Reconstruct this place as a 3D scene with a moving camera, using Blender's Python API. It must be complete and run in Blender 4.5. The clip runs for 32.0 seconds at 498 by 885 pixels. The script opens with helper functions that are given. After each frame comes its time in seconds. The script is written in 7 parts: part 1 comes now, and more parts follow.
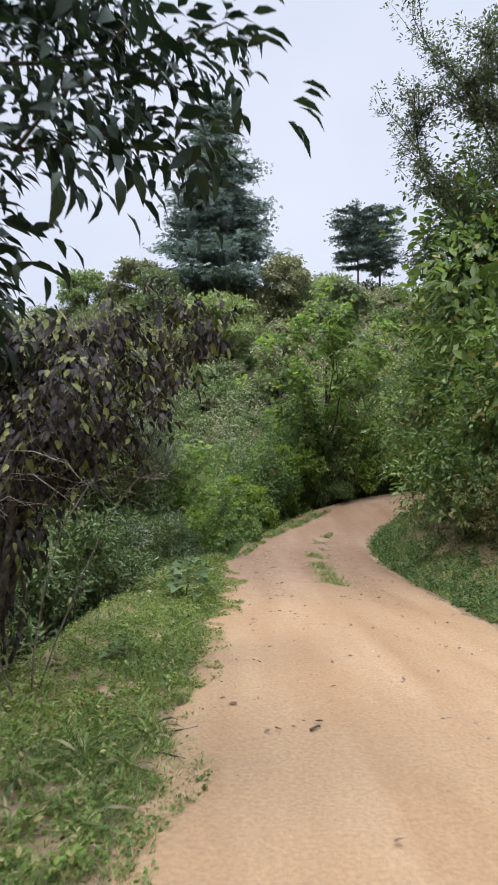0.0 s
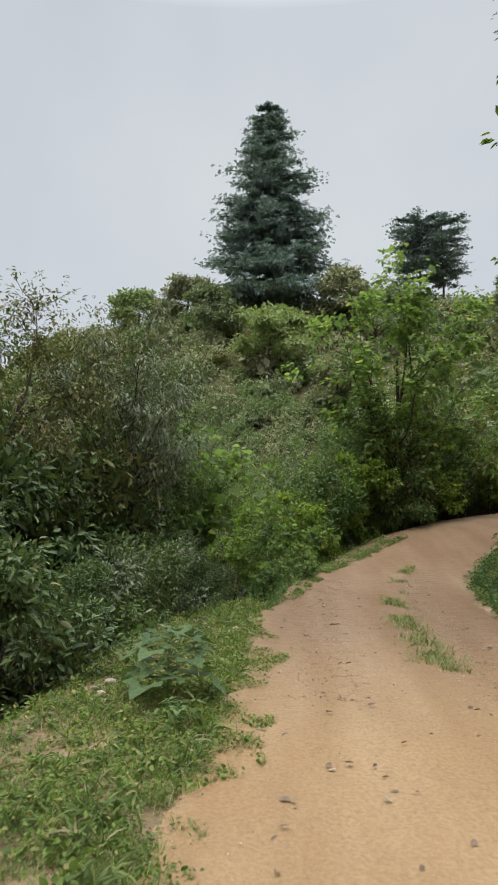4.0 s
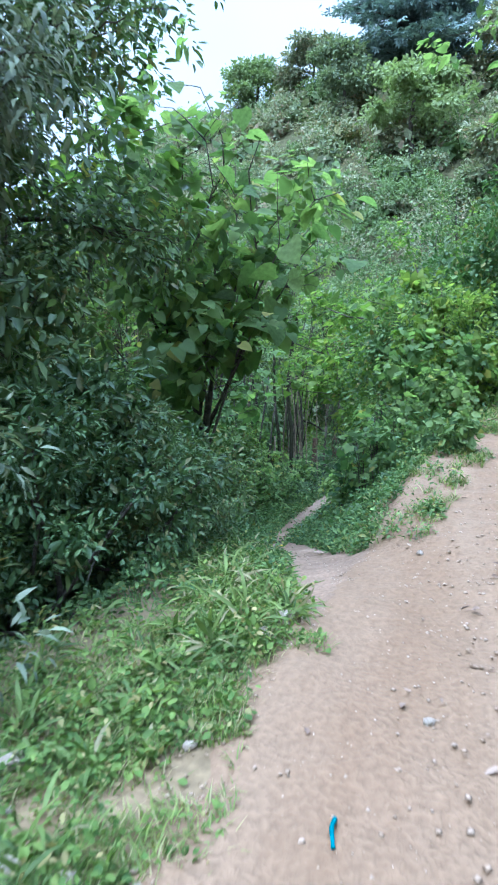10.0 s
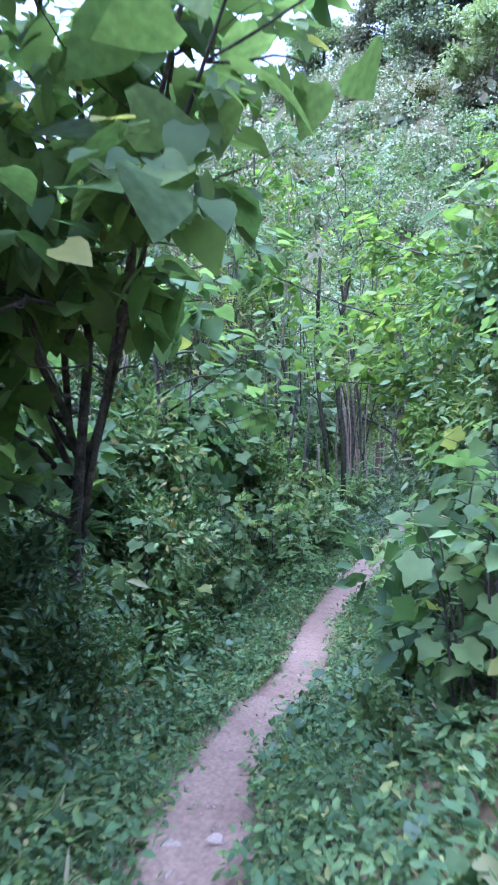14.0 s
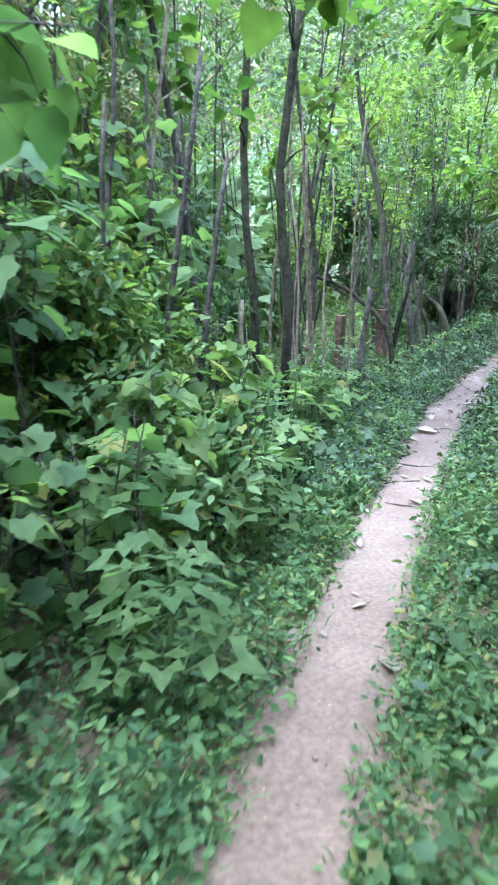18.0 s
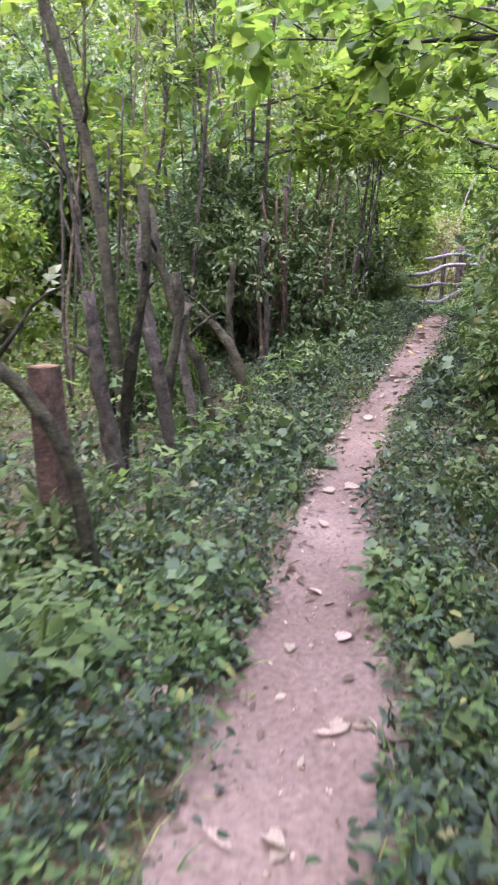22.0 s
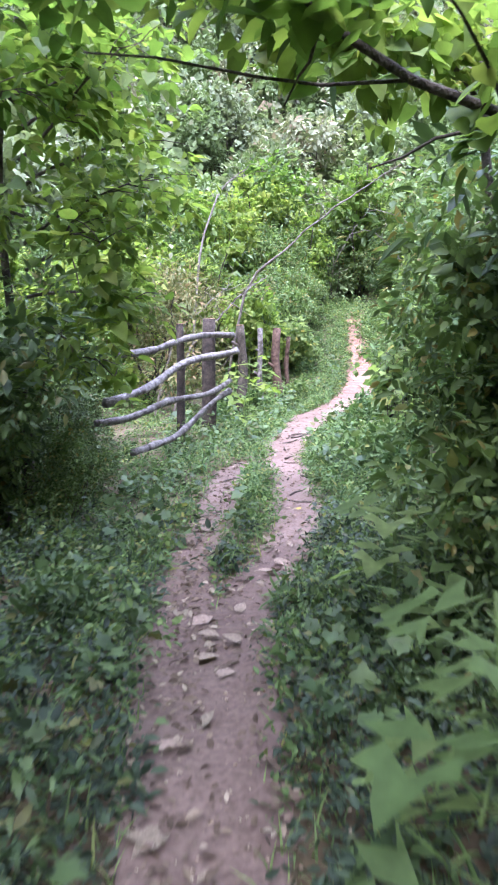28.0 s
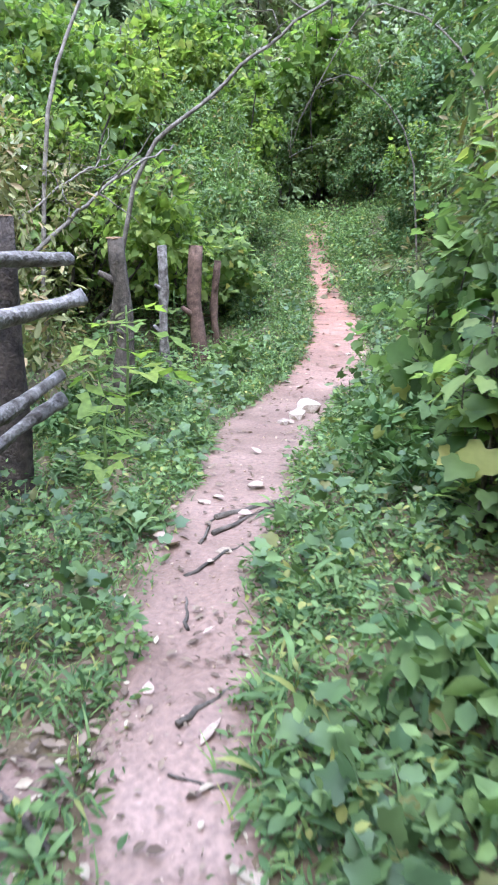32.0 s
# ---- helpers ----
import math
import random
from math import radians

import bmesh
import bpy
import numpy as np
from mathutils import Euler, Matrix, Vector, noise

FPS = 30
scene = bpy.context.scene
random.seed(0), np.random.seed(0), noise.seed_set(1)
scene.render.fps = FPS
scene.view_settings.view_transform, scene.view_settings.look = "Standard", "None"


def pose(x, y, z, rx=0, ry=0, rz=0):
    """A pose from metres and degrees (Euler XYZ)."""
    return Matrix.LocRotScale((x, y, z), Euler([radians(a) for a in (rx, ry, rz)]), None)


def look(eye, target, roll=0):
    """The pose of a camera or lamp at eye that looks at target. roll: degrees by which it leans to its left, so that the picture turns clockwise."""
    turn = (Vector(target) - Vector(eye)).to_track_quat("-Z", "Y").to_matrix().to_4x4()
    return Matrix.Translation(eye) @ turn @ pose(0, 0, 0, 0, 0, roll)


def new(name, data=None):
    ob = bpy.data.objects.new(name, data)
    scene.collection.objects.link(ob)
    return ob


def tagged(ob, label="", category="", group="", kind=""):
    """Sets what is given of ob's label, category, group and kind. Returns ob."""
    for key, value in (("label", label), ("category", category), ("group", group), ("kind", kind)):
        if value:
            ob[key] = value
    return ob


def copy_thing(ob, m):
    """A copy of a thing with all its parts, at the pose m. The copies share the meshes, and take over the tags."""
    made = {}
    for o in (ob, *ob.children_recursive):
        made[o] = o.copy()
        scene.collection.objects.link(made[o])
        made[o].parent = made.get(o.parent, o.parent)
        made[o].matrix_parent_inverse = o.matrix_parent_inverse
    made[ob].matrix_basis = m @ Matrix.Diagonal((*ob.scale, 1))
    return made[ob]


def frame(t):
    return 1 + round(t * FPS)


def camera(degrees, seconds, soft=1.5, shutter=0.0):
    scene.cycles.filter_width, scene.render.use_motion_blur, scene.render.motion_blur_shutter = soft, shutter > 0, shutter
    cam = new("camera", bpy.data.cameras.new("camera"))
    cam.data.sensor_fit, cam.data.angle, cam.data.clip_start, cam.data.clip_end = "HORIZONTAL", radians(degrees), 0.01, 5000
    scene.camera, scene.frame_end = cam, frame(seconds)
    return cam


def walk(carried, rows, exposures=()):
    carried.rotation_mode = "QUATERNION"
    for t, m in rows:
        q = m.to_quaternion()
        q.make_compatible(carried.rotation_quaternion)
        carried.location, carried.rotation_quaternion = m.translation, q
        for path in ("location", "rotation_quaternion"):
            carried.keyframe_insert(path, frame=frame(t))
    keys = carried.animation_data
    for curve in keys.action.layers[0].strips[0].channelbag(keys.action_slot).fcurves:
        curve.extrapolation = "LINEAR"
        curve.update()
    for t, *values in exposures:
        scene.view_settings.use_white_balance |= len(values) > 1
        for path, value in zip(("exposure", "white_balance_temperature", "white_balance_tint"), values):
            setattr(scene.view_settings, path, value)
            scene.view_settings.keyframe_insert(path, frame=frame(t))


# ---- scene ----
cam = camera(38.9, 32.0, soft=1.9, shutter=0.35)
PATH = [
    (0, (0.011, -0.01, 1.463), (0.025, 1.978, 1.68), 0.0),
    (0.5, (0.027, 0.684, 1.452), (0.043, 2.67, 1.689), 0.0),
    (1, (0.048, 1.397, 1.445), (0.064, 3.381, 1.699), -0.0),
    (1.5, (0.128, 2.084, 1.459), (0.135, 4.066, 1.728), -0.1),
    (2, (0.178, 2.79, 1.5), (0.165, 4.769, 1.788), -0.3),
    (2.5, (0.246, 3.432, 1.534), (0.194, 5.408, 1.839), -0.5),
    (4.5, (0.239, 6.343, 1.527), (0.054, 8.317, 1.79), 0.5),
    (5, (0.244, 7.12, 1.541), (0.016, 9.095, 1.759), 0.5),
    (5.5, (0.254, 7.884, 1.519), (-0.027, 9.858, 1.678), 0.4),
    (6, (0.227, 8.664, 1.541), (-0.114, 10.633, 1.619), 0.4),
    (6.5, (0.249, 9.452, 1.552), (-0.145, 11.413, 1.542), 0.3),
    (7, (0.269, 10.212, 1.604), (-0.161, 12.163, 1.522), 0.1),
    (7.5, (0.326, 10.962, 1.594), (-0.119, 12.908, 1.473), 0.2),
    (8, (0.333, 11.708, 1.633), (-0.118, 13.652, 1.495), 0.2),
    (8.5, (0.326, 12.453, 1.627), (-0.137, 14.393, 1.472), 0.1),
    (9, (0.267, 13.214, 1.64), (-0.215, 15.147, 1.465), 0.1),
    (9.5, (0.274, 13.987, 1.647), (-0.231, 15.911, 1.44), 0.0),
    (10, (0.215, 14.684, 1.718), (-0.313, 16.597, 1.476), -0.1),
    (10.5, (0.151, 15.397, 1.716), (-0.398, 17.302, 1.458), -0.3),
    (11, (0.063, 16.071, 1.734), (-0.504, 17.97, 1.467), -0.4),
    (11.5, (0.009, 16.761, 1.72), (-0.581, 18.653, 1.448), -0.7),
    (12, (-0.06, 17.421, 1.75), (-0.677, 19.303, 1.473), -1.0),
    (12.5, (-0.144, 18.099, 1.735), (-0.784, 19.973, 1.454), -1.3),
    (13, (-0.234, 18.677, 1.737), (-0.903, 20.54, 1.452), -1.5),
    (13.5, (-0.272, 19.339, 1.638), (-1.002, 21.182, 1.37), -2.4),
    (15.5, (-1.254, 22.131, 1.096), (-1.942, 23.982, 0.778), 0.7),
    (16, (-1.402, 22.676, 0.943), (-2.068, 24.527, 0.588), -0.3),
    (16.5, (-1.598, 23.303, 0.716), (-2.238, 25.153, 0.306), 0.5),
    (17, (-1.776, 24.178, 0.472), (-2.382, 26.028, 0.009), 0.4),
    (17.5, (-1.987, 25.09, 0.275), (-2.544, 26.942, -0.237), 0.8),
    (18, (-2.114, 25.971, 0.18), (-2.624, 27.827, -0.363), 0.8),
    (18.5, (-2.188, 26.764, 0.085), (-2.648, 28.628, -0.473), 0.1),
    (19, (-2.231, 27.67, 0.017), (-2.636, 29.547, -0.541), -0.4),
    (19.5, (-2.259, 28.519, -0.053), (-2.603, 30.409, -0.609), -0.2),
    (20, (-2.261, 29.371, -0.086), (-2.561, 31.268, -0.643), -0.3),
    (20.5, (-2.21, 30.281, -0.123), (-2.455, 32.188, -0.675), -0.1),
    (21, (-2.18, 31.094, -0.142), (-2.358, 33.01, -0.687), 0.1),
    (21.5, (-2.12, 32.032, -0.2), (-2.218, 33.959, -0.725), -0.0),
    (22, (-2.043, 32.871, -0.214), (-2.042, 34.808, -0.714), 0.0),
    (22.5, (-1.988, 33.747, -0.225), (-1.882, 35.688, -0.699), -0.1),
    (23, (-1.843, 34.555, -0.233), (-1.632, 36.493, -0.681), -0.1),
    (23.5, (-1.673, 35.43, -0.219), (-1.364, 37.359, -0.647), -0.3),
    (24, (-1.519, 36.241, -0.213), (-1.126, 38.157, -0.626), -0.2),
    (24.5, (-1.323, 37.075, -0.183), (-0.871, 38.981, -0.584), -0.0),
    (25, (-1.102, 37.923, -0.183), (-0.611, 39.823, -0.572), -0.1),
    (25.5, (-0.906, 38.735, -0.109), (-0.384, 40.626, -0.496), -0.0),
    (26, (-0.62, 39.491, -0.042), (-0.067, 41.373, -0.43), -0.2),
    (26.5, (-0.313, 40.185, 0.085), (0.268, 42.058, -0.306), -1.1),
    (28.5, (0.791, 43.191, 0.413), (1.52, 45.013, 0.03), 0.4),
    (29, (1.13, 43.999, 0.423), (1.888, 45.814, 0.062), 0.5),
    (29.5, (1.438, 44.809, 0.356), (2.231, 46.613, 0.016), 0.2),
    (30, (1.74, 45.539, 0.257), (2.568, 47.328, -0.081), 0.2),
    (30.5, (2.083, 46.125, 0.205), (2.938, 47.893, -0.174), 0.3),
    (31, (2.459, 46.698, 0.139), (3.326, 48.442, -0.319), 0.2),
    (31.5, (2.796, 47.253, 0.121), (3.651, 48.978, -0.421), 0.0),
    (32, (3.033, 47.813, 0.123), (3.86, 49.533, -0.477), 0.3),
]
EXPOSURES = [
    (0.0, 0.82, 6250, 15), (2.5, 0.68, 6700, 15), (4.5, 0.5, 6900, 6), (6.2, 0.7, 7300, 8),
    (7.5, 1.15, 5700, 6), (9.0, 1.4, 4750, 4), (10.5, 1.75, 4650, 4), (12.0, 2.1, 4450, 2), (13.5, 2.25, 4450, 22), (15.5, 2.35, 4950, 40),
    (17.0, 2.35, 4850, 26), (18.0, 2.7, 4850, 10), (20.2, 2.4, 5300, 8), (21.3, 2.42, 5750, 36), (23.5, 2.5, 5850, 36), (25.0, 2.5, 5600, 24), (26.5, 2.45, 5300, 20), (29.0, 2.35, 5450, 36), (30.0, 1.98, 5450, 34), (32.0, 1.95, 5300, 18),
]
walk(cam, [(t, look(eye, target, roll)) for t, eye, target, roll in PATH], EXPOSURES)

# ---- light: thin overcast ----
world = bpy.data.worlds.new("overcast")
scene.world = world
world.use_nodes = True
SUN_UP, SUN_AT = 58.0, 215.0


def build_world():
    nt = world.node_tree
    nt.nodes.clear()
    out = nt.nodes.new("ShaderNodeOutputWorld")
    bg = nt.nodes.new("ShaderNodeBackground")
    sky = nt.nodes.new("ShaderNodeTexSky")
    sky.sky_type = "NISHITA"
    sky.sun_disc = False
    sky.sun_elevation = radians(SUN_UP)
    sky.sun_rotation = radians(SUN_AT)
    sky.dust_density = 4.0
    # clouds veil the blue: the sky's light, greyed and softly mottled
    coord = nt.nodes.new("ShaderNodeTexCoord")
    cloud = nt.nodes.new("ShaderNodeTexNoise")
    cloud.inputs["Scale"].default_value = 1.6
    cloud.inputs["Detail"].default_value = 5
    ramp = nt.nodes.new("ShaderNodeValToRGB")
    ramp.color_ramp.elements[0].position, ramp.color_ramp.elements[1].position = 0.3, 0.75
    ramp.color_ramp.elements[0].color = (6.2, 6.9, 8.2, 1)
    ramp.color_ramp.elements[1].color = (8.2, 8.7, 9.5, 1)
    mix = nt.nodes.new("ShaderNodeMix")
    mix.data_type = "RGBA"
    mix.inputs[0].default_value = 0.88
    bg.inputs["Strength"].default_value = 0.1
    # an overcast sky is about three times brighter overhead than at the horizon
    sep = nt.nodes.new("ShaderNodeSeparateXYZ")
    lift = nt.nodes.new("ShaderNodeMapRange")
    lift.inputs["From Min"].default_value, lift.inputs["From Max"].default_value = 0.64, 1.0
    lift.inputs["To Min"].default_value, lift.inputs["To Max"].default_value = 0.62, 4.2
    high = nt.nodes.new("ShaderNodeMix")
    high.data_type, high.blend_type = "RGBA", "MULTIPLY"
    high.inputs[0].default_value = 1.0
    nt.links.new(coord.outputs["Generated"], sep.inputs[0])
    nt.links.new(sep.outputs["Z"], lift.inputs["Value"])
    nt.links.new(mix.outputs[2], high.inputs[6])
    nt.links.new(lift.outputs["Result"], high.inputs[7])
    nt.links.new(coord.outputs["Generated"], cloud.inputs["Vector"])
    nt.links.new(cloud.outputs["Fac"], ramp.inputs["Fac"])
    nt.links.new(sky.outputs["Color"], mix.inputs[6])
    nt.links.new(ramp.outputs["Color"], mix.inputs[7])
    nt.links.new(high.outputs[2], bg.inputs["Color"])
    nt.links.new(bg.outputs["Background"], out.inputs["Surface"])


build_world()
sun = new("sun", bpy.data.lights.new("sun", "SUN"))
sun.data.energy, sun.data.angle, sun.data.color = 1.2, radians(25), (1.0, 0.96, 0.9)
sun.matrix_world = look((0, 0, 0), (-math.sin(radians(SUN_AT)) * math.cos(radians(SUN_UP)), -math.cos(radians(SUN_AT)) * math.cos(radians(SUN_UP)), -math.sin(radians(SUN_UP))))


# ---- materials ----
def mat_new(name):
    m = bpy.data.materials.new(name)
    m.use_nodes = True
    m.node_tree.nodes.clear()
    return m, m.node_tree


def rgb(c):
    return (c[0], c[1], c[2], 1.0)


def leaf_material(name, dark, light, odd=None, gloss=0.42, through_light=0.35, odd_share=0.06, scale=9.0):
    """A leaf: blade colour that varies from leaf to leaf, with mottling, sheen and light shining through."""
    m, nt = mat_new(name)
    n, l = nt.nodes, nt.links
    out = n.new("ShaderNodeOutputMaterial")
    geo = n.new("ShaderNodeNewGeometry")
    ramp = n.new("ShaderNodeValToRGB")
    e = ramp.color_ramp.elements
    e[0].position, e[0].color = 0.0, rgb(dark)
    e[1].position, e[1].color = 1.0 - odd_share - 0.02, rgb(light)
    if odd:
        x = e.new(1.0 - odd_share)
        x.color = rgb(odd)
    l.new(geo.outputs["Random Per Island"], ramp.inputs["Fac"])
    tc = n.new("ShaderNodeTexCoord")
    noise_n = n.new("ShaderNodeTexNoise")
    noise_n.inputs["Scale"].default_value = scale
    noise_n.inputs["Detail"].default_value = 4
    l.new(tc.outputs["Object"], noise_n.inputs["Vector"])
    mr = n.new("ShaderNodeMapRange")
    mr.inputs["From Min"].default_value, mr.inputs["From Max"].default_value = 0.3, 0.7
    mr.inputs["To Min"].default_value, mr.inputs["To Max"].default_value = 0.72, 1.25
    l.new(noise_n.outputs["Fac"], mr.inputs["Value"])
    mul = n.new("ShaderNodeMix")
    mul.data_type, mul.blend_type = "RGBA", "MULTIPLY"
    mul.inputs[0].default_value = 1.0
    l.new(ramp.outputs["Color"], mul.inputs[6])
    l.new(mr.outputs["Result"], mul.inputs[7])
    # bushes differ a little from one another
    oi = n.new("ShaderNodeObjectInfo")
    hs = n.new("ShaderNodeHueSaturation")
    mr2 = n.new("ShaderNodeMapRange")
    mr2.inputs["To Min"].default_value, mr2.inputs["To Max"].default_value = 0.8, 1.2
    l.new(oi.outputs["Random"], mr2.inputs["Value"])
    l.new(mr2.outputs["Result"], hs.inputs["Value"])
    mr3 = n.new("ShaderNodeMapRange")
    mr3.inputs["To Min"].default_value, mr3.inputs["To Max"].default_value = 0.515, 0.485
    l.new(oi.outputs["Random"], mr3.inputs["Value"])
    l.new(mr3.outputs["Result"], hs.inputs["Hue"])
    l.new(mul.outputs[2], hs.inputs["Color"])
    p = n.new("ShaderNodeBsdfPrincipled")
    p.inputs["Roughness"].default_value = min(0.8, gloss + 0.1)
    p.inputs["Specular IOR Level"].default_value = 0.3
    l.new(hs.outputs["Color"], p.inputs["Base Color"])
    tr = n.new("ShaderNodeBsdfTranslucent")
    warm = n.new("ShaderNodeMix")
    warm.data_type, warm.blend_type = "RGBA", "MULTIPLY"
    warm.inputs[0].default_value = 1.0
    warm.inputs[7].default_value = (1.22, 1.3, 0.75, 1)
    l.new(hs.outputs["Color"], warm.inputs[6])
    l.new(warm.outputs[2], tr.inputs["Color"])
    mx = n.new("ShaderNodeMixShader")
    mx.inputs[0].default_value = through_light
    l.new(p.outputs[0], mx.inputs[1])
    l.new(tr.outputs[0], mx.inputs[2])
    l.new(mx.outputs[0], out.inputs["Surface"])
    return m


def rough_material(name, a, b, scale=6.0, rough=0.9, bump=0.3, fine=40.0, c=None, spread=(0.35, 0.68), per_object=0.0, grain=0.26, stretch=None):
    """Earth, bark, stone: two or three colours in blotches with fine grain and relief."""
    m, nt = mat_new(name)
    n, l = nt.nodes, nt.links
    out = n.new("ShaderNodeOutputMaterial")
    p = n.new("ShaderNodeBsdfPrincipled")
    p.inputs["Roughness"].default_value = rough
    p.inputs["Specular IOR Level"].default_value = 0.25
    tc = n.new("ShaderNodeTexCoord")
    n1 = n.new("ShaderNodeTexNoise")
    n1.inputs["Scale"].default_value, n1.inputs["Detail"].default_value = scale, 6
    n2 = n.new("ShaderNodeTexNoise")
    n2.inputs["Scale"].default_value, n2.inputs["Detail"].default_value = fine, 5
    if stretch:
        mp = n.new("ShaderNodeMapping")
        mp.inputs["Scale"].default_value = stretch
        l.new(tc.outputs["Object"], mp.inputs["Vector"])
        l.new(mp.outputs["Vector"], n1.inputs["Vector"])
    else:
        l.new(tc.outputs["Object"], n1.inputs["Vector"])
    l.new(tc.outputs["Object"], n2.inputs["Vector"])
    ramp = n.new("ShaderNodeValToRGB")
    e = ramp.color_ramp.elements
    e[0].position, e[0].color = spread[0], rgb(a)
    e[1].position, e[1].color = spread[1], rgb(b)
    if c:
        x = e.new(min(0.98, spread[1] + 0.12))
        x.color = rgb(c)
    l.new(n1.outputs["Fac"], ramp.inputs["Fac"])
    mr = n.new("ShaderNodeMapRange")
    mr.inputs["From Min"].default_value, mr.inputs["From Max"].default_value = 0.3, 0.7
    mr.inputs["To Min"].default_value, mr.inputs["To Max"].default_value = 1 - grain, 1 + grain
    l.new(n2.outputs["Fac"], mr.inputs["Value"])
    mul = n.new("ShaderNodeMix")
    mul.data_type, mul.blend_type = "RGBA", "MULTIPLY"
    mul.inputs[0].default_value = 1.0
    l.new(ramp.outputs["Color"], mul.inputs[6])
    l.new(mr.outputs["Result"], mul.inputs[7])
    col = mul.outputs[2]
    if per_object:
        oi = n.new("ShaderNodeObjectInfo")
        hs = n.new("ShaderNodeHueSaturation")
        m2 = n.new("ShaderNodeMapRange")
        m2.inputs["To Min"].default_value, m2.inputs["To Max"].default_value = 1 - per_object, 1 + per_object
        l.new(oi.outputs["Random"], m2.inputs["Value"])
        l.new(m2.outputs["Result"], hs.inputs["Value"])
        l.new(col, hs.inputs["Color"])
        col = hs.outputs["Color"]
    l.new(col, p.inputs["Base Color"])
    bp = n.new("ShaderNodeBump")
    bp.inputs["Strength"].default_value = bump
    bp.inputs["Distance"].default_value = 0.02
    l.new(n2.outputs["Fac"], bp.inputs["Height"])
    l.new(bp.outputs["Normal"], p.inputs["Normal"])
    l.new(p.outputs[0], out.inputs["Surface"])
    return m


M_LEAF = leaf_material("leaf_green", (0.056, 0.099, 0.029), (0.147, 0.221, 0.065), (0.204, 0.184, 0.049))
M_DARKLEAF = leaf_material("leaf_dark_green", (0.050, 0.086, 0.031), (0.130, 0.185, 0.063), (0.160, 0.156, 0.056), gloss=0.36, through_light=0.25)
M_BRIGHT = leaf_material("leaf_bright_green", (0.091, 0.155, 0.029), (0.217, 0.290, 0.059), (0.25, 0.29, 0.069), gloss=0.45, through_light=0.55)
M_BIGLEAF = leaf_material("leaf_broad", (0.085, 0.144, 0.049), (0.214, 0.294, 0.100), (0.314, 0.312, 0.083), gloss=0.5, through_light=0.58, odd_share=0.025, scale=5.0)
M_OLIVE = leaf_material("leaf_olive_dry", (0.066, 0.083, 0.028), (0.204, 0.209, 0.083), (0.264, 0.209, 0.099), gloss=0.6, through_light=0.25, odd_share=0.15)
M_WILTED = leaf_material("leaf_wilted", (0.018, 0.016, 0.016), (0.06, 0.05, 0.044), (0.13, 0.15, 0.045), gloss=0.75, through_light=0.12, odd_share=0.18)
M_GREYLEAF = leaf_material("leaf_grey_green", (0.083, 0.110, 0.069), (0.214, 0.243, 0.158), gloss=0.4, through_light=0.25)
# distance haze is put into these three: paler and greyer, the needles bluer
M_HAZYDEEP = leaf_material("leaf_deep_hazed", (0.112, 0.150, 0.084), (0.225, 0.270, 0.144), gloss=0.6, through_light=0.25)
M_HAZYNEEDLE = leaf_material("needles", (0.111, 0.163, 0.159), (0.215, 0.280, 0.270), gloss=0.6, through_light=0.15)
M_HAZYHILL = leaf_material("leaf_hill_hazed", (0.156, 0.181, 0.103), (0.312, 0.328, 0.190), (0.287, 0.234, 0.146), gloss=0.6, through_light=0.2, odd_share=0.12)
M_GRASS = leaf_material("grass_blade", (0.082, 0.123, 0.030), (0.213, 0.262, 0.072), (0.328, 0.287, 0.153), gloss=0.5, through_light=0.35, odd_share=0.12)
M_HERB = leaf_material("herb_leaf", (0.051, 0.100, 0.035), (0.154, 0.230, 0.073), (0.228, 0.240, 0.069), gloss=0.55, through_light=0.35)
M_VERGE = leaf_material("verge_leaf", (0.090, 0.148, 0.030), (0.221, 0.287, 0.068), (0.328, 0.279, 0.119), gloss=0.6, through_light=0.35, odd_share=0.15)
# undergrowth leaf with the wood's shade put into its dark colour
M_SHADEDLEAF = leaf_material("leaf_shaded_wood", (0.022, 0.039, 0.022), (0.068, 0.098, 0.053), (0.098, 0.112, 0.047), gloss=0.42, through_light=0.2)
M_PEBBLE = rough_material("pebble_earthy", (0.27, 0.19, 0.125), (0.43, 0.33, 0.25), 6, 0.95, 0.4, 60)
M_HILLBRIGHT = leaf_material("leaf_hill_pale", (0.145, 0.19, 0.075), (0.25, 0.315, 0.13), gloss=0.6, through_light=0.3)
M_LITTER = leaf_material("fallen_leaf", (0.146, 0.093, 0.060), (0.383, 0.302, 0.228), (0.473, 0.349, 0.084), gloss=0.7, through_light=0.1, odd_share=0.1)
M_BARK = rough_material("bark_brown", (0.045, 0.038, 0.03), (0.12, 0.10, 0.078), 14, 0.95, 0.8, 60, c=(0.19, 0.18, 0.15), per_object=0.25)
M_BARKPALE = rough_material("bark_pale", (0.16, 0.12, 0.08), (0.32, 0.26, 0.18), 18, 0.9, 0.6, 70, per_object=0.2)
M_BARKRED = rough_material("bark_reddish", (0.075, 0.047, 0.034), (0.17, 0.108, 0.078), 16, 0.95, 0.7, 60, per_object=0.25)
M_BARKDRY = rough_material("dead_bark", (0.10, 0.085, 0.065), (0.24, 0.21, 0.165), 14, 0.95, 0.6, 60, per_object=0.2)
M_WOODGREY = rough_material("weathered_wood", (0.085, 0.072, 0.06), (0.27, 0.245, 0.22), 13, 0.9, 1.0, 50, c=(0.46, 0.44, 0.41), per_object=0.1)
M_POST = rough_material("post_wood", (0.03, 0.025, 0.021), (0.09, 0.07, 0.055), 12, 0.95, 0.8, 60)
M_CUT = rough_material("cut_wood", (0.20, 0.115, 0.065), (0.36, 0.23, 0.13), 10, 0.8, 0.4, 80)
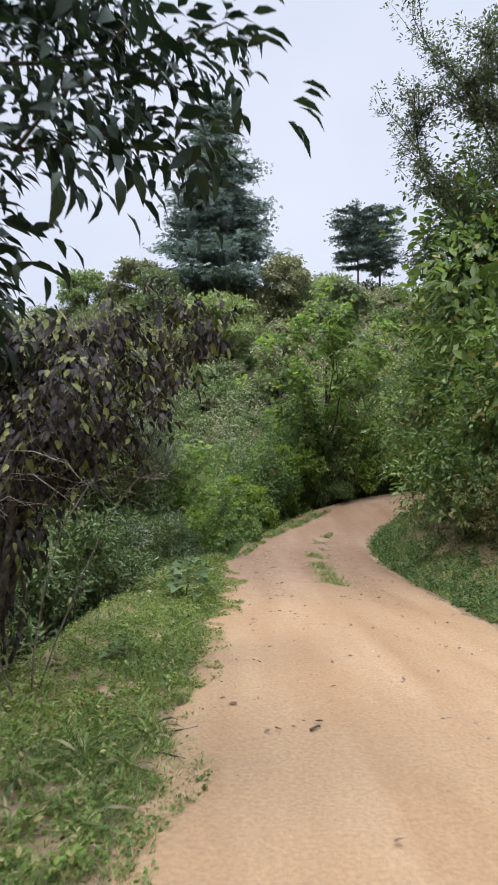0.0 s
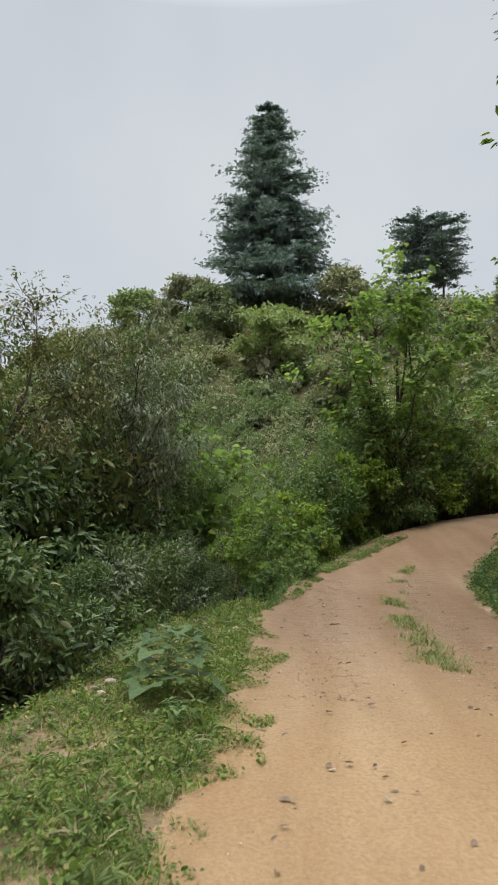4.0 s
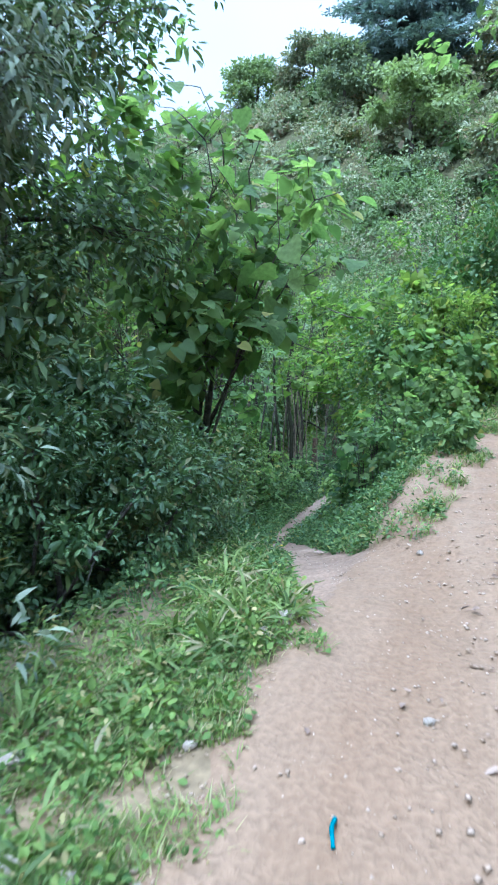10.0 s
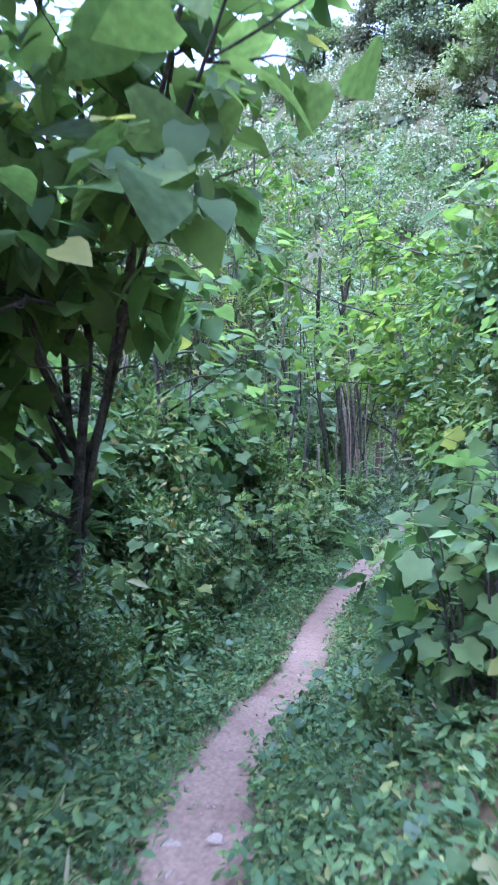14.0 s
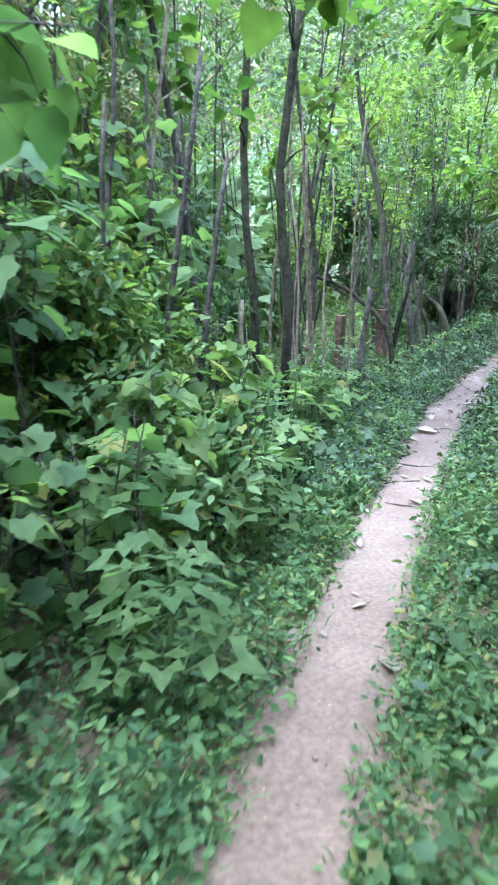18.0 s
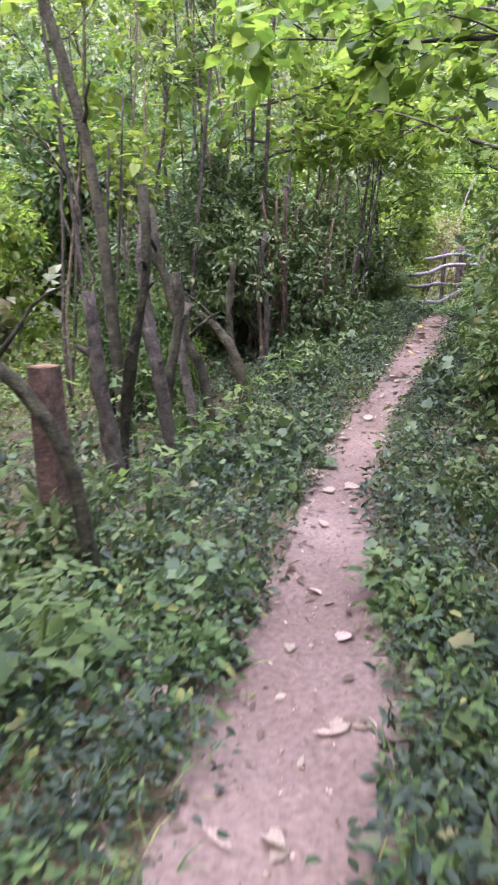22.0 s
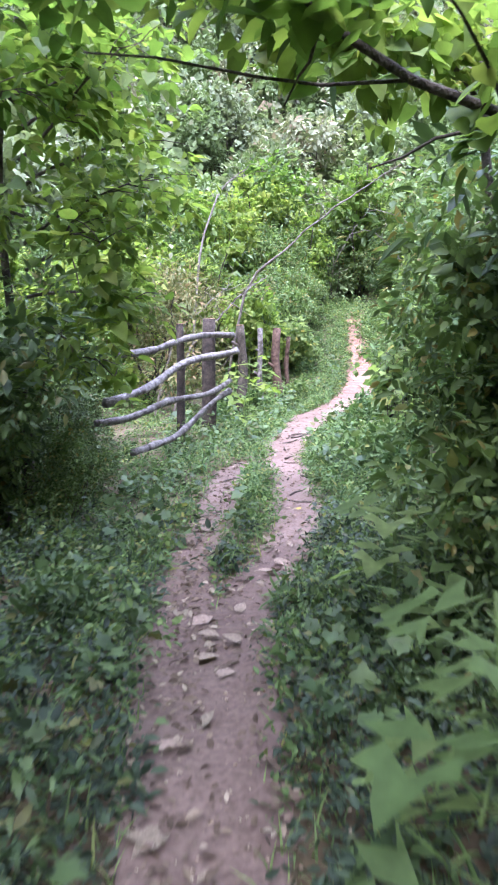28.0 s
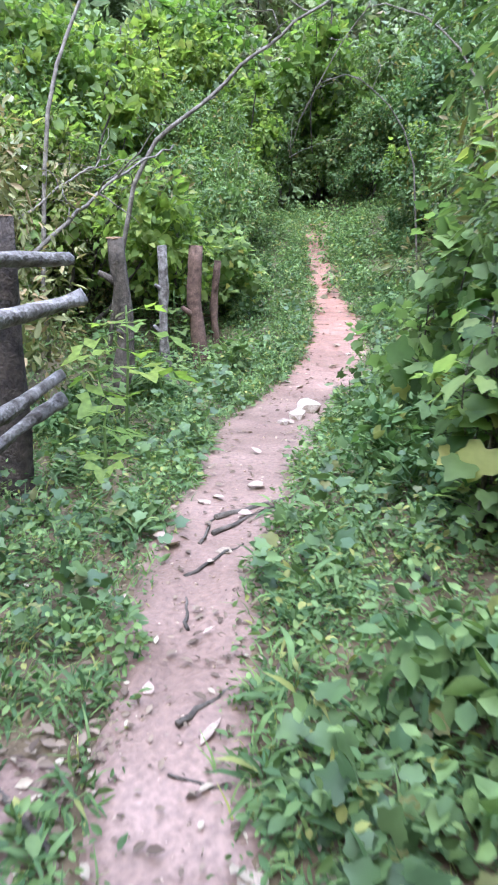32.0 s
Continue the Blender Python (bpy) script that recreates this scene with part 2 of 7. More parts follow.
M_STONE = rough_material("stone_pale", (0.3, 0.24, 0.185), (0.47, 0.4, 0.32), 8, 0.9, 0.6, 60, c=(0.57, 0.5, 0.42), per_object=0.2)
M_EARTH = rough_material("road_earth", (0.265, 0.165, 0.083), (0.33, 0.222, 0.122), 1.0, 0.95, 0.9, 34, c=(0.38, 0.272, 0.152), spread=(0.34, 0.64), grain=0.16, stretch=(1.7, 0.22, 1.0))
M_TRAIL = rough_material("trail_earth", (0.155, 0.110, 0.083), (0.222, 0.163, 0.127), 1.3, 0.9, 0.45, 40, c=(0.285, 0.214, 0.17), spread=(0.34, 0.62), grain=0.24)
M_GROUND = rough_material("verge_soil", (0.13, 0.095, 0.05), (0.235, 0.165, 0.095), 1.6, 0.95, 0.7, 24, c=(0.33, 0.235, 0.15), spread=(0.35, 0.62))


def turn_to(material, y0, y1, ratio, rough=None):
    """Let a soil's colour (and dampness) pass over into another one along the walk's direction; also paints in canopy
    shade.
    """
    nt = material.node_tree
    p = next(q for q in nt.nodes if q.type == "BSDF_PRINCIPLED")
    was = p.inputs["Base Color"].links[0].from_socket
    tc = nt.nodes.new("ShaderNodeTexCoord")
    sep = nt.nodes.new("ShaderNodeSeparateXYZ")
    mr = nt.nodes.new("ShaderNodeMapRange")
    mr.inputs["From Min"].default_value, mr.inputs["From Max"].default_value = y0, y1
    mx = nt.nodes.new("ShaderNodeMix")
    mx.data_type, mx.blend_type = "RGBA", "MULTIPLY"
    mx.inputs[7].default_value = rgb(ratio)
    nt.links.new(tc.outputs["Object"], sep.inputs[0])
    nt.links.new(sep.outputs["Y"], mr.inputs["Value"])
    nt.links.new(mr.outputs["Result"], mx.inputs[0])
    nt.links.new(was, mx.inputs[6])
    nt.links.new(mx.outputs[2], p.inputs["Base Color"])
    if rough is not None:
        wet = nt.nodes.new("ShaderNodeMapRange")
        wet.inputs["From Min"].default_value, wet.inputs["From Max"].default_value = y0, y1
        wet.inputs["To Min"].default_value, wet.inputs["To Max"].default_value = p.inputs["Roughness"].default_value, rough
        nt.links.new(sep.outputs["Y"], wet.inputs["Value"])
        nt.links.new(wet.outputs["Result"], p.inputs["Roughness"])


turn_to(M_GROUND, 52, 62, (0.7, 0.95, 0.7))
turn_to(M_TRAIL, 24.0, 19.0, (1.05, 1.06, 1.04))
turn_to(M_TRAIL, 33, 27, (1.08, 0.97, 0.84))
# trail colour darkened through the wood to stand for the canopy's shade
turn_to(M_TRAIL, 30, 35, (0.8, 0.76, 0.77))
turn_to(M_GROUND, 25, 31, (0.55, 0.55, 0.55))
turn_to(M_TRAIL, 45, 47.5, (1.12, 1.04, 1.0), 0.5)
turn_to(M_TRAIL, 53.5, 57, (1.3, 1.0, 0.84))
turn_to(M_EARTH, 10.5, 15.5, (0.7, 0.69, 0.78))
M_MOSS = rough_material("mossy_bark", (0.025, 0.022, 0.014), (0.07, 0.065, 0.035), 12, 0.95, 0.9, 50, c=(0.09, 0.11, 0.04))
M_TEAL = rough_material("teal_cloth", (0.0, 0.09, 0.11), (0.01, 0.15, 0.18), 30, 0.7, 0.3, 90)
M_YELLOW = rough_material("yellow_petal", (0.55, 0.38, 0.01), (0.7, 0.5, 0.02), 30, 0.6, 0.2, 90)
M_BLACK = rough_material("black_petal", (0.01, 0.01, 0.01), (0.04, 0.03, 0.03), 30, 0.7, 0.2, 90)


# ---- the lie of the land ----
# x, y, z of the dirt road's middle, and of the trail's middle with its half width
ROAD = np.array([(1.3, -14, -0.15), (1.32, 0, 0.0), (1.34, 7, 0.05), (1.36, 12, 0.17), (1.34, 16.5, 0.38), (1.55, 19.6, 0.6), (2.35, 23, 0.98), (5.3, 28.0, 2.1), (9.2, 31.6, 2.8), (16, 33.5, 3.5), (30, 34, 4.5)], float)
ROAD_HALF = 1.74
TRAIL = np.array([
    (0.35, 17.3, 0.32, 0.4), (-0.3, 18.9, 0.22, 0.38), (-0.72, 20.0, 0.05, 0.26), (-1.0, 20.7, -0.1, 0.22), (-1.3, 21.6, -0.28, 0.2), (-1.62, 22.4, -0.5, 0.2), (-2.0, 23.8, -0.9, 0.18), (-2.12, 25.2, -1.22, 0.19),
    (-2.4, 27.0, -1.43, 0.17), (-2.4, 29.0, -1.56, 0.19), (-2.3, 31.0, -1.63, 0.21), (-2.17, 32.7, -1.69, 0.23), (-2.03, 34.0, -1.71, 0.30), (-1.75, 35.5, -1.71, 0.29),
    (-1.5, 36.9, -1.68, 0.21), (-1.1, 38.5, -1.62, 0.19), (-0.45, 40.2, -1.42, 0.19), (0.15, 41.8, -1.23, 0.2), (0.7, 43.3, -1.08, 0.19), (1.2, 44.6, -1.12, 0.2),
    (1.75, 45.8, -1.28, 0.17), (2.4, 46.7, -1.34, 0.15), (2.85, 47.5, -1.37, 0.15), (3.2, 48.4, -1.38, 0.16), (3.55, 49.4, -1.39, 0.18), (4.1, 50.5, -1.42, 0.24), (4.75, 51.5, -1.46, 0.3), (5.55, 52.7, -1.53, 0.4),
    (6.6, 53.9, -1.6, 0.42), (7.6, 54.95, -1.5, 0.4), (8.5, 56.4, -1.25, 0.34), (9.1, 57.6, -0.98, 0.2), (10.2, 59.8, -0.2, 0.2), (11.0, 61.0, 0.15, 0.2)], float)
SPUR = np.array([(0.9, 43.9, -1.09, 0.15), (1.2, 45.2, -1.2, 0.16), (1.5, 46.2, -1.3, 0.17), (1.8, 46.9, -1.35, 0.17), (2.15, 47.6, -1.36, 0.17), (2.5, 48.4, -1.38, 0.17), (2.8, 49.1, -1.385, 0.16), (3.2, 49.6, -1.39, 0.1)], float)


def dense(line, step=0.1):
    """A smooth line through the points, in even steps."""
    p = np.asarray(line, float)
    out = []
    for i in range(len(p) - 1):
        a, b, c, d = p[max(i - 1, 0)], p[i], p[i + 1], p[min(i + 2, len(p) - 1)]
        k = max(2, int(np.linalg.norm(c[:2] - b[:2]) / step))
        for j in range(k):
            u = j / k
            out.append(0.5 * (2 * b + (c - a) * u + (2 * a - 5 * b + 4 * c - d) * u**2 + (3 * b - a - 3 * c + d) * u**3))
    out.append(p[-1])
    return np.array(out)


ROAD_D, TRAIL_D, SPUR_D = dense(ROAD, 0.25), dense(TRAIL, 0.2), dense(SPUR, 0.2)


def near_line(line, x, y):
    """For places x, y: distance to the line, signed side (left is positive), height there, along-index."""
    x, y = np.ravel(x), np.ravel(y)
    d2 = (x[:, None] - line[None, :, 0]) ** 2 + (y[:, None] - line[None, :, 1]) ** 2
    k = d2.argmin(1)
    t = np.gradient(line[:, :2], axis=0)
    t /= np.linalg.norm(t, axis=1)[:, None] + 1e-9
    dx, dy = x - line[k, 0], y - line[k, 1]
    return np.sqrt(d2[np.arange(len(x)), k]), t[k, 0] * dy - t[k, 1] * dx, line[k, 2], k


def smooth(a, b, v):
    u = np.clip((v - a) / (b - a), 0, 1)
    return u * u * (3 - 2 * u)


def wob(x, y, s=1.0, o=0.0):
    """Cheap rolling unevenness, about -1 to 1."""
    return (np.sin(x * 1.7 / s + o) * np.cos(y * 1.3 / s + 1.3 * o) + 0.6 * np.sin(x * 3.1 / s + y * 2.3 / s + o) + 0.4 * np.cos(y * 5.3 / s - x * 4.1 / s + 2 * o)) / 2.0


def height(x, y):
    x, y = np.asarray(x, float), np.asarray(y, float)
    shape = np.broadcast(x, y).shape
    x, y = np.broadcast_to(x, shape).ravel(), np.broadcast_to(y, shape).ravel()
    out = np.empty(len(x))
    for s in range(0, len(x), 4000):
        out[s:s + 4000] = height_some(x[s:s + 4000], y[s:s + 4000])
    return out.reshape(shape)


def height_some(x, y):
    dr, sr, zr, kr = near_line(ROAD_D, x, y)
    dt, st, zt, kt = near_line(TRAIL_D, x, y)
    er, et = np.maximum(dr - ROAD_HALF, 0.0), np.maximum(dt - 0.35, 0.0)
    wr, wt = 1 / (er + 0.3) ** 2, 1 / (et + 0.3) ** 2
    # the trail leaves the road at y 17 to 19
    wt = wt * smooth(16.5, 19.5, y)
    wr = wr * (1 - 0.999 * smooth(34.0, 42.0, y) * (x < 12))
    z = (wr * zr + wt * zt) / (wr + wt)
    # left of the road the verge breaks off into a gully
    past = smooth(17.2, 19.2, y)
    away = np.where(sr > 0, er, 0) * (1 - past) + np.where(st > 0, et, 0) * past
    edge = np.interp(y, [0, 11, 15, 18, 20, 24], [1.5, 1.5, 1.25, 0.9, 0.45, 0.5])
    z -= 2.6 * smooth(edge, edge + 3.4, away) * (1 - smooth(22, 27, y))
    # right of the road and of the trail the ground climbs
    bank = np.where(sr < 0, er, 0) * (1 - smooth(30, 40, y))
    z += 0.55 * np.minimum(np.maximum(bank - 0.4, 0), 14) ** 0.95
    side = np.where(st < 0, et, 0) * smooth(27, 33, y) * smooth(0.2, 5.0, er)
    z += 0.38 * np.minimum(np.maximum(side - 0.5, 0), 12) * (1 - 0.5 * smooth(0, 4, er * 0 + (y - 44) * 0.3) * (y < 60))
    left = np.where(st > 0, et, 0) * smooth(20, 26, y)
    z -= 0.10 * np.minimum(left, 5) * (1 - smooth(46, 56, y))
    z += 0.35 * np.clip(left - 2.0, 0, 8) * smooth(50, 58, y)
    # the hill behind
    rise = np.maximum(y - 65 - 0.25 * np.maximum(x - 12, 0) + -0.45 * np.maximum(-x - 10, 0), 0)
    hill = np.where(rise < 43, 0.75 * rise, 32.3 + 9 * (1 - np.exp(-(rise - 43) / 40.0)))
    hill = hill * np.clip(1 - np.maximum(np.abs(x + 2) - 40, 0) / 110.0, 0.12, 1)
    z += hill
    z += 0.10 * wob(x, y, 2.2) * smooth(0.2, 1.5, np.minimum(er, et + 8 * (1 - smooth(17, 19.5, y))))
    z += 0.012 * wob(x, y, 0.3, 2.0)
    return z


def height1(x, y):
    return float(height(np.array([x]), np.array([y]))[0])


# ---- mesh helpers ----
def mesh_from(name, verts, faces_flat, sizes, material, smooth_it=False):
    """A mesh from arrays: corner list and face sizes."""
    me = bpy.data.meshes.new(name)
    verts = np.ascontiguousarray(verts, np.float32)
    me.vertices.add(len(verts))
    me.vertices.foreach_set("co", verts.ravel())
    me.loops.add(len(faces_flat))
    me.loops.foreach_set("vertex_index", np.ascontiguousarray(faces_flat, np.int32))
    me.polygons.add(len(sizes))
    starts = np.concatenate([[0], np.cumsum(sizes)[:-1]]).astype(np.int32)
    me.polygons.foreach_set("loop_start", starts)
    if smooth_it:
        me.polygons.foreach_set("use_smooth", np.ones(len(sizes), bool))
    me.materials.append(material)
    me.update(calc_edges=True)
    return me


def put(name, me, parent=None, m=None, label=""):
    ob = new(name, me)
    if parent is not None:
        ob.parent = parent
    if m is not None:
        ob.matrix_basis = m
    if label:
        ob["label"] = label
    return ob


def thing(name, at, label, category, group="", kind="", rz=0.0, size=1.0):
    e = new(name)
    e.empty_display_size = 0.2
    e.matrix_basis = Matrix.LocRotScale(at, Euler((0, 0, rz)), (size, size, size))
    return tagged(e, label, category, group, kind)


# leaf blades: base at the origin, along +y, one long; corner lists
def blade_oval(w=0.5, fold=0.10, droop=0.12):
    v = [(0, 0, 0), (w * 0.40, 0.22, fold), (w * 0.47, 0.58, fold * 0.8 - droop * 0.3), (0, 1, -droop), (-w * 0.47, 0.58, fold * 0.8 - droop * 0.3), (-w * 0.40, 0.22, fold)]
    return np.array(v), [(0, 1, 2, 3), (0, 3, 4, 5)]


def blade_long(w=0.22, fold=0.05, droop=0.3):
    v = [(0, 0, 0), (-w / 2, 0.3, fold), (0, 0.35, 0.04), (w / 2, 0.3, fold), (-w * 0.4, 0.65, fold - droop * 0.3), (0, 0.68, -droop * 0.3), (w * 0.4, 0.65, fold - droop * 0.3), (0, 1, -droop)]
    return np.array(v), [(0, 2, 1), (0, 3, 2), (1, 2, 5, 4), (2, 3, 6, 5), (4, 5, 7), (5, 6, 7)]


def blade_heart(w=0.95, fold=0.10, droop=0.16):
    ring = [(-0.10, -0.02), (-0.32, -0.10), (-0.5, 0.12), (-0.46, 0.42), (-0.24, 0.74), (0, 1.0), (0.24, 0.74), (0.46, 0.42), (0.5, 0.12), (0.32, -0.10), (0.10, -0.02)]
    v = [(x * w, y, fold * abs(x) * 2 - droop * max(0, y) ** 2) for x, y in ring]
    v += [(0, 0.06, 0), (0, 0.5, -droop * 0.25)]
    f = [(11, 1, 0), (11, 2, 1), (11, 12, 3, 2), (12, 4, 3), (12, 5, 4), (12, 6, 5), (12, 7, 6), (11, 8, 7, 12), (11, 9, 8), (11, 10, 9), (11, 0, 10)]
    return np.array(v), f


def blade_lobed(w=1.0, droop=0.2):
    ring = [(-0.04, 0.03), (-0.24, -0.12), (-0.46, 0.02), (-0.45, 0.24), (-0.56, 0.44), (-0.42, 0.60), (-0.24, 0.66), (-0.14, 0.86), (0, 1.0), (0.14, 0.86), (0.24, 0.66), (0.42, 0.60), (0.56, 0.44), (0.45, 0.24), (0.46, 0.02), (0.24, -0.12), (0.04, 0.03)]
    v = [(x * w, y, 0.12 * abs(x) - droop * max(0, y) ** 2) for x, y in ring] + [(0, 0.3, 0)]
    k = len(ring)
    return np.array(v), [(k, (i + 1) % k, i) for i in range(k)]


def blade_grass(w=0.05, droop=0.35):
    v = [(-w / 2, 0, 0), (w / 2, 0, 0), (-w * 0.4, 0.55, -droop * 0.15), (w * 0.4, 0.55, -droop * 0.15), (0, 1, -droop)]
    return np.array(v), [(0, 1, 3, 2), (2, 3, 4)]


def blade_spray(n=7, w=0.05):
    """A flat twig of needles or leaflets, far off."""
    v, f = [], []
    for i in range(n):
        a = radians(-75 + 150 * i / (n - 1))
        L = 1.0 - 0.35 * abs(a) / 1.3
        dx, dy = math.sin(a), math.cos(a)
        b = len(v)
        v += [(0, 0, 0), (dx * L * 0.6 - dy * w, dy * L * 0.6 + dx * w, 0.03), (dx * L, dy * L, -0.12), (dx * L * 0.6 + dy * w, dy * L * 0.6 - dx * w, 0.03)]
        f += [(b, b + 3, b + 2, b + 1)]
    return np.array(v), f


def strew(blade, at, axis, up, size):
    """Many blades as one vertex and face array: each at a place, along an axis, with its upper side towards up."""
    v, f = blade
    a = axis / (np.linalg.norm(axis, axis=1)[:, None] + 1e-9)
    x = np.cross(a, up)
    x /= np.linalg.norm(x, axis=1)[:, None] + 1e-9
    z = np.cross(x, a)
    s = np.asarray(size)[:, None, None]
    pts = at[:, None, :] + s * (v[None, :, 0:1] * x[:, None, :] + v[None, :, 1:2] * a[:, None, :] + v[None, :, 2:3] * z[:, None, :])
    flat = np.concatenate([np.array(q) for q in f])
    k = len(v)
    faces = (np.arange(len(at))[:, None] * k + flat[None, :]).ravel()
    sizes = np.tile(np.array([len(q) for q in f]), len(at))
    return pts.reshape(-1, 3), faces, sizes


def strew_mesh(name, blade, at, axis, up, size, material):
    v, f, s = strew(blade, at, axis, up, size)
    return mesh_from(name, v, f, s, material)


def dirs(rng, n):
    d = rng.normal(size=(n, 3))
    return d / np.linalg.norm(d, axis=1)[:, None]


def crown_points(rng, n, blobs, hollow=0.55):
    """Places in a cloud of lumps, mostly near their skins, with the way outwards there. blobs: rows of x, y, z, rx, ry, rz."""
    b = np.asarray(blobs, float)
    vol = (b[:, 3] * b[:, 4] * b[:, 5]) ** 0.67
    k = rng.choice(len(b), n, p=vol / vol.sum())
    d = dirs(rng, n)
    r = hollow + (1 - hollow) * rng.random(n) ** 0.5
    lump = 1 + 0.22 * np.sin(d[:, 0] * 5 + k * 2.1) * np.cos(d[:, 2] * 6 + k) + 0.12 * np.sin(d[:, 1] * 11 + k)
    return b[k, :3] + d * b[k, 3:] * (r * lump)[:, None], d


def blade_flake(w=0.6, fold=0.07, droop=0.12):
    """The plainest leaf, for what stays far off."""
    return np.array([(0, 0, 0), (w / 2, 0.5, fold), (0, 1, -droop), (-w / 2, 0.5, fold)]), [(0, 1, 2, 3)]


def sprays(rng, at, d, each, size, reach):
    """Leaves in little rosettes: places, axes, upper sides and sizes, for sprays at the places at that grow towards d."""
    n = len(at) * each
    k = np.repeat(np.arange(len(at)), each)
    q = dirs(rng, n)
    big = 0.65 + 0.7 * rng.random(len(at))
    p = at[k] + (q - 0.35 * d[k] * (q * d[k]).sum(1)[:, None]) * (reach * big[k] * (0.25 + 0.75 * rng.random(n)))[:, None]
    axis = q + 0.7 * d[k]
    up = 0.8 * d[k] + np.array([0, 0, 0.9]) + 0.35 * rng.normal(size=(n, 3))
    return p, axis, up, size * big[k] * (0.6 + 0.7 * rng.random(n))


def foliage_mesh(name, seed, n, blobs, blade, size, material, hang=0.25, spread=0.9, hollow=0.55, floor=None, each=11, heart=0.2):
    rng = np.random.default_rng(seed)
    at, d = crown_points(rng, max(4, n // each), blobs, max(hollow, 0.62))
    p, axis, up, s = sprays(rng, at, d, each, size, size * 1.9)
    axis = axis + 0.25 * spread * rng.normal(size=p.shape) + np.array([0, 0, -hang])
    # the shaded heart: larger leaves deep inside each lump
    m = int(n * heart)
    if m:
        b = np.asarray(blobs, float)
        k = rng.integers(len(b), size=m)
        q = dirs(rng, m)
        p = np.concatenate([p, b[k, :3] + q * b[k, 3:] * (0.1 + 0.42 * rng.random(m))[:, None]])
        axis = np.concatenate([axis, dirs(rng, m)])
        up = np.concatenate([up, dirs(rng, m)])
        s = np.concatenate([s, size * (1.3 + 0.9 * rng.random(m))])
    if floor is not None:
        keep = p[:, 2] > floor
        p, axis, up, s = p[keep], axis[keep], up[keep], s[keep]
    return strew_mesh(name, blade, p, axis, up, s, material)


def tube_arrays(points, radii, sides=7, rng=None, rough=0.0):
    p, r = np.asarray(points, float), np.asarray(radii, float)
    t = np.gradient(p, axis=0)
    t /= np.linalg.norm(t, axis=1)[:, None] + 1e-9
    ref = np.array([0.31, 0.17, 0.93]) if abs(t[0, 2]) < 0.8 else np.array([0.9, 0.3, 0.1])
    x = np.cross(t, ref)
    x /= np.linalg.norm(x, axis=1)[:, None] + 1e-9
    y = np.cross(t, x)
    a = np.arange(sides) * 2 * math.pi / sides
    rr = r[:, None] * np.ones((1, sides))
    if rng is not None and rough:
        rr = rr * (1 + rough * rng.normal(size=rr.shape))
    v = p[:, None, :] + rr[:, :, None] * (np.cos(a)[None, :, None] * x[:, None, :] + np.sin(a)[None, :, None] * y[:, None, :])
    v = v.reshape(-1, 3)
    m, f, sz = len(p), [], []
    for i in range(m - 1):
        for j in range(sides):
            f += [i * sides + j, i * sides + (j + 1) % sides, (i + 1) * sides + (j + 1) % sides, (i + 1) * sides + j]
            sz.append(4)
    f += list(range(sides))[::-1] + [(m - 1) * sides + j for j in range(sides)]
    sz += [sides, sides]
    return v, np.array(f), np.array(sz)


def tube_mesh(name, points, radii, material, sides=7, seed=1, rough=0.06):
    v, f, s = tube_arrays(points, radii, sides, np.random.default_rng(seed), rough)
    return mesh_from(name, v, f, s, material, True)


def joined(parts_list):
    vs, fs, ss, o = [], [], [], 0
    for v, f, s in parts_list:
        vs.append(v), fs.append(np.asarray(f) + o), ss.append(s)
        o += len(v)
    return np.concatenate(vs), np.concatenate(fs), np.concatenate(ss)


def bent(a, b, rng, k=6, sag=0.0, wander=0.06):
    """A gently crooked line from a to b."""
    a, b = np.array(a, float), np.array(b, float)
    u = np.linspace(0, 1, k)[:, None]
    L = np.linalg.norm(b - a)
    w = sum(np.sin(u * math.pi * m) * rng.normal(size=(1, 3)) / m for m in (1, 2, 3)) * wander * L
    return a + (b - a) * u + w + np.array([0, 0, 1.0]) * sag * 4 * u * (1 - u)


# ---- ground, road, trail ----
def spaced(parts_list):
    out = []
    for a, b, step in parts_list:
        out += list(np.arange(a, b, step))
    return np.array(out + [parts_list[-1][1]])


GX = spaced([(-420, -60, 30), (-60, -16, 4), (-16, -6, 0.8), (-6, -4, 0.25), (-4, 11, 0.125), (11, 13, 0.25), (13, 24, 1.0), (24, 70, 4), (70, 430, 30)])
GY = spaced([(-300, -60, 30), (-60, -12, 4), (-12, -2, 1.0), (-2, 62, 0.125), (62, 80, 1.0), (80, 200, 4), (200, 800, 30)])


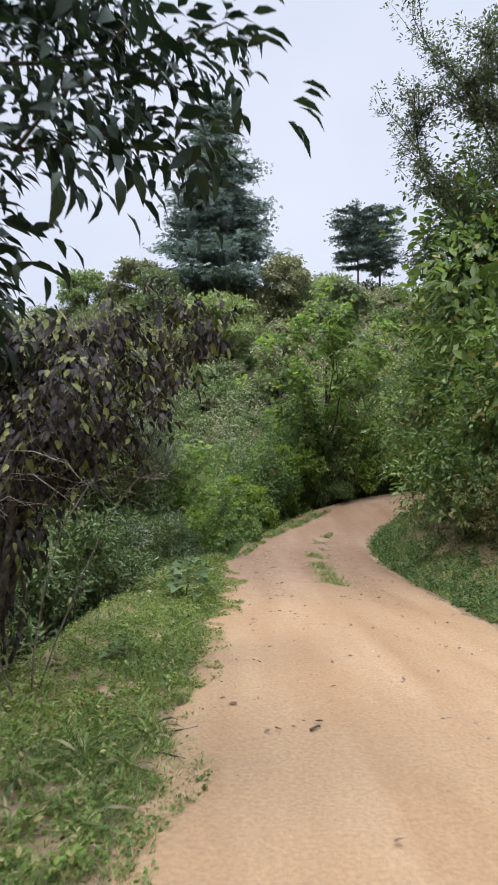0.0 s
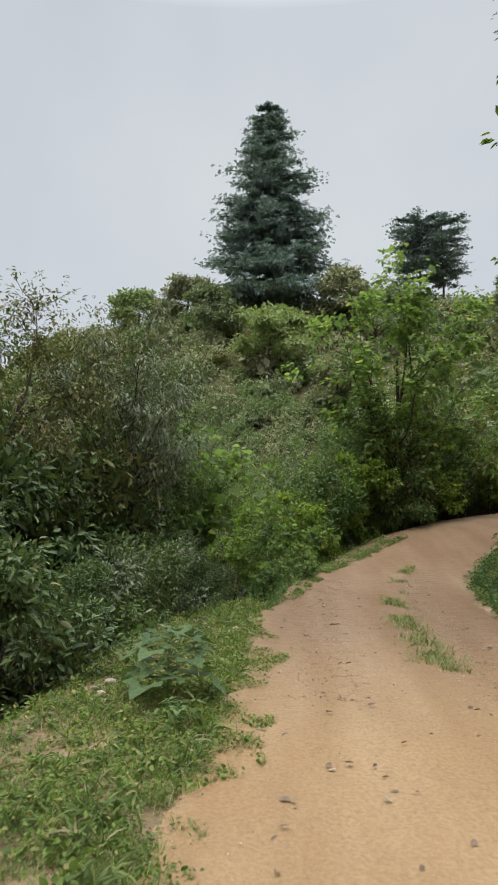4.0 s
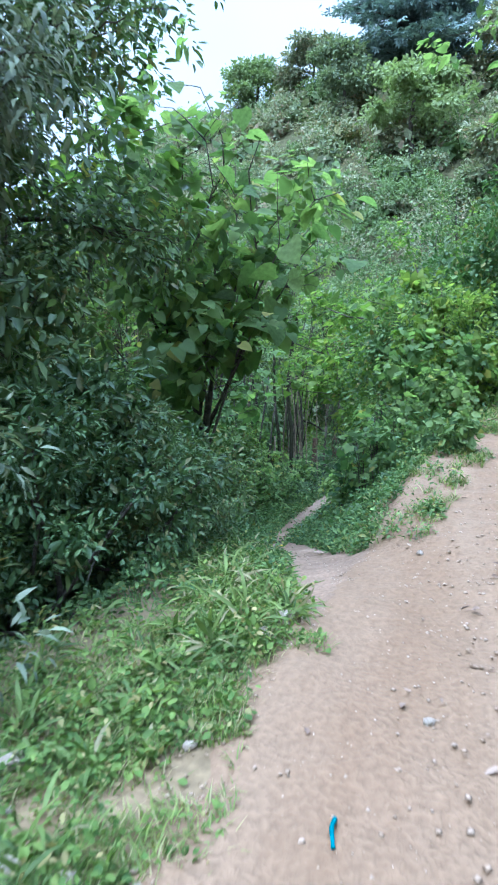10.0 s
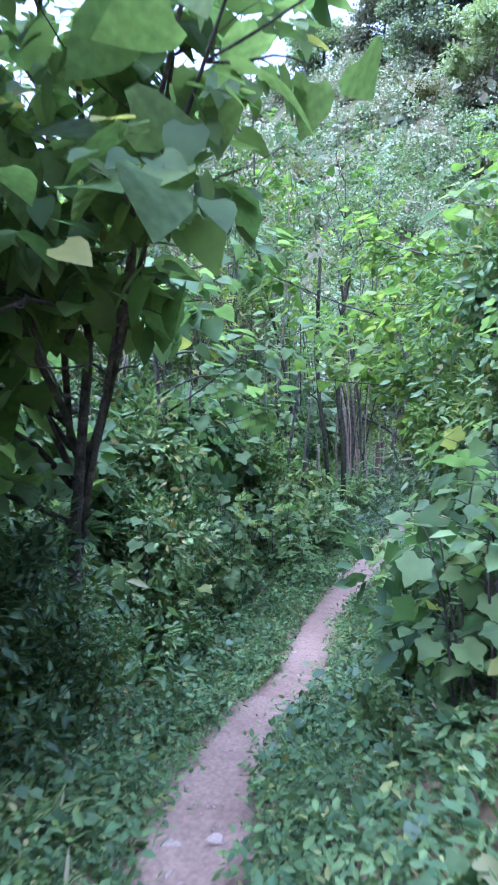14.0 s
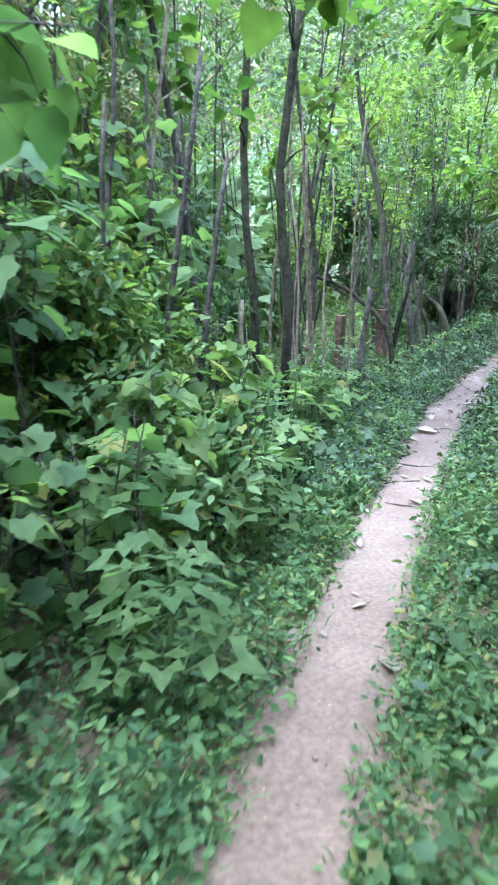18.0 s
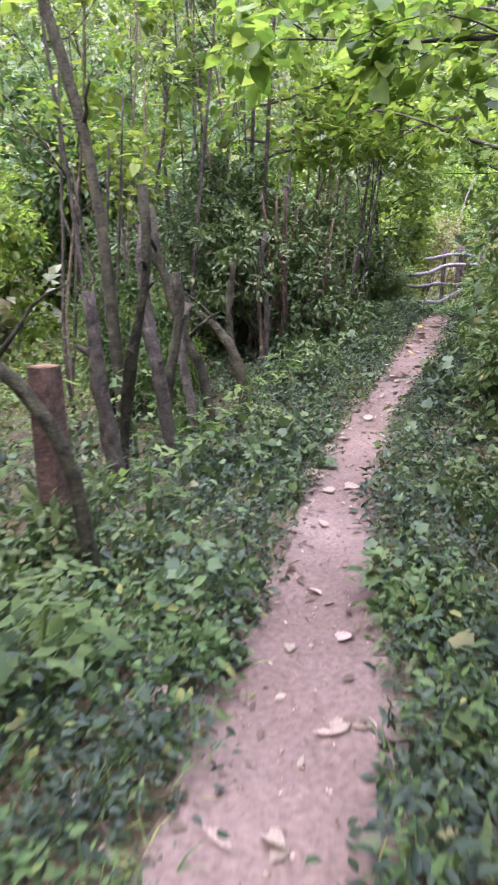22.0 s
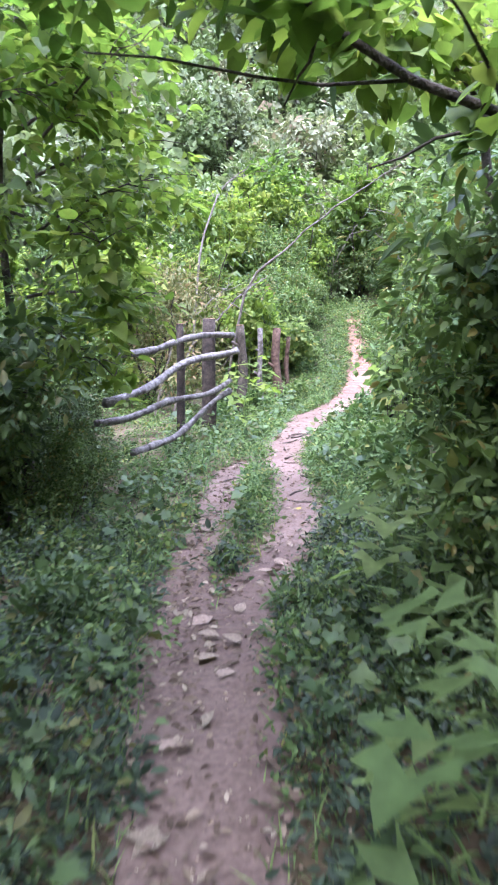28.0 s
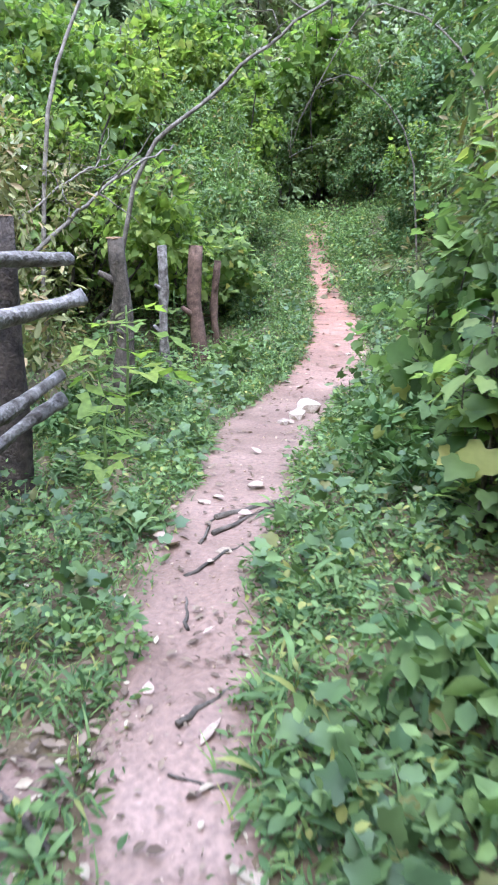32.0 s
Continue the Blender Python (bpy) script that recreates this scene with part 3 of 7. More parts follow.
def build_ground():
    X, Y = np.meshgrid(GX, GY)
    x, y = X.ravel(), Y.ravel()
    z = height(x, y)
    near = (x > -8) & (x < 40) & (y > -16) & (y < 66)
    dr = np.full(len(x), 9.0)
    dt = np.full(len(x), 9.0)
    ds = np.full(len(x), 9.0)
    idx = np.where(near)[0]
    for s in range(0, len(idx), 4000):
        i = idx[s:s + 4000]
        dr[i] = near_line(ROAD_D, x[i], y[i])[0]
        d, _, _, k = near_line(TRAIL_D, x[i], y[i])
        dt[i] = d - TRAIL_D[k, 3]
        d, _, _, k = near_line(SPUR_D, x[i], y[i])
        ds[i] = d - SPUR_D[k, 3]
    z -= 0.05 * np.clip(np.maximum(np.maximum(ROAD_HALF - 0.15 - dr, -0.06 - dt), -0.06 - ds) / 0.1, 0, 1)
    z += 0.006 * wob(x, y, 0.16, 4.0) * near
    v = np.stack([x, y, z], 1)
    nx, ny = len(GX), len(GY)
    i, j = np.meshgrid(np.arange(nx - 1), np.arange(ny - 1))
    a = (j * nx + i).ravel()
    f = np.stack([a, a + 1, a + nx + 1, a + nx], 1).ravel()
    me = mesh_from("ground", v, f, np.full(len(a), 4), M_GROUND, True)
    tagged(put("ground", me), "uneven brown soil bank under grass and shrubs", "ground", kind="structure")


def strip(name, line, half, material, label, across, seed, ragged, kind_name, crown=0.0, under_road=False):
    """A worn strip of bare earth whose edges dip under the verge."""
    rng = np.random.default_rng(seed)
    p = line[:, :2]
    t = np.gradient(p, axis=0)
    t /= np.linalg.norm(t, axis=1)[:, None]
    side = np.stack([-t[:, 1], t[:, 0]], 1)
    n = len(p)

    def edge():
        e = rng.normal(size=n)
        e = np.convolve(e, np.ones(9) / 9, "same") * 2.4 + np.convolve(rng.normal(size=n), np.ones(5) / 5, "same") * 0.5
        return e * ragged

    hl, hr = half + 0.12 + edge(), half + 0.12 + edge()
    u = np.linspace(-1, 1, across)
    off = np.where(u[None, :] > 0, u[None, :] * hl[:, None], u[None, :] * hr[:, None])
    xy = p[:, None, :] + off[:, :, None] * side[:, None, :]
    z = height(xy[:, :, 0], xy[:, :, 1])
    dip = np.clip((np.abs(off) - (np.asarray(half) * np.ones(n))[:, None]) / 0.12, -1, 1.5)
    z += 0.016 - 0.022 * np.maximum(dip + 0.3, 0)
    z += 0.007 * wob(xy[:, :, 0], xy[:, :, 1], 0.22, 1.0) + 0.003 * rng.normal(size=z.shape)
    z += 0.009 * wob(xy[:, :, 0], xy[:, :, 1], 0.11, 3.0) * smooth(10.5, 14, xy[:, :, 1]) * (crown > 0)
    z += 0.005 * wob(xy[:, :, 0], xy[:, :, 1], 0.17, 5.0) * smooth(43, 47, xy[:, :, 1])
    # shallow washboard across the road, in patches
    z += (0.006 * np.sin(21 * xy[:, :, 1] + 2.5 * wob(xy[:, :, 0], xy[:, :, 1], 0.5, 1.0)) * smooth(-0.1, 0.6, wob(xy[:, :, 0], xy[:, :, 1], 1.2, 6.0))) * (crown > 0)
    z += crown * np.cos(u * math.pi * 2)[None, :]
    if under_road:
        z -= 0.05 * smooth(0.05, -0.15, near_line(ROAD_D, xy[:, :, 0], xy[:, :, 1])[0] - ROAD_HALF).reshape(z.shape)
    v = np.concatenate([xy, z[:, :, None]], 2).reshape(-1, 3)
    i, j = np.meshgrid(np.arange(across - 1), np.arange(n - 1))
    a = (j * across + i).ravel()
    f = np.stack([a, a + 1, a + across + 1, a + across], 1)[:, ::-1].ravel()
    me = mesh_from(name, v, f, np.full(len(a), 4), material, True)
    return tagged(put(name, me), label, kind_name, kind="structure")


build_ground()
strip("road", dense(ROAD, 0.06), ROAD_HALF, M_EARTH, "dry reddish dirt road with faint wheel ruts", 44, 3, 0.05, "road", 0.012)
TD = dense(TRAIL, 0.06)
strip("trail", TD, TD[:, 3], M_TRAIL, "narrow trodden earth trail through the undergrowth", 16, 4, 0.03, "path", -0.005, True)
SD = dense(SPUR, 0.06)
strip("side_trail", SD, SD[:, 3], M_TRAIL, "muddy side track parting from the trail", 12, 5, 0.03, "path", -0.005)


def off_way(p, room=0.85, head=2.35):
    """Which of the world places p leave room for a walker on road and trail."""
    d, _, z, k = near_line(TRAIL_D, p[:, 0], p[:, 1])
    bad = (p[:, 1] > 16.5) & (d < room) & (p[:, 2] < z + head) & (p[:, 2] > z + 0.5)
    bad |= (p[:, 1] < 19) & (np.abs(p[:, 0] - 0.2) < room) & (p[:, 2] < head) & (p[:, 2] > 0.6)
    return ~bad


# ---- plant library ----
def bush_meshes(seed, tall, wide, blade, size, n, material, stem_material, stems=5, hang=0.25, lumps=11, hollow=0.6, low=0.12):
    """Stems and leaves of a shrub that stands at the origin."""
    rng = np.random.default_rng(seed)
    blobs = []
    for i in range(lumps):
        a = rng.random() * 2 * math.pi
        r = wide * (0.1 + 0.62 * rng.random())
        h = tall * (low + 0.06 + (0.82 - low) * (i + rng.random()) / lumps)
        q = wide * (0.24 + 0.24 * rng.random()) * (1.2 - 0.45 * h / tall)
        blobs.append((math.cos(a) * r, math.sin(a) * r, h, q, q, q * 0.85))
    leaves = foliage_mesh("foliage", seed + 1, n, blobs, blade, size, material, hang, hollow=hollow, floor=0.03)
    st = []
    for i in range(stems):
        b = blobs[int(rng.integers(len(blobs)))]
        line = bent((rng.normal() * 0.08 * wide, rng.normal() * 0.08 * wide, -0.1), (b[0], b[1], b[2] + 0.2 * tall * rng.random()), rng, 6, 0.05)
        r0 = 0.010 * tall * (0.6 + 0.8 * rng.random())
        st.append(tube_arrays(line, np.linspace(r0, r0 * 0.3, 6), 5, rng, 0.05))
    stem = mesh_from("stems", *joined(st), stem_material, True)
    return leaves, stem


LIB = {
    "dark": [bush_meshes(11 + i, 3.2, 1.9, blade_oval(0.42), 0.092, 5600, M_DARKLEAF, M_BARK) for i in range(3)],
    "green": [bush_meshes(21 + i, 3.0, 1.8, blade_oval(0.5), 0.095, 5000, M_LEAF, M_BARK) for i in range(3)],
    "bright": [bush_meshes(31 + i, 3.0, 1.6, blade_heart(0.8), 0.095, 2800, M_BRIGHT, M_BARK, hang=0.4) for i in range(2)],
    "olive": [bush_meshes(41 + i, 2.8, 1.8, blade_oval(0.36), 0.085, 5000, M_OLIVE, M_BARK) for i in range(2)],
    "grey": [bush_meshes(51 + i, 2.2, 1.4, blade_long(0.26), 0.10, 3200, M_GREYLEAF, M_BARK, hang=0.3) for i in range(2)],
    "broad": [bush_meshes(61 + i, 1.6, 0.9, blade_lobed(1.0), 0.1, 760, M_BIGLEAF, M_BARK, hang=0.35) for i in range(3)],
    "herb": [bush_meshes(71 + i, 0.6, 0.45, blade_oval(0.6), 0.085, 320, M_HERB, M_LEAF, low=0.0) for i in range(3)],
    "wilted": [bush_meshes(81, 3.0, 1.5, blade_long(0.34), 0.105, 3600, M_WILTED, M_BARK, stems=22, hang=1.6)],
    "farscrub": [bush_meshes(91 + i, 3.0, 2.0, blade_flake(0.6), 0.2, 1900, (M_HAZYHILL, M_LEAF, M_HILLBRIGHT, M_HAZYDEEP)[i], M_BARK) for i in range(4)],
    # the herb again in a darker leaf, standing in for woodland shade
    "shade_herb": [bush_meshes(171 + i, 0.6, 0.45, blade_oval(0.5), 0.07, 380, M_DARKLEAF, M_LEAF, low=0.0) for i in range(2)],
    "gully": [bush_meshes(141, 6.2, 1.9, blade_oval(0.38), 0.085, 9500, M_OLIVE, M_BARK, lumps=22), bush_meshes(142, 6.0, 2.0, blade_oval(0.42), 0.088, 9500, M_DARKLEAF, M_BARK, lumps=22)],
    "farbright": [bush_meshes(97, 3.2, 2.0, blade_flake(0.7), 0.2, 1900, M_HILLBRIGHT, M_BARK)],
}
WORDS = {
    "shade_herb": ("low dark green herb in the shade beside the trail", "plant"),
    "gully": ("tall dense small-leaved shrub rising out of the gully", "shrub"),
    "dark": ("dark green dense small-leaved roadside shrub", "shrub"), "green": ("leafy green shrub with oval leaves", "shrub"),
    "bright": ("bright green shrub with broad heart-shaped leaves", "shrub"), "olive": ("dry olive-brown shrub with sparse leaves", "shrub"),
    "grey": ("grey-green shrub with narrow drooping leaves", "shrub"), "broad": ("broad-leaved young plant with lobed leaves", "plant"),
    "herb": ("low green herb beside the path", "plant"), "farscrub": ("green hillside shrub in the middle distance", "shrub"), "farbright": ("yellow-green hillside shrub in the middle distance", "shrub"), "wilted": ("half-dead shrub with dark hanging wilted leaves", "shrub"),
}
REACH = {"shade_herb": 0.5, "gully": 1.9, "dark": 1.9, "green": 1.8, "bright": 1.6, "olive": 1.8, "grey": 1.4, "broad": 0.95, "wilted": 1.5, "farscrub": 2.0, "farbright": 2.0, "mallow": 0.75, "tall_mallow": 1.0}
PLACED = {"n": 0}
FAR = []


def plant(kind, x, y, size=1.0, dz=0.0, tall=1.0, pick=None, free=False):
    PLACED["n"] += 1
    # the old posts behind the fence stand free
    if kind != "herb" and 3.3 < x < 6.9 and 52.4 < y < 56.6 and PLACED["n"] > 40:
        return None
    # keep the way itself clear: a plant too wide for its place stays small there
    if y > 17 and kind != "herb":
        d, _, _, k = near_line(TRAIL_D, [x], [y])
        room = (float(d[0]) - TRAIL_D[k[0], 3] - (0.12 if free else 0.3)) / (1.12 * REACH[kind])
        if room < 0.3 * size:
            return None
        size = min(size, room)
    rng = np.random.default_rng(1000 + PLACED["n"])
    if kind.startswith("far"):
        m = Matrix.LocRotScale((x, y, height1(x, y) + dz), Euler((0, 0, rng.random() * 6.28)), (size, size, size * tall))
        FAR.append((kind, int(rng.integers(len(LIB[kind]))), m))
        return None
    leaves, stem = LIB[kind][int(rng.integers(len(LIB[kind]))) if pick is None else pick]
    name = {"herb": "herb", "shade_herb": "herb", "broad": "broadleaf_plant", "mallow": "mallow_plant", "tall_mallow": "mallow_plant", "green": "leafy_shrub", "bright": "heart_leaved_shrub", "olive": "dry_shrub", "grey": "grey_shrub", "wilted": "wilted_shrub", "gully": "tall_shrub"}.get(kind, "shrub")
    e = thing(name, (x, y, height1(x, y) + dz), WORDS[kind][0], WORDS[kind][1], kind + " plants along the way", rz=rng.random() * 6.28, size=size)
    e.scale = (size, size, size * tall)
    put("foliage", leaves, e)
    put("stem", stem, e)
    return e


def beside(line, k0, k1, n, off0, off1, rng):
    """Places beside a line: along it from index y k0 to k1, off to the left (positive) or right."""
    ok = np.where((line[:, 1] >= k0) & (line[:, 1] <= k1))[0]
    k = rng.choice(ok, n)
    t = np.gradient(line[:, :2], axis=0)
    t /= np.linalg.norm(t, axis=1)[:, None]
    off = off0 + (off1 - off0) * rng.random(n)
    return line[k, 0] - t[k, 1] * off, line[k, 1] + t[k, 0] * off


def undergrowth(name, seed, n, where, blade, size, material, tall, label, flat=0.5, reach=1.0):
    """A low carpet of leaves or blades as one mesh of stuff."""
    rng = np.random.default_rng(seed)
    x, y = where(rng, n)
    base = height(x, y)
    patch = 0.5 + 0.5 * wob(x, y, 0.5, seed) + 0.35 * wob(x, y, 0.2, seed + 1)
    z = base + tall * np.clip(patch, 0.08, 1) * rng.random(len(x)) ** 0.8
    at = np.stack([x, y, z], 1)
    a = rng.random(len(x)) * 2 * math.pi
    axis = np.stack([np.cos(a) * reach, np.sin(a) * reach, 0.15 + rng.normal(size=len(x)) * flat], 1)
    up = np.array([0, 0, 1.0]) + 0.65 * rng.normal(size=(len(x), 3))
    me = strew_mesh(name, blade, at, axis, up, size * (0.4 + 1.5 * rng.random(len(x)) ** 2), material)
    return tagged(put(name, me), label, "undergrowth", kind="stuff")


def clumps(name, seed, n, where, blade, size, material, tall, label, each=42):
    """Tufts of leafy weeds: leaves in small domes of differing height, one mesh of stuff."""
    rng = np.random.default_rng(seed)
    x, y = where(rng, n)
    n = len(x)
    r = tall * (0.35 + 0.75 * rng.random(n) ** 1.6)
    k = np.repeat(np.arange(n), each)
    d = dirs(rng, n * each)
    d[:, 2] = np.abs(d[:, 2])
    at = np.stack([x, y, height(x, y)], 1)[k] + d * np.array([0.62, 0.62, 1.15]) * (r[k] * (0.35 + 0.65 * rng.random(n * each) ** 0.6))[:, None]
    axis = d * np.array([1, 1, 0.35]) + 0.45 * rng.normal(size=d.shape) + np.array([0, 0, -0.15])
    up = np.array([0, 0, 1.0]) + 0.4 * rng.normal(size=d.shape)
    sz = (size * (0.5 + 1.0 * rng.random(n)))[k] * (0.6 + 0.6 * rng.random(n * each))
    keep = off_way(at, 0.5, 2.2)
    me = strew_mesh(name, blade, at[keep], axis[keep], up[keep], sz[keep], material)
    return tagged(put(name, me), label, "undergrowth", kind="stuff")


def grass(name, seed, n, where, size, label, material=None):
    rng = np.random.default_rng(seed)
    x, y = where(rng, n)
    keep = wob(x, y, 0.45, seed) + 0.5 * rng.random(len(x)) > -0.15
    x, y = x[keep], y[keep]
    at = np.stack([x, y, height(x, y) - 0.005], 1)
    a = rng.random(len(x)) * 2 * math.pi
    axis = np.stack([np.cos(a) * 0.5, np.sin(a) * 0.5, 0.5 + 0.7 * rng.random(len(x))], 1)
    up = np.stack([-np.cos(a), -np.sin(a), 0.6 + 0 * a], 1)
    me = strew_mesh(name, blade_grass(0.07), at, axis, up, size * (0.5 + rng.random(len(x))), material or M_GRASS)
    return tagged(put(name, me), label, "grass", kind="stuff")


# ---- placing: left of the road ----
def zone_verge(rng, n):
    y = rng.uniform(1.5, 17.8, n)
    edge = np.interp(y, ROAD[:, 1], ROAD[:, 0]) - ROAD_HALF - 0.02 + np.interp(y, [4, 9, 13, 15.5, 17], [0, 0.14, 0.24, 0.16, -0.1]) + 0.10 * np.sin(y * 1.9) + 0.06 * np.sin(y * 5.1)
    d = np.abs(rng.normal(size=n)) * 1.15 - 0.12
    d = np.where(y > 14.5, d * np.interp(y, [14.5, 17], [1, 0.55]), d)
    x = edge - d
    ok = (wob(x, y, 0.5, 2.2) + 0.7 * wob(x, y, 0.17, 1.0) + 0.85 * rng.random(n) - 0.6 * np.clip(1 - d / 0.3, 0, 1) > -0.02)
    return x[ok], y[ok]


grass("verge_grass", 5, 130000, zone_verge, 0.065, "patchy short green grass on the road verge")
undergrowth("verge_weeds", 6, 75000, zone_verge, blade_oval(0.7), 0.021, M_VERGE, 0.10, "small green weeds on the verge")

for x, y, kind, s, tl in [
    (-4.4, 5.0, "dark", 1.0, 1), (-3.9, 6.4, "olive", 1.2, 1), (-2.45, 6.5, "wilted", 1.05, 1.0), (-3.4, 7.6, "wilted", 1.2, 1), (-2.9, 5.2, "wilted", 0.8, 1), (-4.6, 8.5, "dark", 1.3, 1), (-4.0, 10.8, "dark", 1.15, 1), (-5.5, 12.0, "olive", 1.6, 1),
    (-3.5, 12.6, "dark", 0.9, 1), (-4.3, 14.2, "dark", 1.4, 1.15), (-2.9, 15.0, "grey", 0.95, 0.9), (-2.35, 16.7, "grey", 0.75, 1), (-4.0, 16.6, "dark", 1.5, 1.1), (-5.2, 17.4, "olive", 1.9, 1.05),
    (-3.2, 18.6, "dark", 1.15, 1.1), (-4.8, 19.6, "green", 1.6, 1.1), (-3.6, 20.8, "dark", 1.1, 1.1), (-6.5, 15.0, "olive", 2.0, 1), (-7.5, 18.5, "dark", 2.0, 1), (-6.4, 21.5, "green", 2.0, 1), (-8, 10.5, "dark", 1.8, 1), (-6.5, 7, "dark", 1.5, 1)]:
    plant(kind, x, y, s, tall=tl)

for x, y, kind, s in [(-3.3, 22.5, "green", 0.6), (-2.8, 23.2, "green", 0.4), (-3.7, 21.5, "dark", 0.7), (-4.4, 25.5, "dark", 0.55), (-4.7, 24.6, "green", 0.8)]:
    plant(kind, x, y, s, free=True)

# tall crowns closing the thicket's back
for x, y, s in [(-6.6, 27.2, 0.95), (-6.0, 30.2, 0.85), (-7.6, 32.6, 1.0), (-5.9, 24.2, 0.85), (-6.8, 35.4, 0.8)]:
    plant("gully", x, y, s, pick=0, free=True)

# tall crowns crowding out of the gully
for x, y, s, k in [(-4.1, 18.4, 1.05, 0), (-4.7, 16.4, 1.0, 1), (-4.9, 20.6, 1.0, 1), (-5.2, 14.4, 0.9, 0), (-6.2, 18.6, 1.2, 1), (-5.6, 11.6, 0.75, 1)]:
    plant("gully", x, y, s, pick=k, free=True)

# low shrubs at the foot of the thicket along the road's bend
rng_b = np.random.default_rng(61)
for x, y in zip(*beside(ROAD_D, 24.0, 33.6, 26, ROAD_HALF + 0.75, ROAD_HALF + 1.5, rng_b)):
    plant(("green", "dark", "bright", "green")[int(rng_b.integers(4))], float(x), float(y), float(rng_b.uniform(0.3, 0.5)), free=True)

for x, y, kind, s, tl in [(2.5, 29.8, "green", 0.9, 1.9), (4.0, 30.6, "olive", 0.9, 1.9), (1.4, 29.2, "olive", 0.8, 1.6), (5.6, 32.0, "green", 0.9, 1.7)]:
    plant(kind, x, y, s, tall=tl, free=True)

# beyond the trail's mouth, between trail and road
for x, y, kind, s in [
    (-0.2, 22.3, "herb", 0.9), (0.1, 23.0, "broad", 0.6), (0.0, 24.0, "broad", 0.9), (-0.75, 24.4, "broad", 0.75), (0.45, 25.2, "bright", 0.7), (-0.6, 25.8, "bright", 0.6), (0.0, 26.6, "green", 0.85), (0.9, 26.8, "green", 1.0), (-0.9, 27.6, "dark", 0.7), (-0.6, 23.3, "herb", 1.2), (0.35, 21.9, "herb", 0.8),
    (0.2, 28.4, "bright", 1.2), (1.6, 28.2, "bright", 1.1), (1.3, 30.4, "dark", 1.3), (3.0, 30.6, "green", 1.4), (-0.1, 30.6, "dark", 1.0), (0.8, 33, "olive", 1.6), (4.6, 31.2, "bright", 1.0), (5.9, 32.2, "green", 1.0), (7.4, 33.4, "bright", 1.1), (9.2, 34.6, "green", 1.2), (3.6, 29.4, "green", 0.75), (11.5, 35.6, "dark", 1.3), (14.0, 36.3, "green", 1.4), (6.4, 34.4, "olive", 1.5), (2.4, 32.2, "green", 1.4)]:
    plant(kind, x, y, s)

# right of the road
for x, y, kind, s in [(5.05, 12.0, "olive", 0.8), (5.10, 13.4, "green", 1.25), (5.40, 14.6, "green", 1.3), (5.15, 15.6, "green", 0.9), (5.70, 17.2, "green", 1.3), (5.30, 10.8, "green", 0.7), (5.70, 9.8, "dark", 0.9), (5.80, 12.6, "green", 1.0), (5.65, 15.0, "green", 1.2), (5.75, 18.0, "green", 1.5), (6.75, 20.6, "olive", 1.5), (7.60, 22.6, "green", 1.5), (9.40, 25.5, "dark", 1.7), (12.00, 28.0, "green", 1.8), (8.20, 19, "olive", 2.4), (7.40, 15.5, "green", 2.4), (10.00, 22, "green", 2.3), (7.00, 11.8, "green", 1.9), (6.35, 16.6, "green", 1.6), (6.55, 18.8, "dark", 1.9), (7.20, 20.8, "green", 2.0), (8.60, 23.6, "green", 1.8), (10.60, 26.4, "dark", 2.0), (8.80, 17.0, "green", 2.6), (12.50, 25, "dark", 2.6), (14.00, 30.0, "green", 2.2), (5.80, 16.4, "olive", 1.15), (5.95, 19.6, "green", 1.2), (6.75, 21.6, "olive", 1.4), (7.80, 24.0, "olive", 1.5), (9.30, 26.6, "green", 1.4), (11.60, 29.2, "olive", 1.5), (5.50, 13.2, "olive", 0.9)]:
    plant(kind, x, y, s)

for x, y, kind, s in [(-2.05, 18.2, "dark", 0.5), (-2.3, 17.2, "green", 0.55), (-1.95, 19.3, "dark", 0.45), (-2.45, 16.2, "dark", 0.55), (-2.0, 20.2, "dark", 0.4), (-2.75, 15.2, "green", 0.55), (-2.6, 18.9, "dark", 0.7), (-2.5, 14.3, "dark", 0.45), (-3.0, 22.3, "dark", 0.55), (-2.75, 21.2, "dark", 0.5), (-3.6, 23.4, "green", 0.6), (-4.5, 25.0, "dark", 0.9), (-4.6, 26.4, "green", 0.9), (-2.35, 20.4, "grey", 0.4), (-4.4, 22.0, "dark", 1.1), (-5.0, 24.0, "dark", 1.3), (-4.0, 24.3, "broad", 1.1), (-4.5, 26.0, "broad", 1.2), (-4.8, 28.2, "broad", 1.2)]:
    plant(kind, x, y, s, free=True, tall=1.4 if kind == "broad" else 1.0)

# scrub on the near slopes
rng_s = np.random.default_rng(123)
for i in range(120):
    x, y = rng_s.uniform(-14, 26), rng_s.uniform(34, 66)
    d = float(near_line(TRAIL_D, [x], [y])[0][0])
    if d < 6.5 or (y < 38 and 3 < x):
        continue
    plant("farbright" if i % 7 == 0 else "farscrub", x, y, float(rng_s.uniform(0.9, 1.7)))
for i in range(26):
    x, y = rng_s.uniform(2, 14), rng_s.uniform(34.5, 42)
    if float(near_line(ROAD_D, [x], [y])[0][0]) > 3.2 and float(near_line(TRAIL_D, [x], [y])[0][0]) > 4:
        plant("farbright" if i % 4 == 0 else "farscrub", x, y, float(rng_s.uniform(0.8, 1.4)))
for i in range(34):
    plant("farscrub", float(rng_s.uniform(-26, -12)), float(rng_s.uniform(14, 40)), float(rng_s.uniform(1.0, 1.7)))


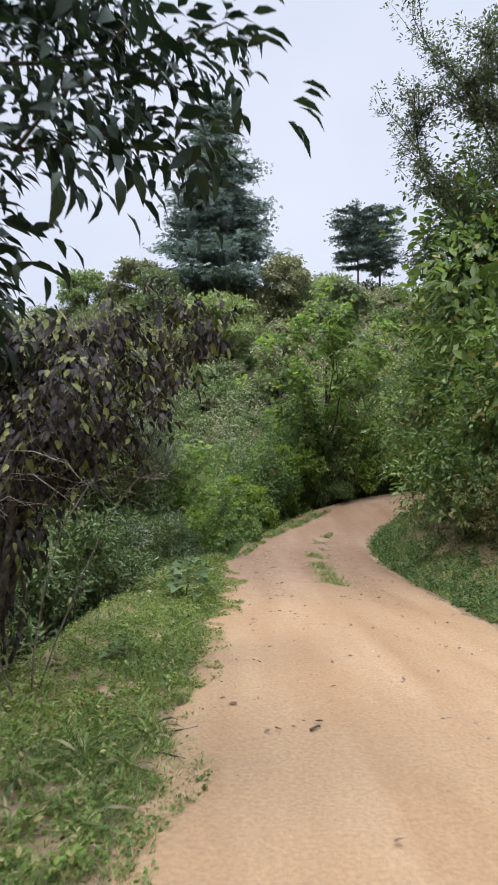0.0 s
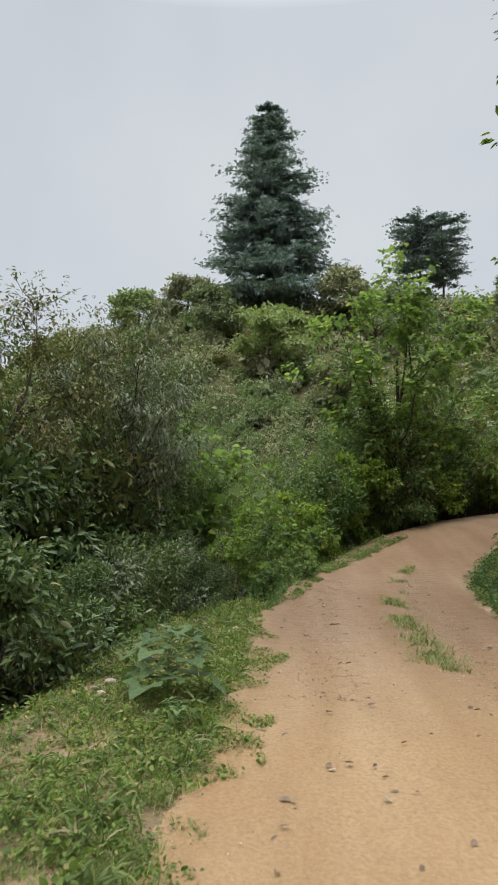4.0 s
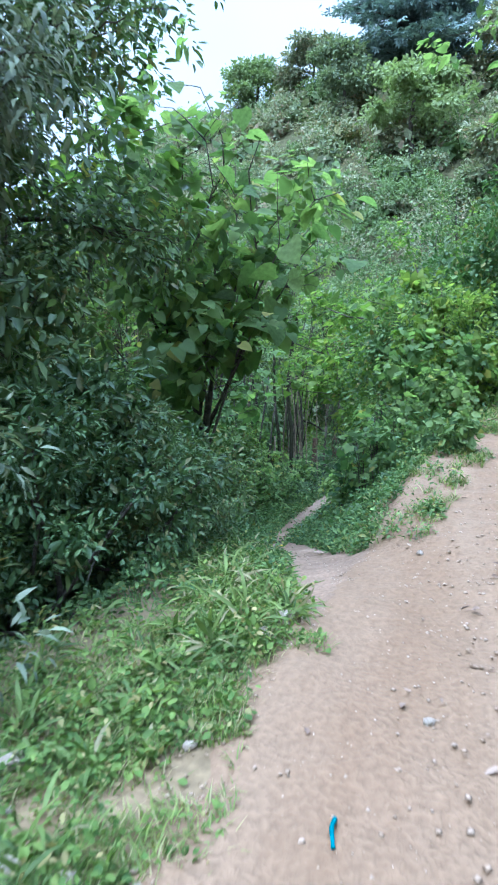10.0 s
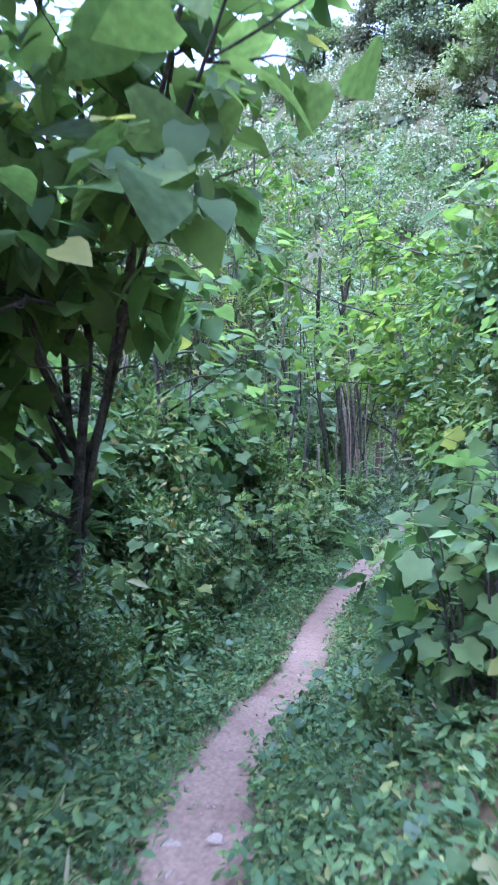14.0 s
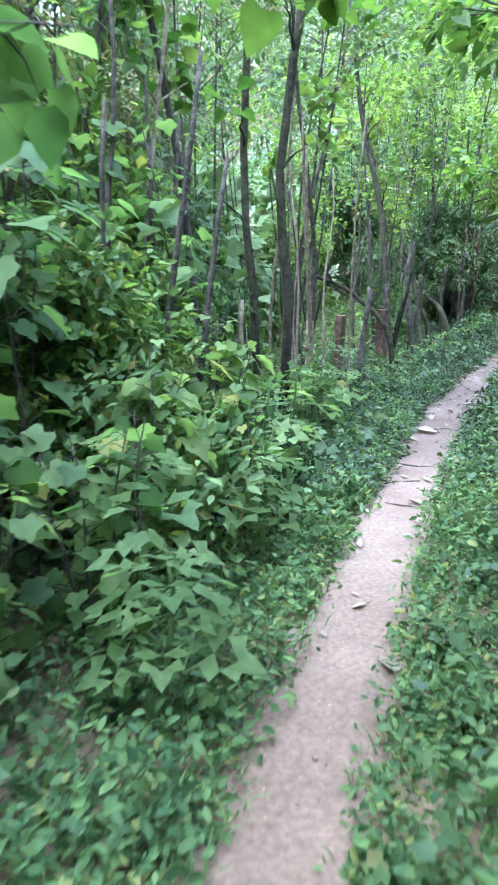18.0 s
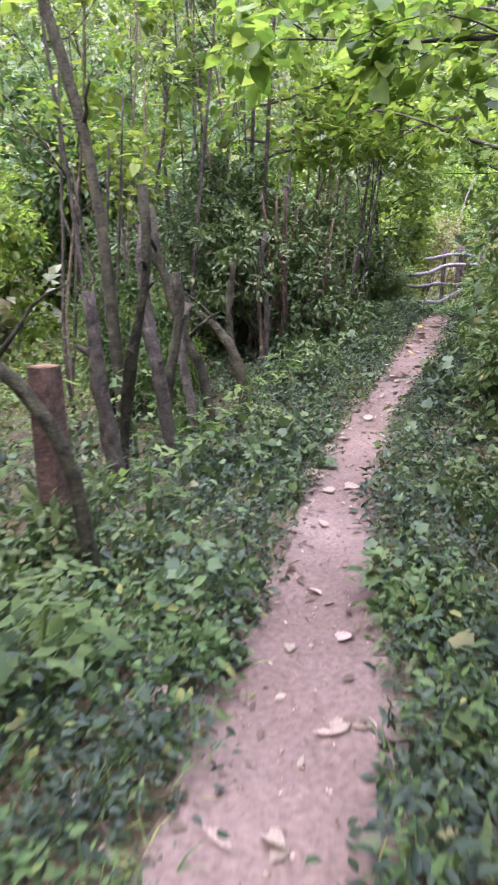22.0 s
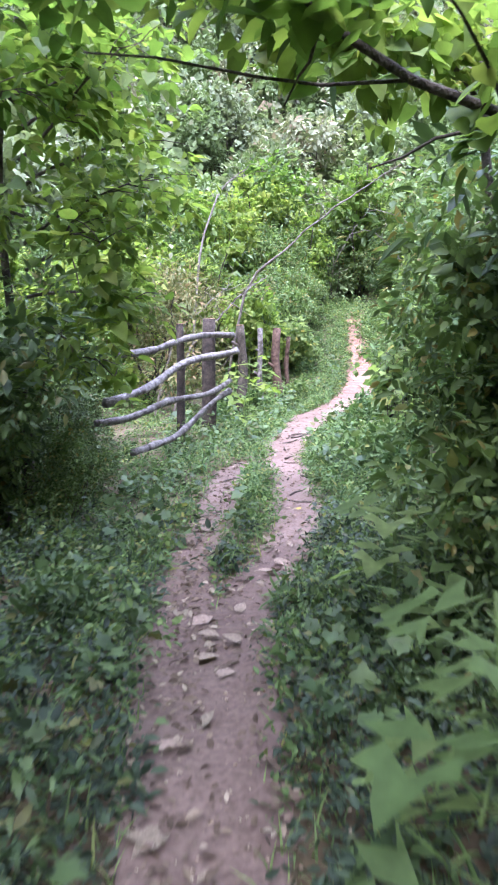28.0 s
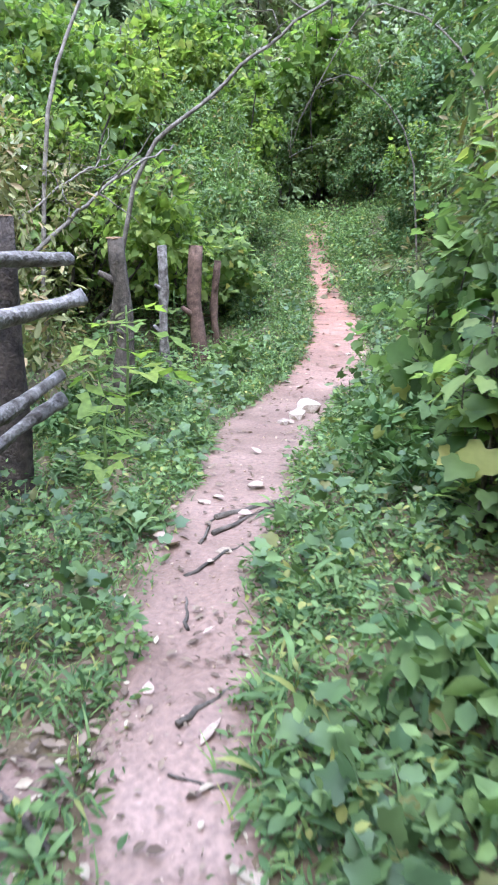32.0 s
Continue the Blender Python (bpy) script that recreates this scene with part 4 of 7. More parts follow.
for x, y, s in [(-8.0, 33.5, 1.9), (-9.5, 30.0, 2.0), (-7.6, 36.5, 1.9), (-10.5, 36.0, 2.1), (-8.6, 27.0, 1.8), (-11.5, 33.0, 2.1), (-7.2, 30.8, 1.7), (-9.0, 40.0, 2.0)]:
    plant("green" if x > -9 else "olive", x, y, 0.62 * s, tall=1.9, free=True)


# lush scrub on the slope above the clearing
for i in range(62):
    x, y = rng_s.uniform(1.5, 18), rng_s.uniform(56.5, 72)
    d, sd, _, _ = near_line(TRAIL_D, [x], [y])
    if d[0] < 1.5 or (d[0] < 2.2 and sd[0] < 0):
        continue
    s = float(rng_s.uniform(0.5, 0.95)) if y < 62 else float(rng_s.uniform(0.8, 1.4))
    plant(("green", "bright", "bright", "green", "green", "bright")[i % 6] if y < 64 else ("farbright", "farscrub")[i % 2], float(x), float(y), min(s, 0.45 * float(d[0])), free=True)


for x, y, kind, s in [(0.8, 49.7, "dark", 0.6), (1.25, 49.3, "dark", 0.36), (1.1, 48.3, "green", 0.3), (0.2, 50.8, "green", 0.8), (1.6, 51.4, "green", 0.5), (6.2, 49.3, "green", 0.55), (6.9, 50.4, "green", 0.65), (7.5, 51.3, "dark", 1.15), (8.3, 52.4, "olive", 1.0), (9.5, 53.9, "green", 1.2), (6.0, 50.6, "broad", 0.9), (6.9, 51.7, "broad", 1.0), (7.9, 53.2, "broad", 0.8), (10.5, 55.8, "green", 1.1), (5.3, 47.6, "green", 0.9), (8.8, 50.6, "green", 1.6), (10.6, 53.4, "bright", 1.5)]:
    plant(kind, x, y, s, free=True)
for i in range(120):
    x, y = float(rng_s.uniform(-8, 15)), float(rng_s.uniform(54.5, 70))
    d = float(near_line(TRAIL_D, [x], [y])[0][0])
    if d > 2.6:
        near = y < 61 and -3 < x < 11
        plant(("bright", "green", "bright", "olive")[i % 4] if near else ("farbright" if i % 2 else "farscrub"), x, y, min(float(rng_s.uniform(0.45, 1.0)), 0.3 * d), free=True)


# ---- along the trail ----
def zone_verge_far(rng, n):
    x, y = zone_verge(rng, n)
    k = x < np.interp(y, ROAD[:, 1], ROAD[:, 0]) - ROAD_HALF - 0.2 + np.interp(y, [4, 9, 13, 15.5, 17], [0, 0.14, 0.24, 0.16, -0.1])
    return x[k], y[k]


clumps("verge_tufts", 112, 1700, zone_verge_far, blade_oval(0.6), 0.034, M_VERGE, 0.17, "tufts of leafy weeds on the road verge", 30)
clumps("verge_grass_tufts", 114, 700, zone_verge_far, blade_long(0.12), 0.12, M_GRASS, 0.14, "tufts of long grass on the road verge", 26)


def zone_trail(y0, y1, o0, o1, sides=(1, -1), bias=1.4):
    def where(rng, n):
        xs, ys = [], []
        for s in sides:
            ok = np.where((TRAIL_D[:, 1] >= y0) & (TRAIL_D[:, 1] <= y1))[0]
            k = rng.choice(ok, n // len(sides))
            t = np.gradient(TRAIL_D[:, :2], axis=0)
            t /= np.linalg.norm(t, axis=1)[:, None]
            off = s * (o0 + (o1 - o0) * rng.random(len(k)) ** bias)
            xs.append(TRAIL_D[k, 0] - t[k, 1] * off + rng.normal(size=len(k)) * 0.06)
            ys.append(TRAIL_D[k, 1] + t[k, 0] * off + rng.normal(size=len(k)) * 0.1)
        x, y = np.concatenate(xs), np.concatenate(ys)
        d, _, _, kk = near_line(TRAIL_D, x, y)
        ok = d > TRAIL_D[kk, 3] - 0.05 + 0.14 * rng.random(len(x)) ** 2
        d2, _, _, k2 = near_line(SPUR_D, x, y)
        ok &= d2 > SPUR_D[k2, 3] + 0.02
        ok &= near_line(ROAD_D, x, y)[0] > ROAD_HALF + 0.1
        return x[ok], y[ok]
    return where


undergrowth("undergrowth", 7, 95000, zone_trail(18.3, 32, 0.2, 2.4), blade_oval(0.5), 0.036, M_HERB, 0.26, "low green leafy undergrowth beside the trail")
# this carpet's dark leaf colour stands in for canopy shade
undergrowth("undergrowth", 8, 70000, zone_trail(31, 46.5, 0.2, 3.0), blade_oval(0.42), 0.034, M_SHADEDLEAF, 0.2, "low shaded green undergrowth beside the trail")
undergrowth("undergrowth", 9, 90000, zone_trail(44, 62, 0.15, 3.2), blade_oval(0.5), 0.03, M_HERB, 0.15, "low green herbs and weeds in the clearing")
clumps("leafy_weeds", 107, 2000, zone_trail(19.5, 36, 0.3, 2.4), blade_oval(0.55), 0.042, M_HERB, 0.34, "tufts of green leafy weeds beside the trail")
# lobed and feathery weeds take the dark leaf in place of missing shade
clumps("lobed_weeds", 108, 1000, zone_trail(21, 58, 0.42, 2.4), blade_lobed(1.0), 0.062, M_DARKLEAF, 0.42, "tufts of lobed-leaved weeds beside the trail", 22)
clumps("feathery_weeds", 113, 900, zone_trail(30, 47, 0.3, 2.4), blade_long(0.3), 0.055, M_DARKLEAF, 0.32, "tufts of narrow-leaved grey weeds beside the trail")
# shade painted as leaf colour here too
clumps("shade_weeds", 109, 1900, zone_trail(31, 47, 0.3, 2.8), blade_oval(0.5), 0.044, M_SHADEDLEAF, 0.36, "tufts of shaded green weeds beside the trail")
clumps("clearing_weeds", 110, 2100, zone_trail(45, 62, 0.32, 3.0), blade_oval(0.6), 0.042, M_HERB, 0.28, "tufts of fresh green weeds in the clearing")
clumps("slope_weeds", 115, 900, lambda rng, n: (rng.uniform(8.6, 14, n) + 0.55, rng.uniform(55, 64.5, n)), blade_oval(0.6), 0.06, M_HERB, 0.45, "tufts of leafy weeds on the slope where the trail climbs")
clumps("thicket_floor", 116, 3300, zone_trail(27, 58, 2.6, 9.0, (1,), 1.0), blade_oval(0.55), 0.07, M_LEAF, 0.6, "light green scrub on the open ground behind the thicket")
clumps("mouth_tufts", 117, 360, zone_trail(17.9, 22.5, 0.42, 0.95, (1,), 1.0), blade_oval(0.6), 0.03, M_VERGE, 0.2, "bright leafy tufts along the trail mouth")
clumps("mouth_grass", 118, 320, zone_trail(17.9, 22.5, 0.42, 1.0, (1,), 1.0), blade_long(0.1), 0.14, M_GRASS, 0.16, "long grass along the trail mouth", 26)
clumps("clearing_grass_tufts", 111, 900, zone_trail(45, 60, 0.25, 2.0), blade_long(0.16), 0.10, M_HERB, 0.18, "tufts of bright coarse grass in the clearing", 36)
grass("trail_grass", 12, 50000, zone_trail(17.5, 62, 0.18, 1.4), 0.10, "grass tufts along the trail edges", M_HERB)

rng_t = np.random.default_rng(99)
for y0, y1, n, o0, o1, kinds, s0, s1 in [
    (20, 30, 13, 1.2, 2.6, ("bright", "green", "broad"), 0.5, 0.8), (20, 27, 10, 2.8, 5.0, ("bright", "green", "bright"), 0.9, 1.3),
    (23, 31, 14, -0.7, -1.6, ("broad", "herb", "broad"), 0.5, 0.9), (25, 32, 10, -1.6, -2.8, ("green", "dark", "bright"), 0.7, 1.0),
    (31, 46, 12, 5.5, 10, ("bright", "green", "farbright"), 0.9, 1.6), (30, 46, 40, 0.6, 1.8, ("shade_herb",), 0.4, 0.8), (29, 47, 40, -0.6, -1.3, ("shade_herb",), 0.5, 0.9),
    (32, 46, 24, -1.5, -2.4, ("green", "dark", "green"), 0.5, 0.75), (31, 47, 20, -2.2, -4.5, ("dark", "green"), 1.0, 1.5),
    (46, 60, 40, -0.7, -1.6, ("herb",), 0.5, 0.8), (48, 60, 18, -2.0, -3.0, ("green", "bright", "broad"), 0.5, 0.8), (47, 62, 18, -3.2, -5.2, ("bright", "green"), 0.9, 1.3), (39, 48.5, 12, 2.0, 3.4, ("green", "dark", "green"), 0.5, 0.9), (37, 46, 14, -1.5, -2.4, ("green", "broad"), 0.5, 0.8),
    (52, 62, 24, 1.0, 2.4, ("herb", "broad", "herb", "green"), 0.4, 0.8), (51, 64, 22, 3.0, 8.0, ("green", "bright", "bright", "green"), 0.7, 1.2), (44, 52, 8, 4.5, 8.0, ("green", "bright"), 0.9, 1.3)]:
    xs, ys = beside(TRAIL_D, y0, y1, n, o0, o1, rng_t)
    for x, y in zip(xs, ys):
        if near_line(ROAD_D, [x], [y])[0][0] < ROAD_HALF + 0.5:
            continue
        plant(kinds[int(rng_t.integers(len(kinds)))], float(x), float(y), float(s0 + (s1 - s0) * rng_t.random()))


for y0, y1, n, o0, o1, s0, s1 in [(30.0, 34.5, 7, 2.4, 4.2, 0.4, 0.6), (38.3, 39.5, 2, 2.0, 2.3, 0.3, 0.4), (27, 32, 8, 2.8, 5.0, 0.7, 1.0), (31, 41, 9, 4.2, 6.5, 0.55, 0.75)]:
    for x, y in zip(*beside(TRAIL_D, y0, y1, n, o0, o1, rng_t)):
        plant(("dark", "bright", "green")[int(rng_t.integers(3))], float(x), float(y), float(s0 + (s1 - s0) * rng_t.random()), free=True, tall=1.25)


# ---- the hill ----
def hill_cover():
    """Crowns of shrubs and low trees side by side, each a heap of leafy lumps round a shaded heart."""
    rng = np.random.default_rng(14)
    x = np.concatenate([rng.uniform(-52, 46, 1150), rng.uniform(-14, 18, 300)])
    y = np.concatenate([57 + 74 * rng.random(1150) ** 1.1, rng.uniform(58, 84, 300)])
    ok = near_line(TRAIL_D, x, y)[0] > 3.4
    x, y = x[ok], y[ok]
    n = len(x)
    base = np.stack([x, y, height(x, y) + 0.2], 1)
    r = (1.1 + 2.3 * rng.random(n) ** 1.8) * (0.75 + 0.009 * (y - 57))
    lumps, m, h = 7, 40, 40
    # lumps of each crown
    q = dirs(rng, n * lumps)
    q[:, 2] = np.abs(q[:, 2])
    k = np.repeat(np.arange(n), lumps)
    c = base[k] + q * r[k][:, None] * np.array([0.62, 0.62, 0.8]) * (0.6 + 0.5 * rng.random(n * lumps))[:, None]
    cr = r[k] * (0.34 + 0.2 * rng.random(n * lumps))
    # leaves on the lumps' skins
    kk = np.repeat(np.arange(n * lumps), m)
    d = dirs(rng, len(kk))
    d[:, 2] = np.abs(d[:, 2]) * 0.9 + 0.1 * d[:, 2]
    p = c[kk] + d * (cr[kk] * (0.75 + 0.35 * rng.random(len(kk))))[:, None]
    axis = 0.5 * d + 0.75 * rng.normal(size=p.shape)
    up = d + np.array([0, 0, 0.5]) + 0.3 * rng.normal(size=p.shape)
    size = (0.15 + 0.0052 * (p[:, 1] - 57)) * (0.65 + 0.7 * rng.random(len(p)))
    own = k[kk]
    # the hearts
    k2 = np.repeat(np.arange(n), h)
    d2 = dirs(rng, len(k2))
    d2[:, 2] = np.abs(d2[:, 2])
    p2 = base[k2] + d2 * (r[k2] * (0.15 + 0.4 * rng.random(len(k2))))[:, None]
    p, axis, up = np.concatenate([p, p2]), np.concatenate([axis, dirs(rng, len(k2))]), np.concatenate([up, d2])
    size, own = np.concatenate([size, np.where(y[k2] < 84, 0.24, 0.42) * r[k2]]), np.concatenate([own, k2])
    tone = rng.random(n)
    tone = np.where((y < 84) & ((tone < 0.25) | (tone > 0.85)), 0.55, tone)[own]
    # the grey-green and deep green tones carry painted haze
    for lo, hi, mat, label in [(0, 0.45, M_HAZYHILL, "dense grey-green scrub covering the hillside"), (0.45, 0.66, M_HILLBRIGHT, "paler green scrub patches on the hillside"), (0.66, 0.88, M_HAZYDEEP, "deep green scrub patches on the hillside"), (0.88, 1.01, M_OLIVE, "dry olive scrub patches on the hillside")]:
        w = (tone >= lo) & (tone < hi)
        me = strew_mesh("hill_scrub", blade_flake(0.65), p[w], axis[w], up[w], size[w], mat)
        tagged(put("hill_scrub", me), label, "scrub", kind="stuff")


hill_cover()
clumps("outer_scrub", 119, 1500, lambda rng, n: (rng.uniform(-60, -7, n), rng.uniform(-18, 60, n)), blade_oval(0.6), 0.34, M_HAZYDEEP, 1.9, "low scrub covering the land below the road", 40)
clumps("outer_scrub", 120, 1500, lambda rng, n: (rng.uniform(13, 60, n), rng.uniform(-18, 75, n)), blade_oval(0.6), 0.34, M_HAZYHILL, 1.9, "low scrub covering the slope above the road", 40)
clumps("outer_scrub", 121, 420, lambda rng, n: (rng.uniform(5.6, 13.5, n), rng.uniform(-18, 27, n)), blade_oval(0.55), 0.13, M_LEAF, 0.9, "green scrub on the bank above the road", 60)
clumps("outer_scrub", 122, 300, lambda rng, n: (rng.uniform(-7.5, -3.2, n), rng.uniform(-18, 18, n)), blade_oval(0.55), 0.13, M_DARKLEAF, 0.9, "dark scrub in the gully beside the road", 60)


def conifer(name, x, y, base, tall, wide, seed, label, layers=26, n=9000, flat=False):
    rng = np.random.default_rng(seed)
    e = thing(name, (x, y, base), label, "tree")
    line = bent((0, 0, -1), (0, 0, tall * 0.98), rng, 9, 0, 0.006)
    put("trunk", tube_mesh("trunk", line, np.linspace(0.013 * tall, 0.003 * tall, 9), M_BARK, 8, seed), e)
    at, ax, sz = [], [], []
    for i in range(layers):
        h = (0.12 + 0.86 * (i + 0.35 * rng.random()) / layers) if not flat else (0.35 + 0.6 * (i + 0.3 * rng.random()) / layers)
        reach = wide * (0.88 * (1 - h) ** 0.62 + 0.02) if not flat else wide * (0.9 - 0.55 * abs(h - 0.55))
        reach *= 0.82 + 0.36 * rng.random()
        for j in range(9):
            a = rng.random() * 6.28
            L = reach * (0.6 + 0.5 * rng.random())
            tip = np.array([math.cos(a) * L, math.sin(a) * L, h * tall - (0.12 if not flat else -0.1) * L])
            root = np.array([0, 0, h * tall])
            put("limb", mesh_from("limb", *tube_arrays(np.array([root, (root + tip) / 2 + (0, 0, 0.05 * L), tip]), np.array([0.006, 0.004, 0.0015]) * tall, 4), M_BARK, True), e)
            m = max(6, int(n / layers / 9))
            u = 0.02 + 1.0 * rng.random(m) ** 0.8
            p = root + (tip - root) * u[:, None] + rng.normal(size=(m, 3)) * np.array([0.12, 0.12, 0.022]) * L
            at.append(p)
            sz.append(np.full(m, 0.35 + 0.75 * (1 - h)))
            ax.append((tip - root)[None, :] * 0.8 / L + rng.normal(size=(m, 3)) * 0.55)
    at, ax, sz = np.concatenate(at), np.concatenate(ax), np.concatenate(sz)
    up = np.array([0, 0, 1.0]) + 0.4 * rng.normal(size=at.shape)
    # needle colour is lightened and blued in place of air haze
    put("crown", strew_mesh("crown", blade_spray(5, 0.11), at, ax, up, tall * (0.014 + 0.015 * rng.random(len(at))) * (1 if flat else sz), M_HAZYNEEDLE), e)
    return e


conifer("conifer", -4.5, 108, 33, 38.5, 12.6, 5, "tall dark conical conifer on the hilltop", 25, 34000)
conifer("pine", 19.5, 117, 38, 18, 5.5, 6, "flat-layered pine on the hill crest", 9, 8000, True)
conifer("pine", 24, 120, 38, 19, 5.5, 8, "flat-layered pine on the hill crest", 9, 8000, True)


# ---- trees ----
def bough_arrays(rng, a, b, r0, sag=0.1, twigs=6, reach=0.5):
    """A bough with twigs: tube arrays, and the twig lines to hang leaves on."""
    line = bent(a, b, rng, 8, sag, 0.05)
    tubes = [tube_arrays(line, np.linspace(r0, r0 * 0.25, 8), 6, rng, 0.05)]
    lines = [line[3:]]
    L = np.linalg.norm(np.subtract(b, a))
    for i in range(twigs):
        k = 2 + int(rng.integers(6))
        d = dirs(rng, 1)[0] * np.array([1, 1, 0.5])
        tip = line[k] + (d + 0.5 * (line[-1] - line[0]) / L) * reach * L * (0.3 + 0.4 * rng.random())
        tw = bent(line[k], tip, rng, 5, 0.02, 0.05)
        tubes.append(tube_arrays(tw, np.linspace(r0 * 0.35, r0 * 0.12, 5), 4))
        lines.append(tw)
    return tubes, lines


def leaves_on(rng, lines, n, blade, size, material, hang=0.5, scatter=0.12, name="leaves", world=None, each=6):
    """Leaves in sprays along twig lines."""
    us = (0.1, 0.4, 0.7, 1.0)
    pts = np.concatenate([l[:-1] + (l[1:] - l[:-1]) * u for l in lines for u in us])
    ax = np.concatenate([l[1:] - l[:-1] for l in lines for u in us])
    ax = ax / (np.linalg.norm(ax, axis=1)[:, None] + 1e-9)
    m = max(1, n // each)
    c = rng.integers(len(pts), size=m)
    at = pts[c] + rng.normal(size=(m, 3)) * scatter
    at, axis, up, sz = sprays(rng, at, ax[c], each, size, size * 1.3)
    if world is not None:
        keep = off_way(at + world)
        at, axis, up, sz = at[keep], axis[keep], up[keep], sz[keep]
    axis = axis * np.array([1, 1, 0.6]) + np.array([0, 0, -hang])
    return strew_mesh(name, blade, at, axis, up + np.array([0, 0, 0.4]), sz, material)


def tree(name, x, y, seed, trunk_to, r0, boughs, leaf, label, bark=None, twigs=6, base=None, scatter=0.12, reach=0.5):
    """A tree of its own: trunk from the ground to trunk_to, boughs (from, to) in world places, leaves on them. leaf: n, blade, size, material, hang."""
    rng = np.random.default_rng(seed)
    z0 = height1(x, y) if base is None else base
    at = np.array([x, y, z0])
    e = thing(name, tuple(at), label, "tree")
    line = bent((0, 0, -0.2), np.array(trunk_to) - at, rng, 10, 0, 0.025)
    put("trunk", tube_mesh("trunk", line, r0 * np.linspace(1.15, 0.35, 10), bark or M_BARK, 9, seed, 0.08), e)
    tubes, lines = [], []
    for a, b, r in boughs:
        t, l = bough_arrays(rng, np.array(a) - at, np.array(b) - at, r, 0.08, twigs, reach)
        put("bough", mesh_from("bough", *joined(t), bark or M_BARK, True), e)
        lines += l
    n, blade, size, material, hang = leaf
    put("crown", leaves_on(rng, lines, n, blade, size, material, hang, scatter, "crown", at), e)
    return e


# thin woodland trees, a few kinds copied
def thin_tree(seed, tall, r0, n, blade, size, material, bark, stems=1, hang=0.35):
    rng = np.random.default_rng(seed)
    e = thing("thin_tree", (0, 0, 0), "slender woodland tree with a bare stem and sparse crown", "tree", "slender trees beside the trail")
    lines = []
    for s in range(stems):
        a = rng.random() * 6.28
        lean = 0.05 + 0.10 * rng.random()
        top = np.array([math.cos(a) * lean * tall, math.sin(a) * lean * tall, tall * (0.85 + 0.2 * rng.random())])
        line = bent((math.cos(a) * 0.06 * s, math.sin(a) * 0.06 * s, -0.2), top, rng, 12, 0, 0.02)
        put("trunk", tube_mesh("trunk", line, r0 * np.linspace(1.2, 0.25, 12), bark, 8, seed + s, 0.07), e)
        for i in range(9 if stems == 1 else 5):
            k = 5 + int(rng.integers(6))
            d = dirs(rng, 1)[0]
            tip = line[k] + np.array([d[0], d[1], 0.45 + 0.5 * abs(d[2])]) * tall * (0.12 + 0.14 * rng.random())
            t, l = bough_arrays(rng, line[k], tip, r0 * 0.35, 0.03, 4, 0.7)
            put("branch", mesh_from("branch", *joined(t), bark, True), e)
            lines += l
    put("crown", leaves_on(rng, lines, n, blade, size, material, hang, 0.16, "crown"), e)
    return e


KINDS = [
    thin_tree(301, 6.0, 0.024, 560, blade_oval(0.5), 0.10, M_BRIGHT, M_BARK), thin_tree(302, 6.8, 0.03, 620, blade_oval(0.55), 0.10, M_LEAF, M_BARK),
    thin_tree(303, 5.2, 0.019, 460, blade_heart(0.85), 0.10, M_BRIGHT, M_BARKPALE), thin_tree(304, 6.2, 0.018, 560, blade_oval(0.5), 0.10, M_LEAF, M_BARK, 3),
]
rng_w = np.random.default_rng(515)
spots = []
for y0, y1, n, o0, o1 in [(29.5, 46, 13, 1.8, 2.8), (28, 47, 34, 2.2, 5.5), (28, 46, 8, 5.5, 9), (30, 47, 14, -1.6, -3.5), (21.5, 28, 15, 2.4, 5)]:
    xs, ys = beside(TRAIL_D, y0, y1, n, o0, o1, rng_w)
    spots += list(zip(xs, ys))
for i, (x, y) in enumerate(spots):
    s = float(rng_w.uniform(0.75, 1.15))
    m = Matrix.LocRotScale((float(x), float(y), height1(x, y)), Euler((0, 0, float(rng_w.random() * 6.28))), None)
    k = KINDS[int(rng_w.integers(4))]
    c = copy_thing(k, m)
    c.scale = (s, s, s)
for k, (x, y) in zip(KINDS, [(-4.6, 33.2), (-3.9, 35.0), (-3.4, 41.0), (-2.2, 43.2)]):
    k.matrix_basis = Matrix.Translation((x, y, height1(x, y)))

# saplings and poles crowding the left side
def pole_clump(x, y, seed, n, tall, label, bark):
    rng = np.random.default_rng(seed)
    e = thing("pole_clump", (x, y, height1(x, y)), label, "tree", "clumps of poles")
    for i in range(n):
        a, r = rng.random() * 6.28, 0.5 * rng.random()
        p = np.array([math.cos(a) * r, math.sin(a) * r, -0.15])
        h = tall * (0.6 + 0.5 * rng.random())
        q = p + np.array([rng.normal() * 0.12, rng.normal() * 0.12, 1]) * h
        r0 = 0.012 + 0.02 * rng.random()
        put("stem", tube_mesh("stem", bent(p, q, rng, 8, 0, 0.012), r0 * np.linspace(1.1, 0.5, 8), bark, 6, seed + i), e)
    return e


for i, (x, y, n, tall, bark) in enumerate([(-1.6, 41.6, 9, 2.2, M_BARKRED), (-1.25, 42.8, 10, 2.4, M_BARKRED), (-0.9, 43.8, 7, 2.6, M_BARKPALE), (-4.6, 31.6, 6, 3.0, M_BARK), (-3.6, 34.2, 7, 3.4, M_BARKPALE), (-4.4, 37.0, 8, 3.8, M_BARK), (-3.4, 39.8, 7, 3.2, M_BARK), (-2.6, 43.0, 8, 3.6, M_BARK), (-4.2, 30.0, 7, 3.4, M_BARK), (-4.5, 27.4, 6, 2.8, M_BARK), (-0.2, 45.2, 7, 2.6, M_BARK), (-5.0, 26.6, 7, 3.0, M_BARKPALE)]):
    pole_clump(x, y, 600 + i * 20, n, tall, "clump of thin bare poles in the thicket", bark)


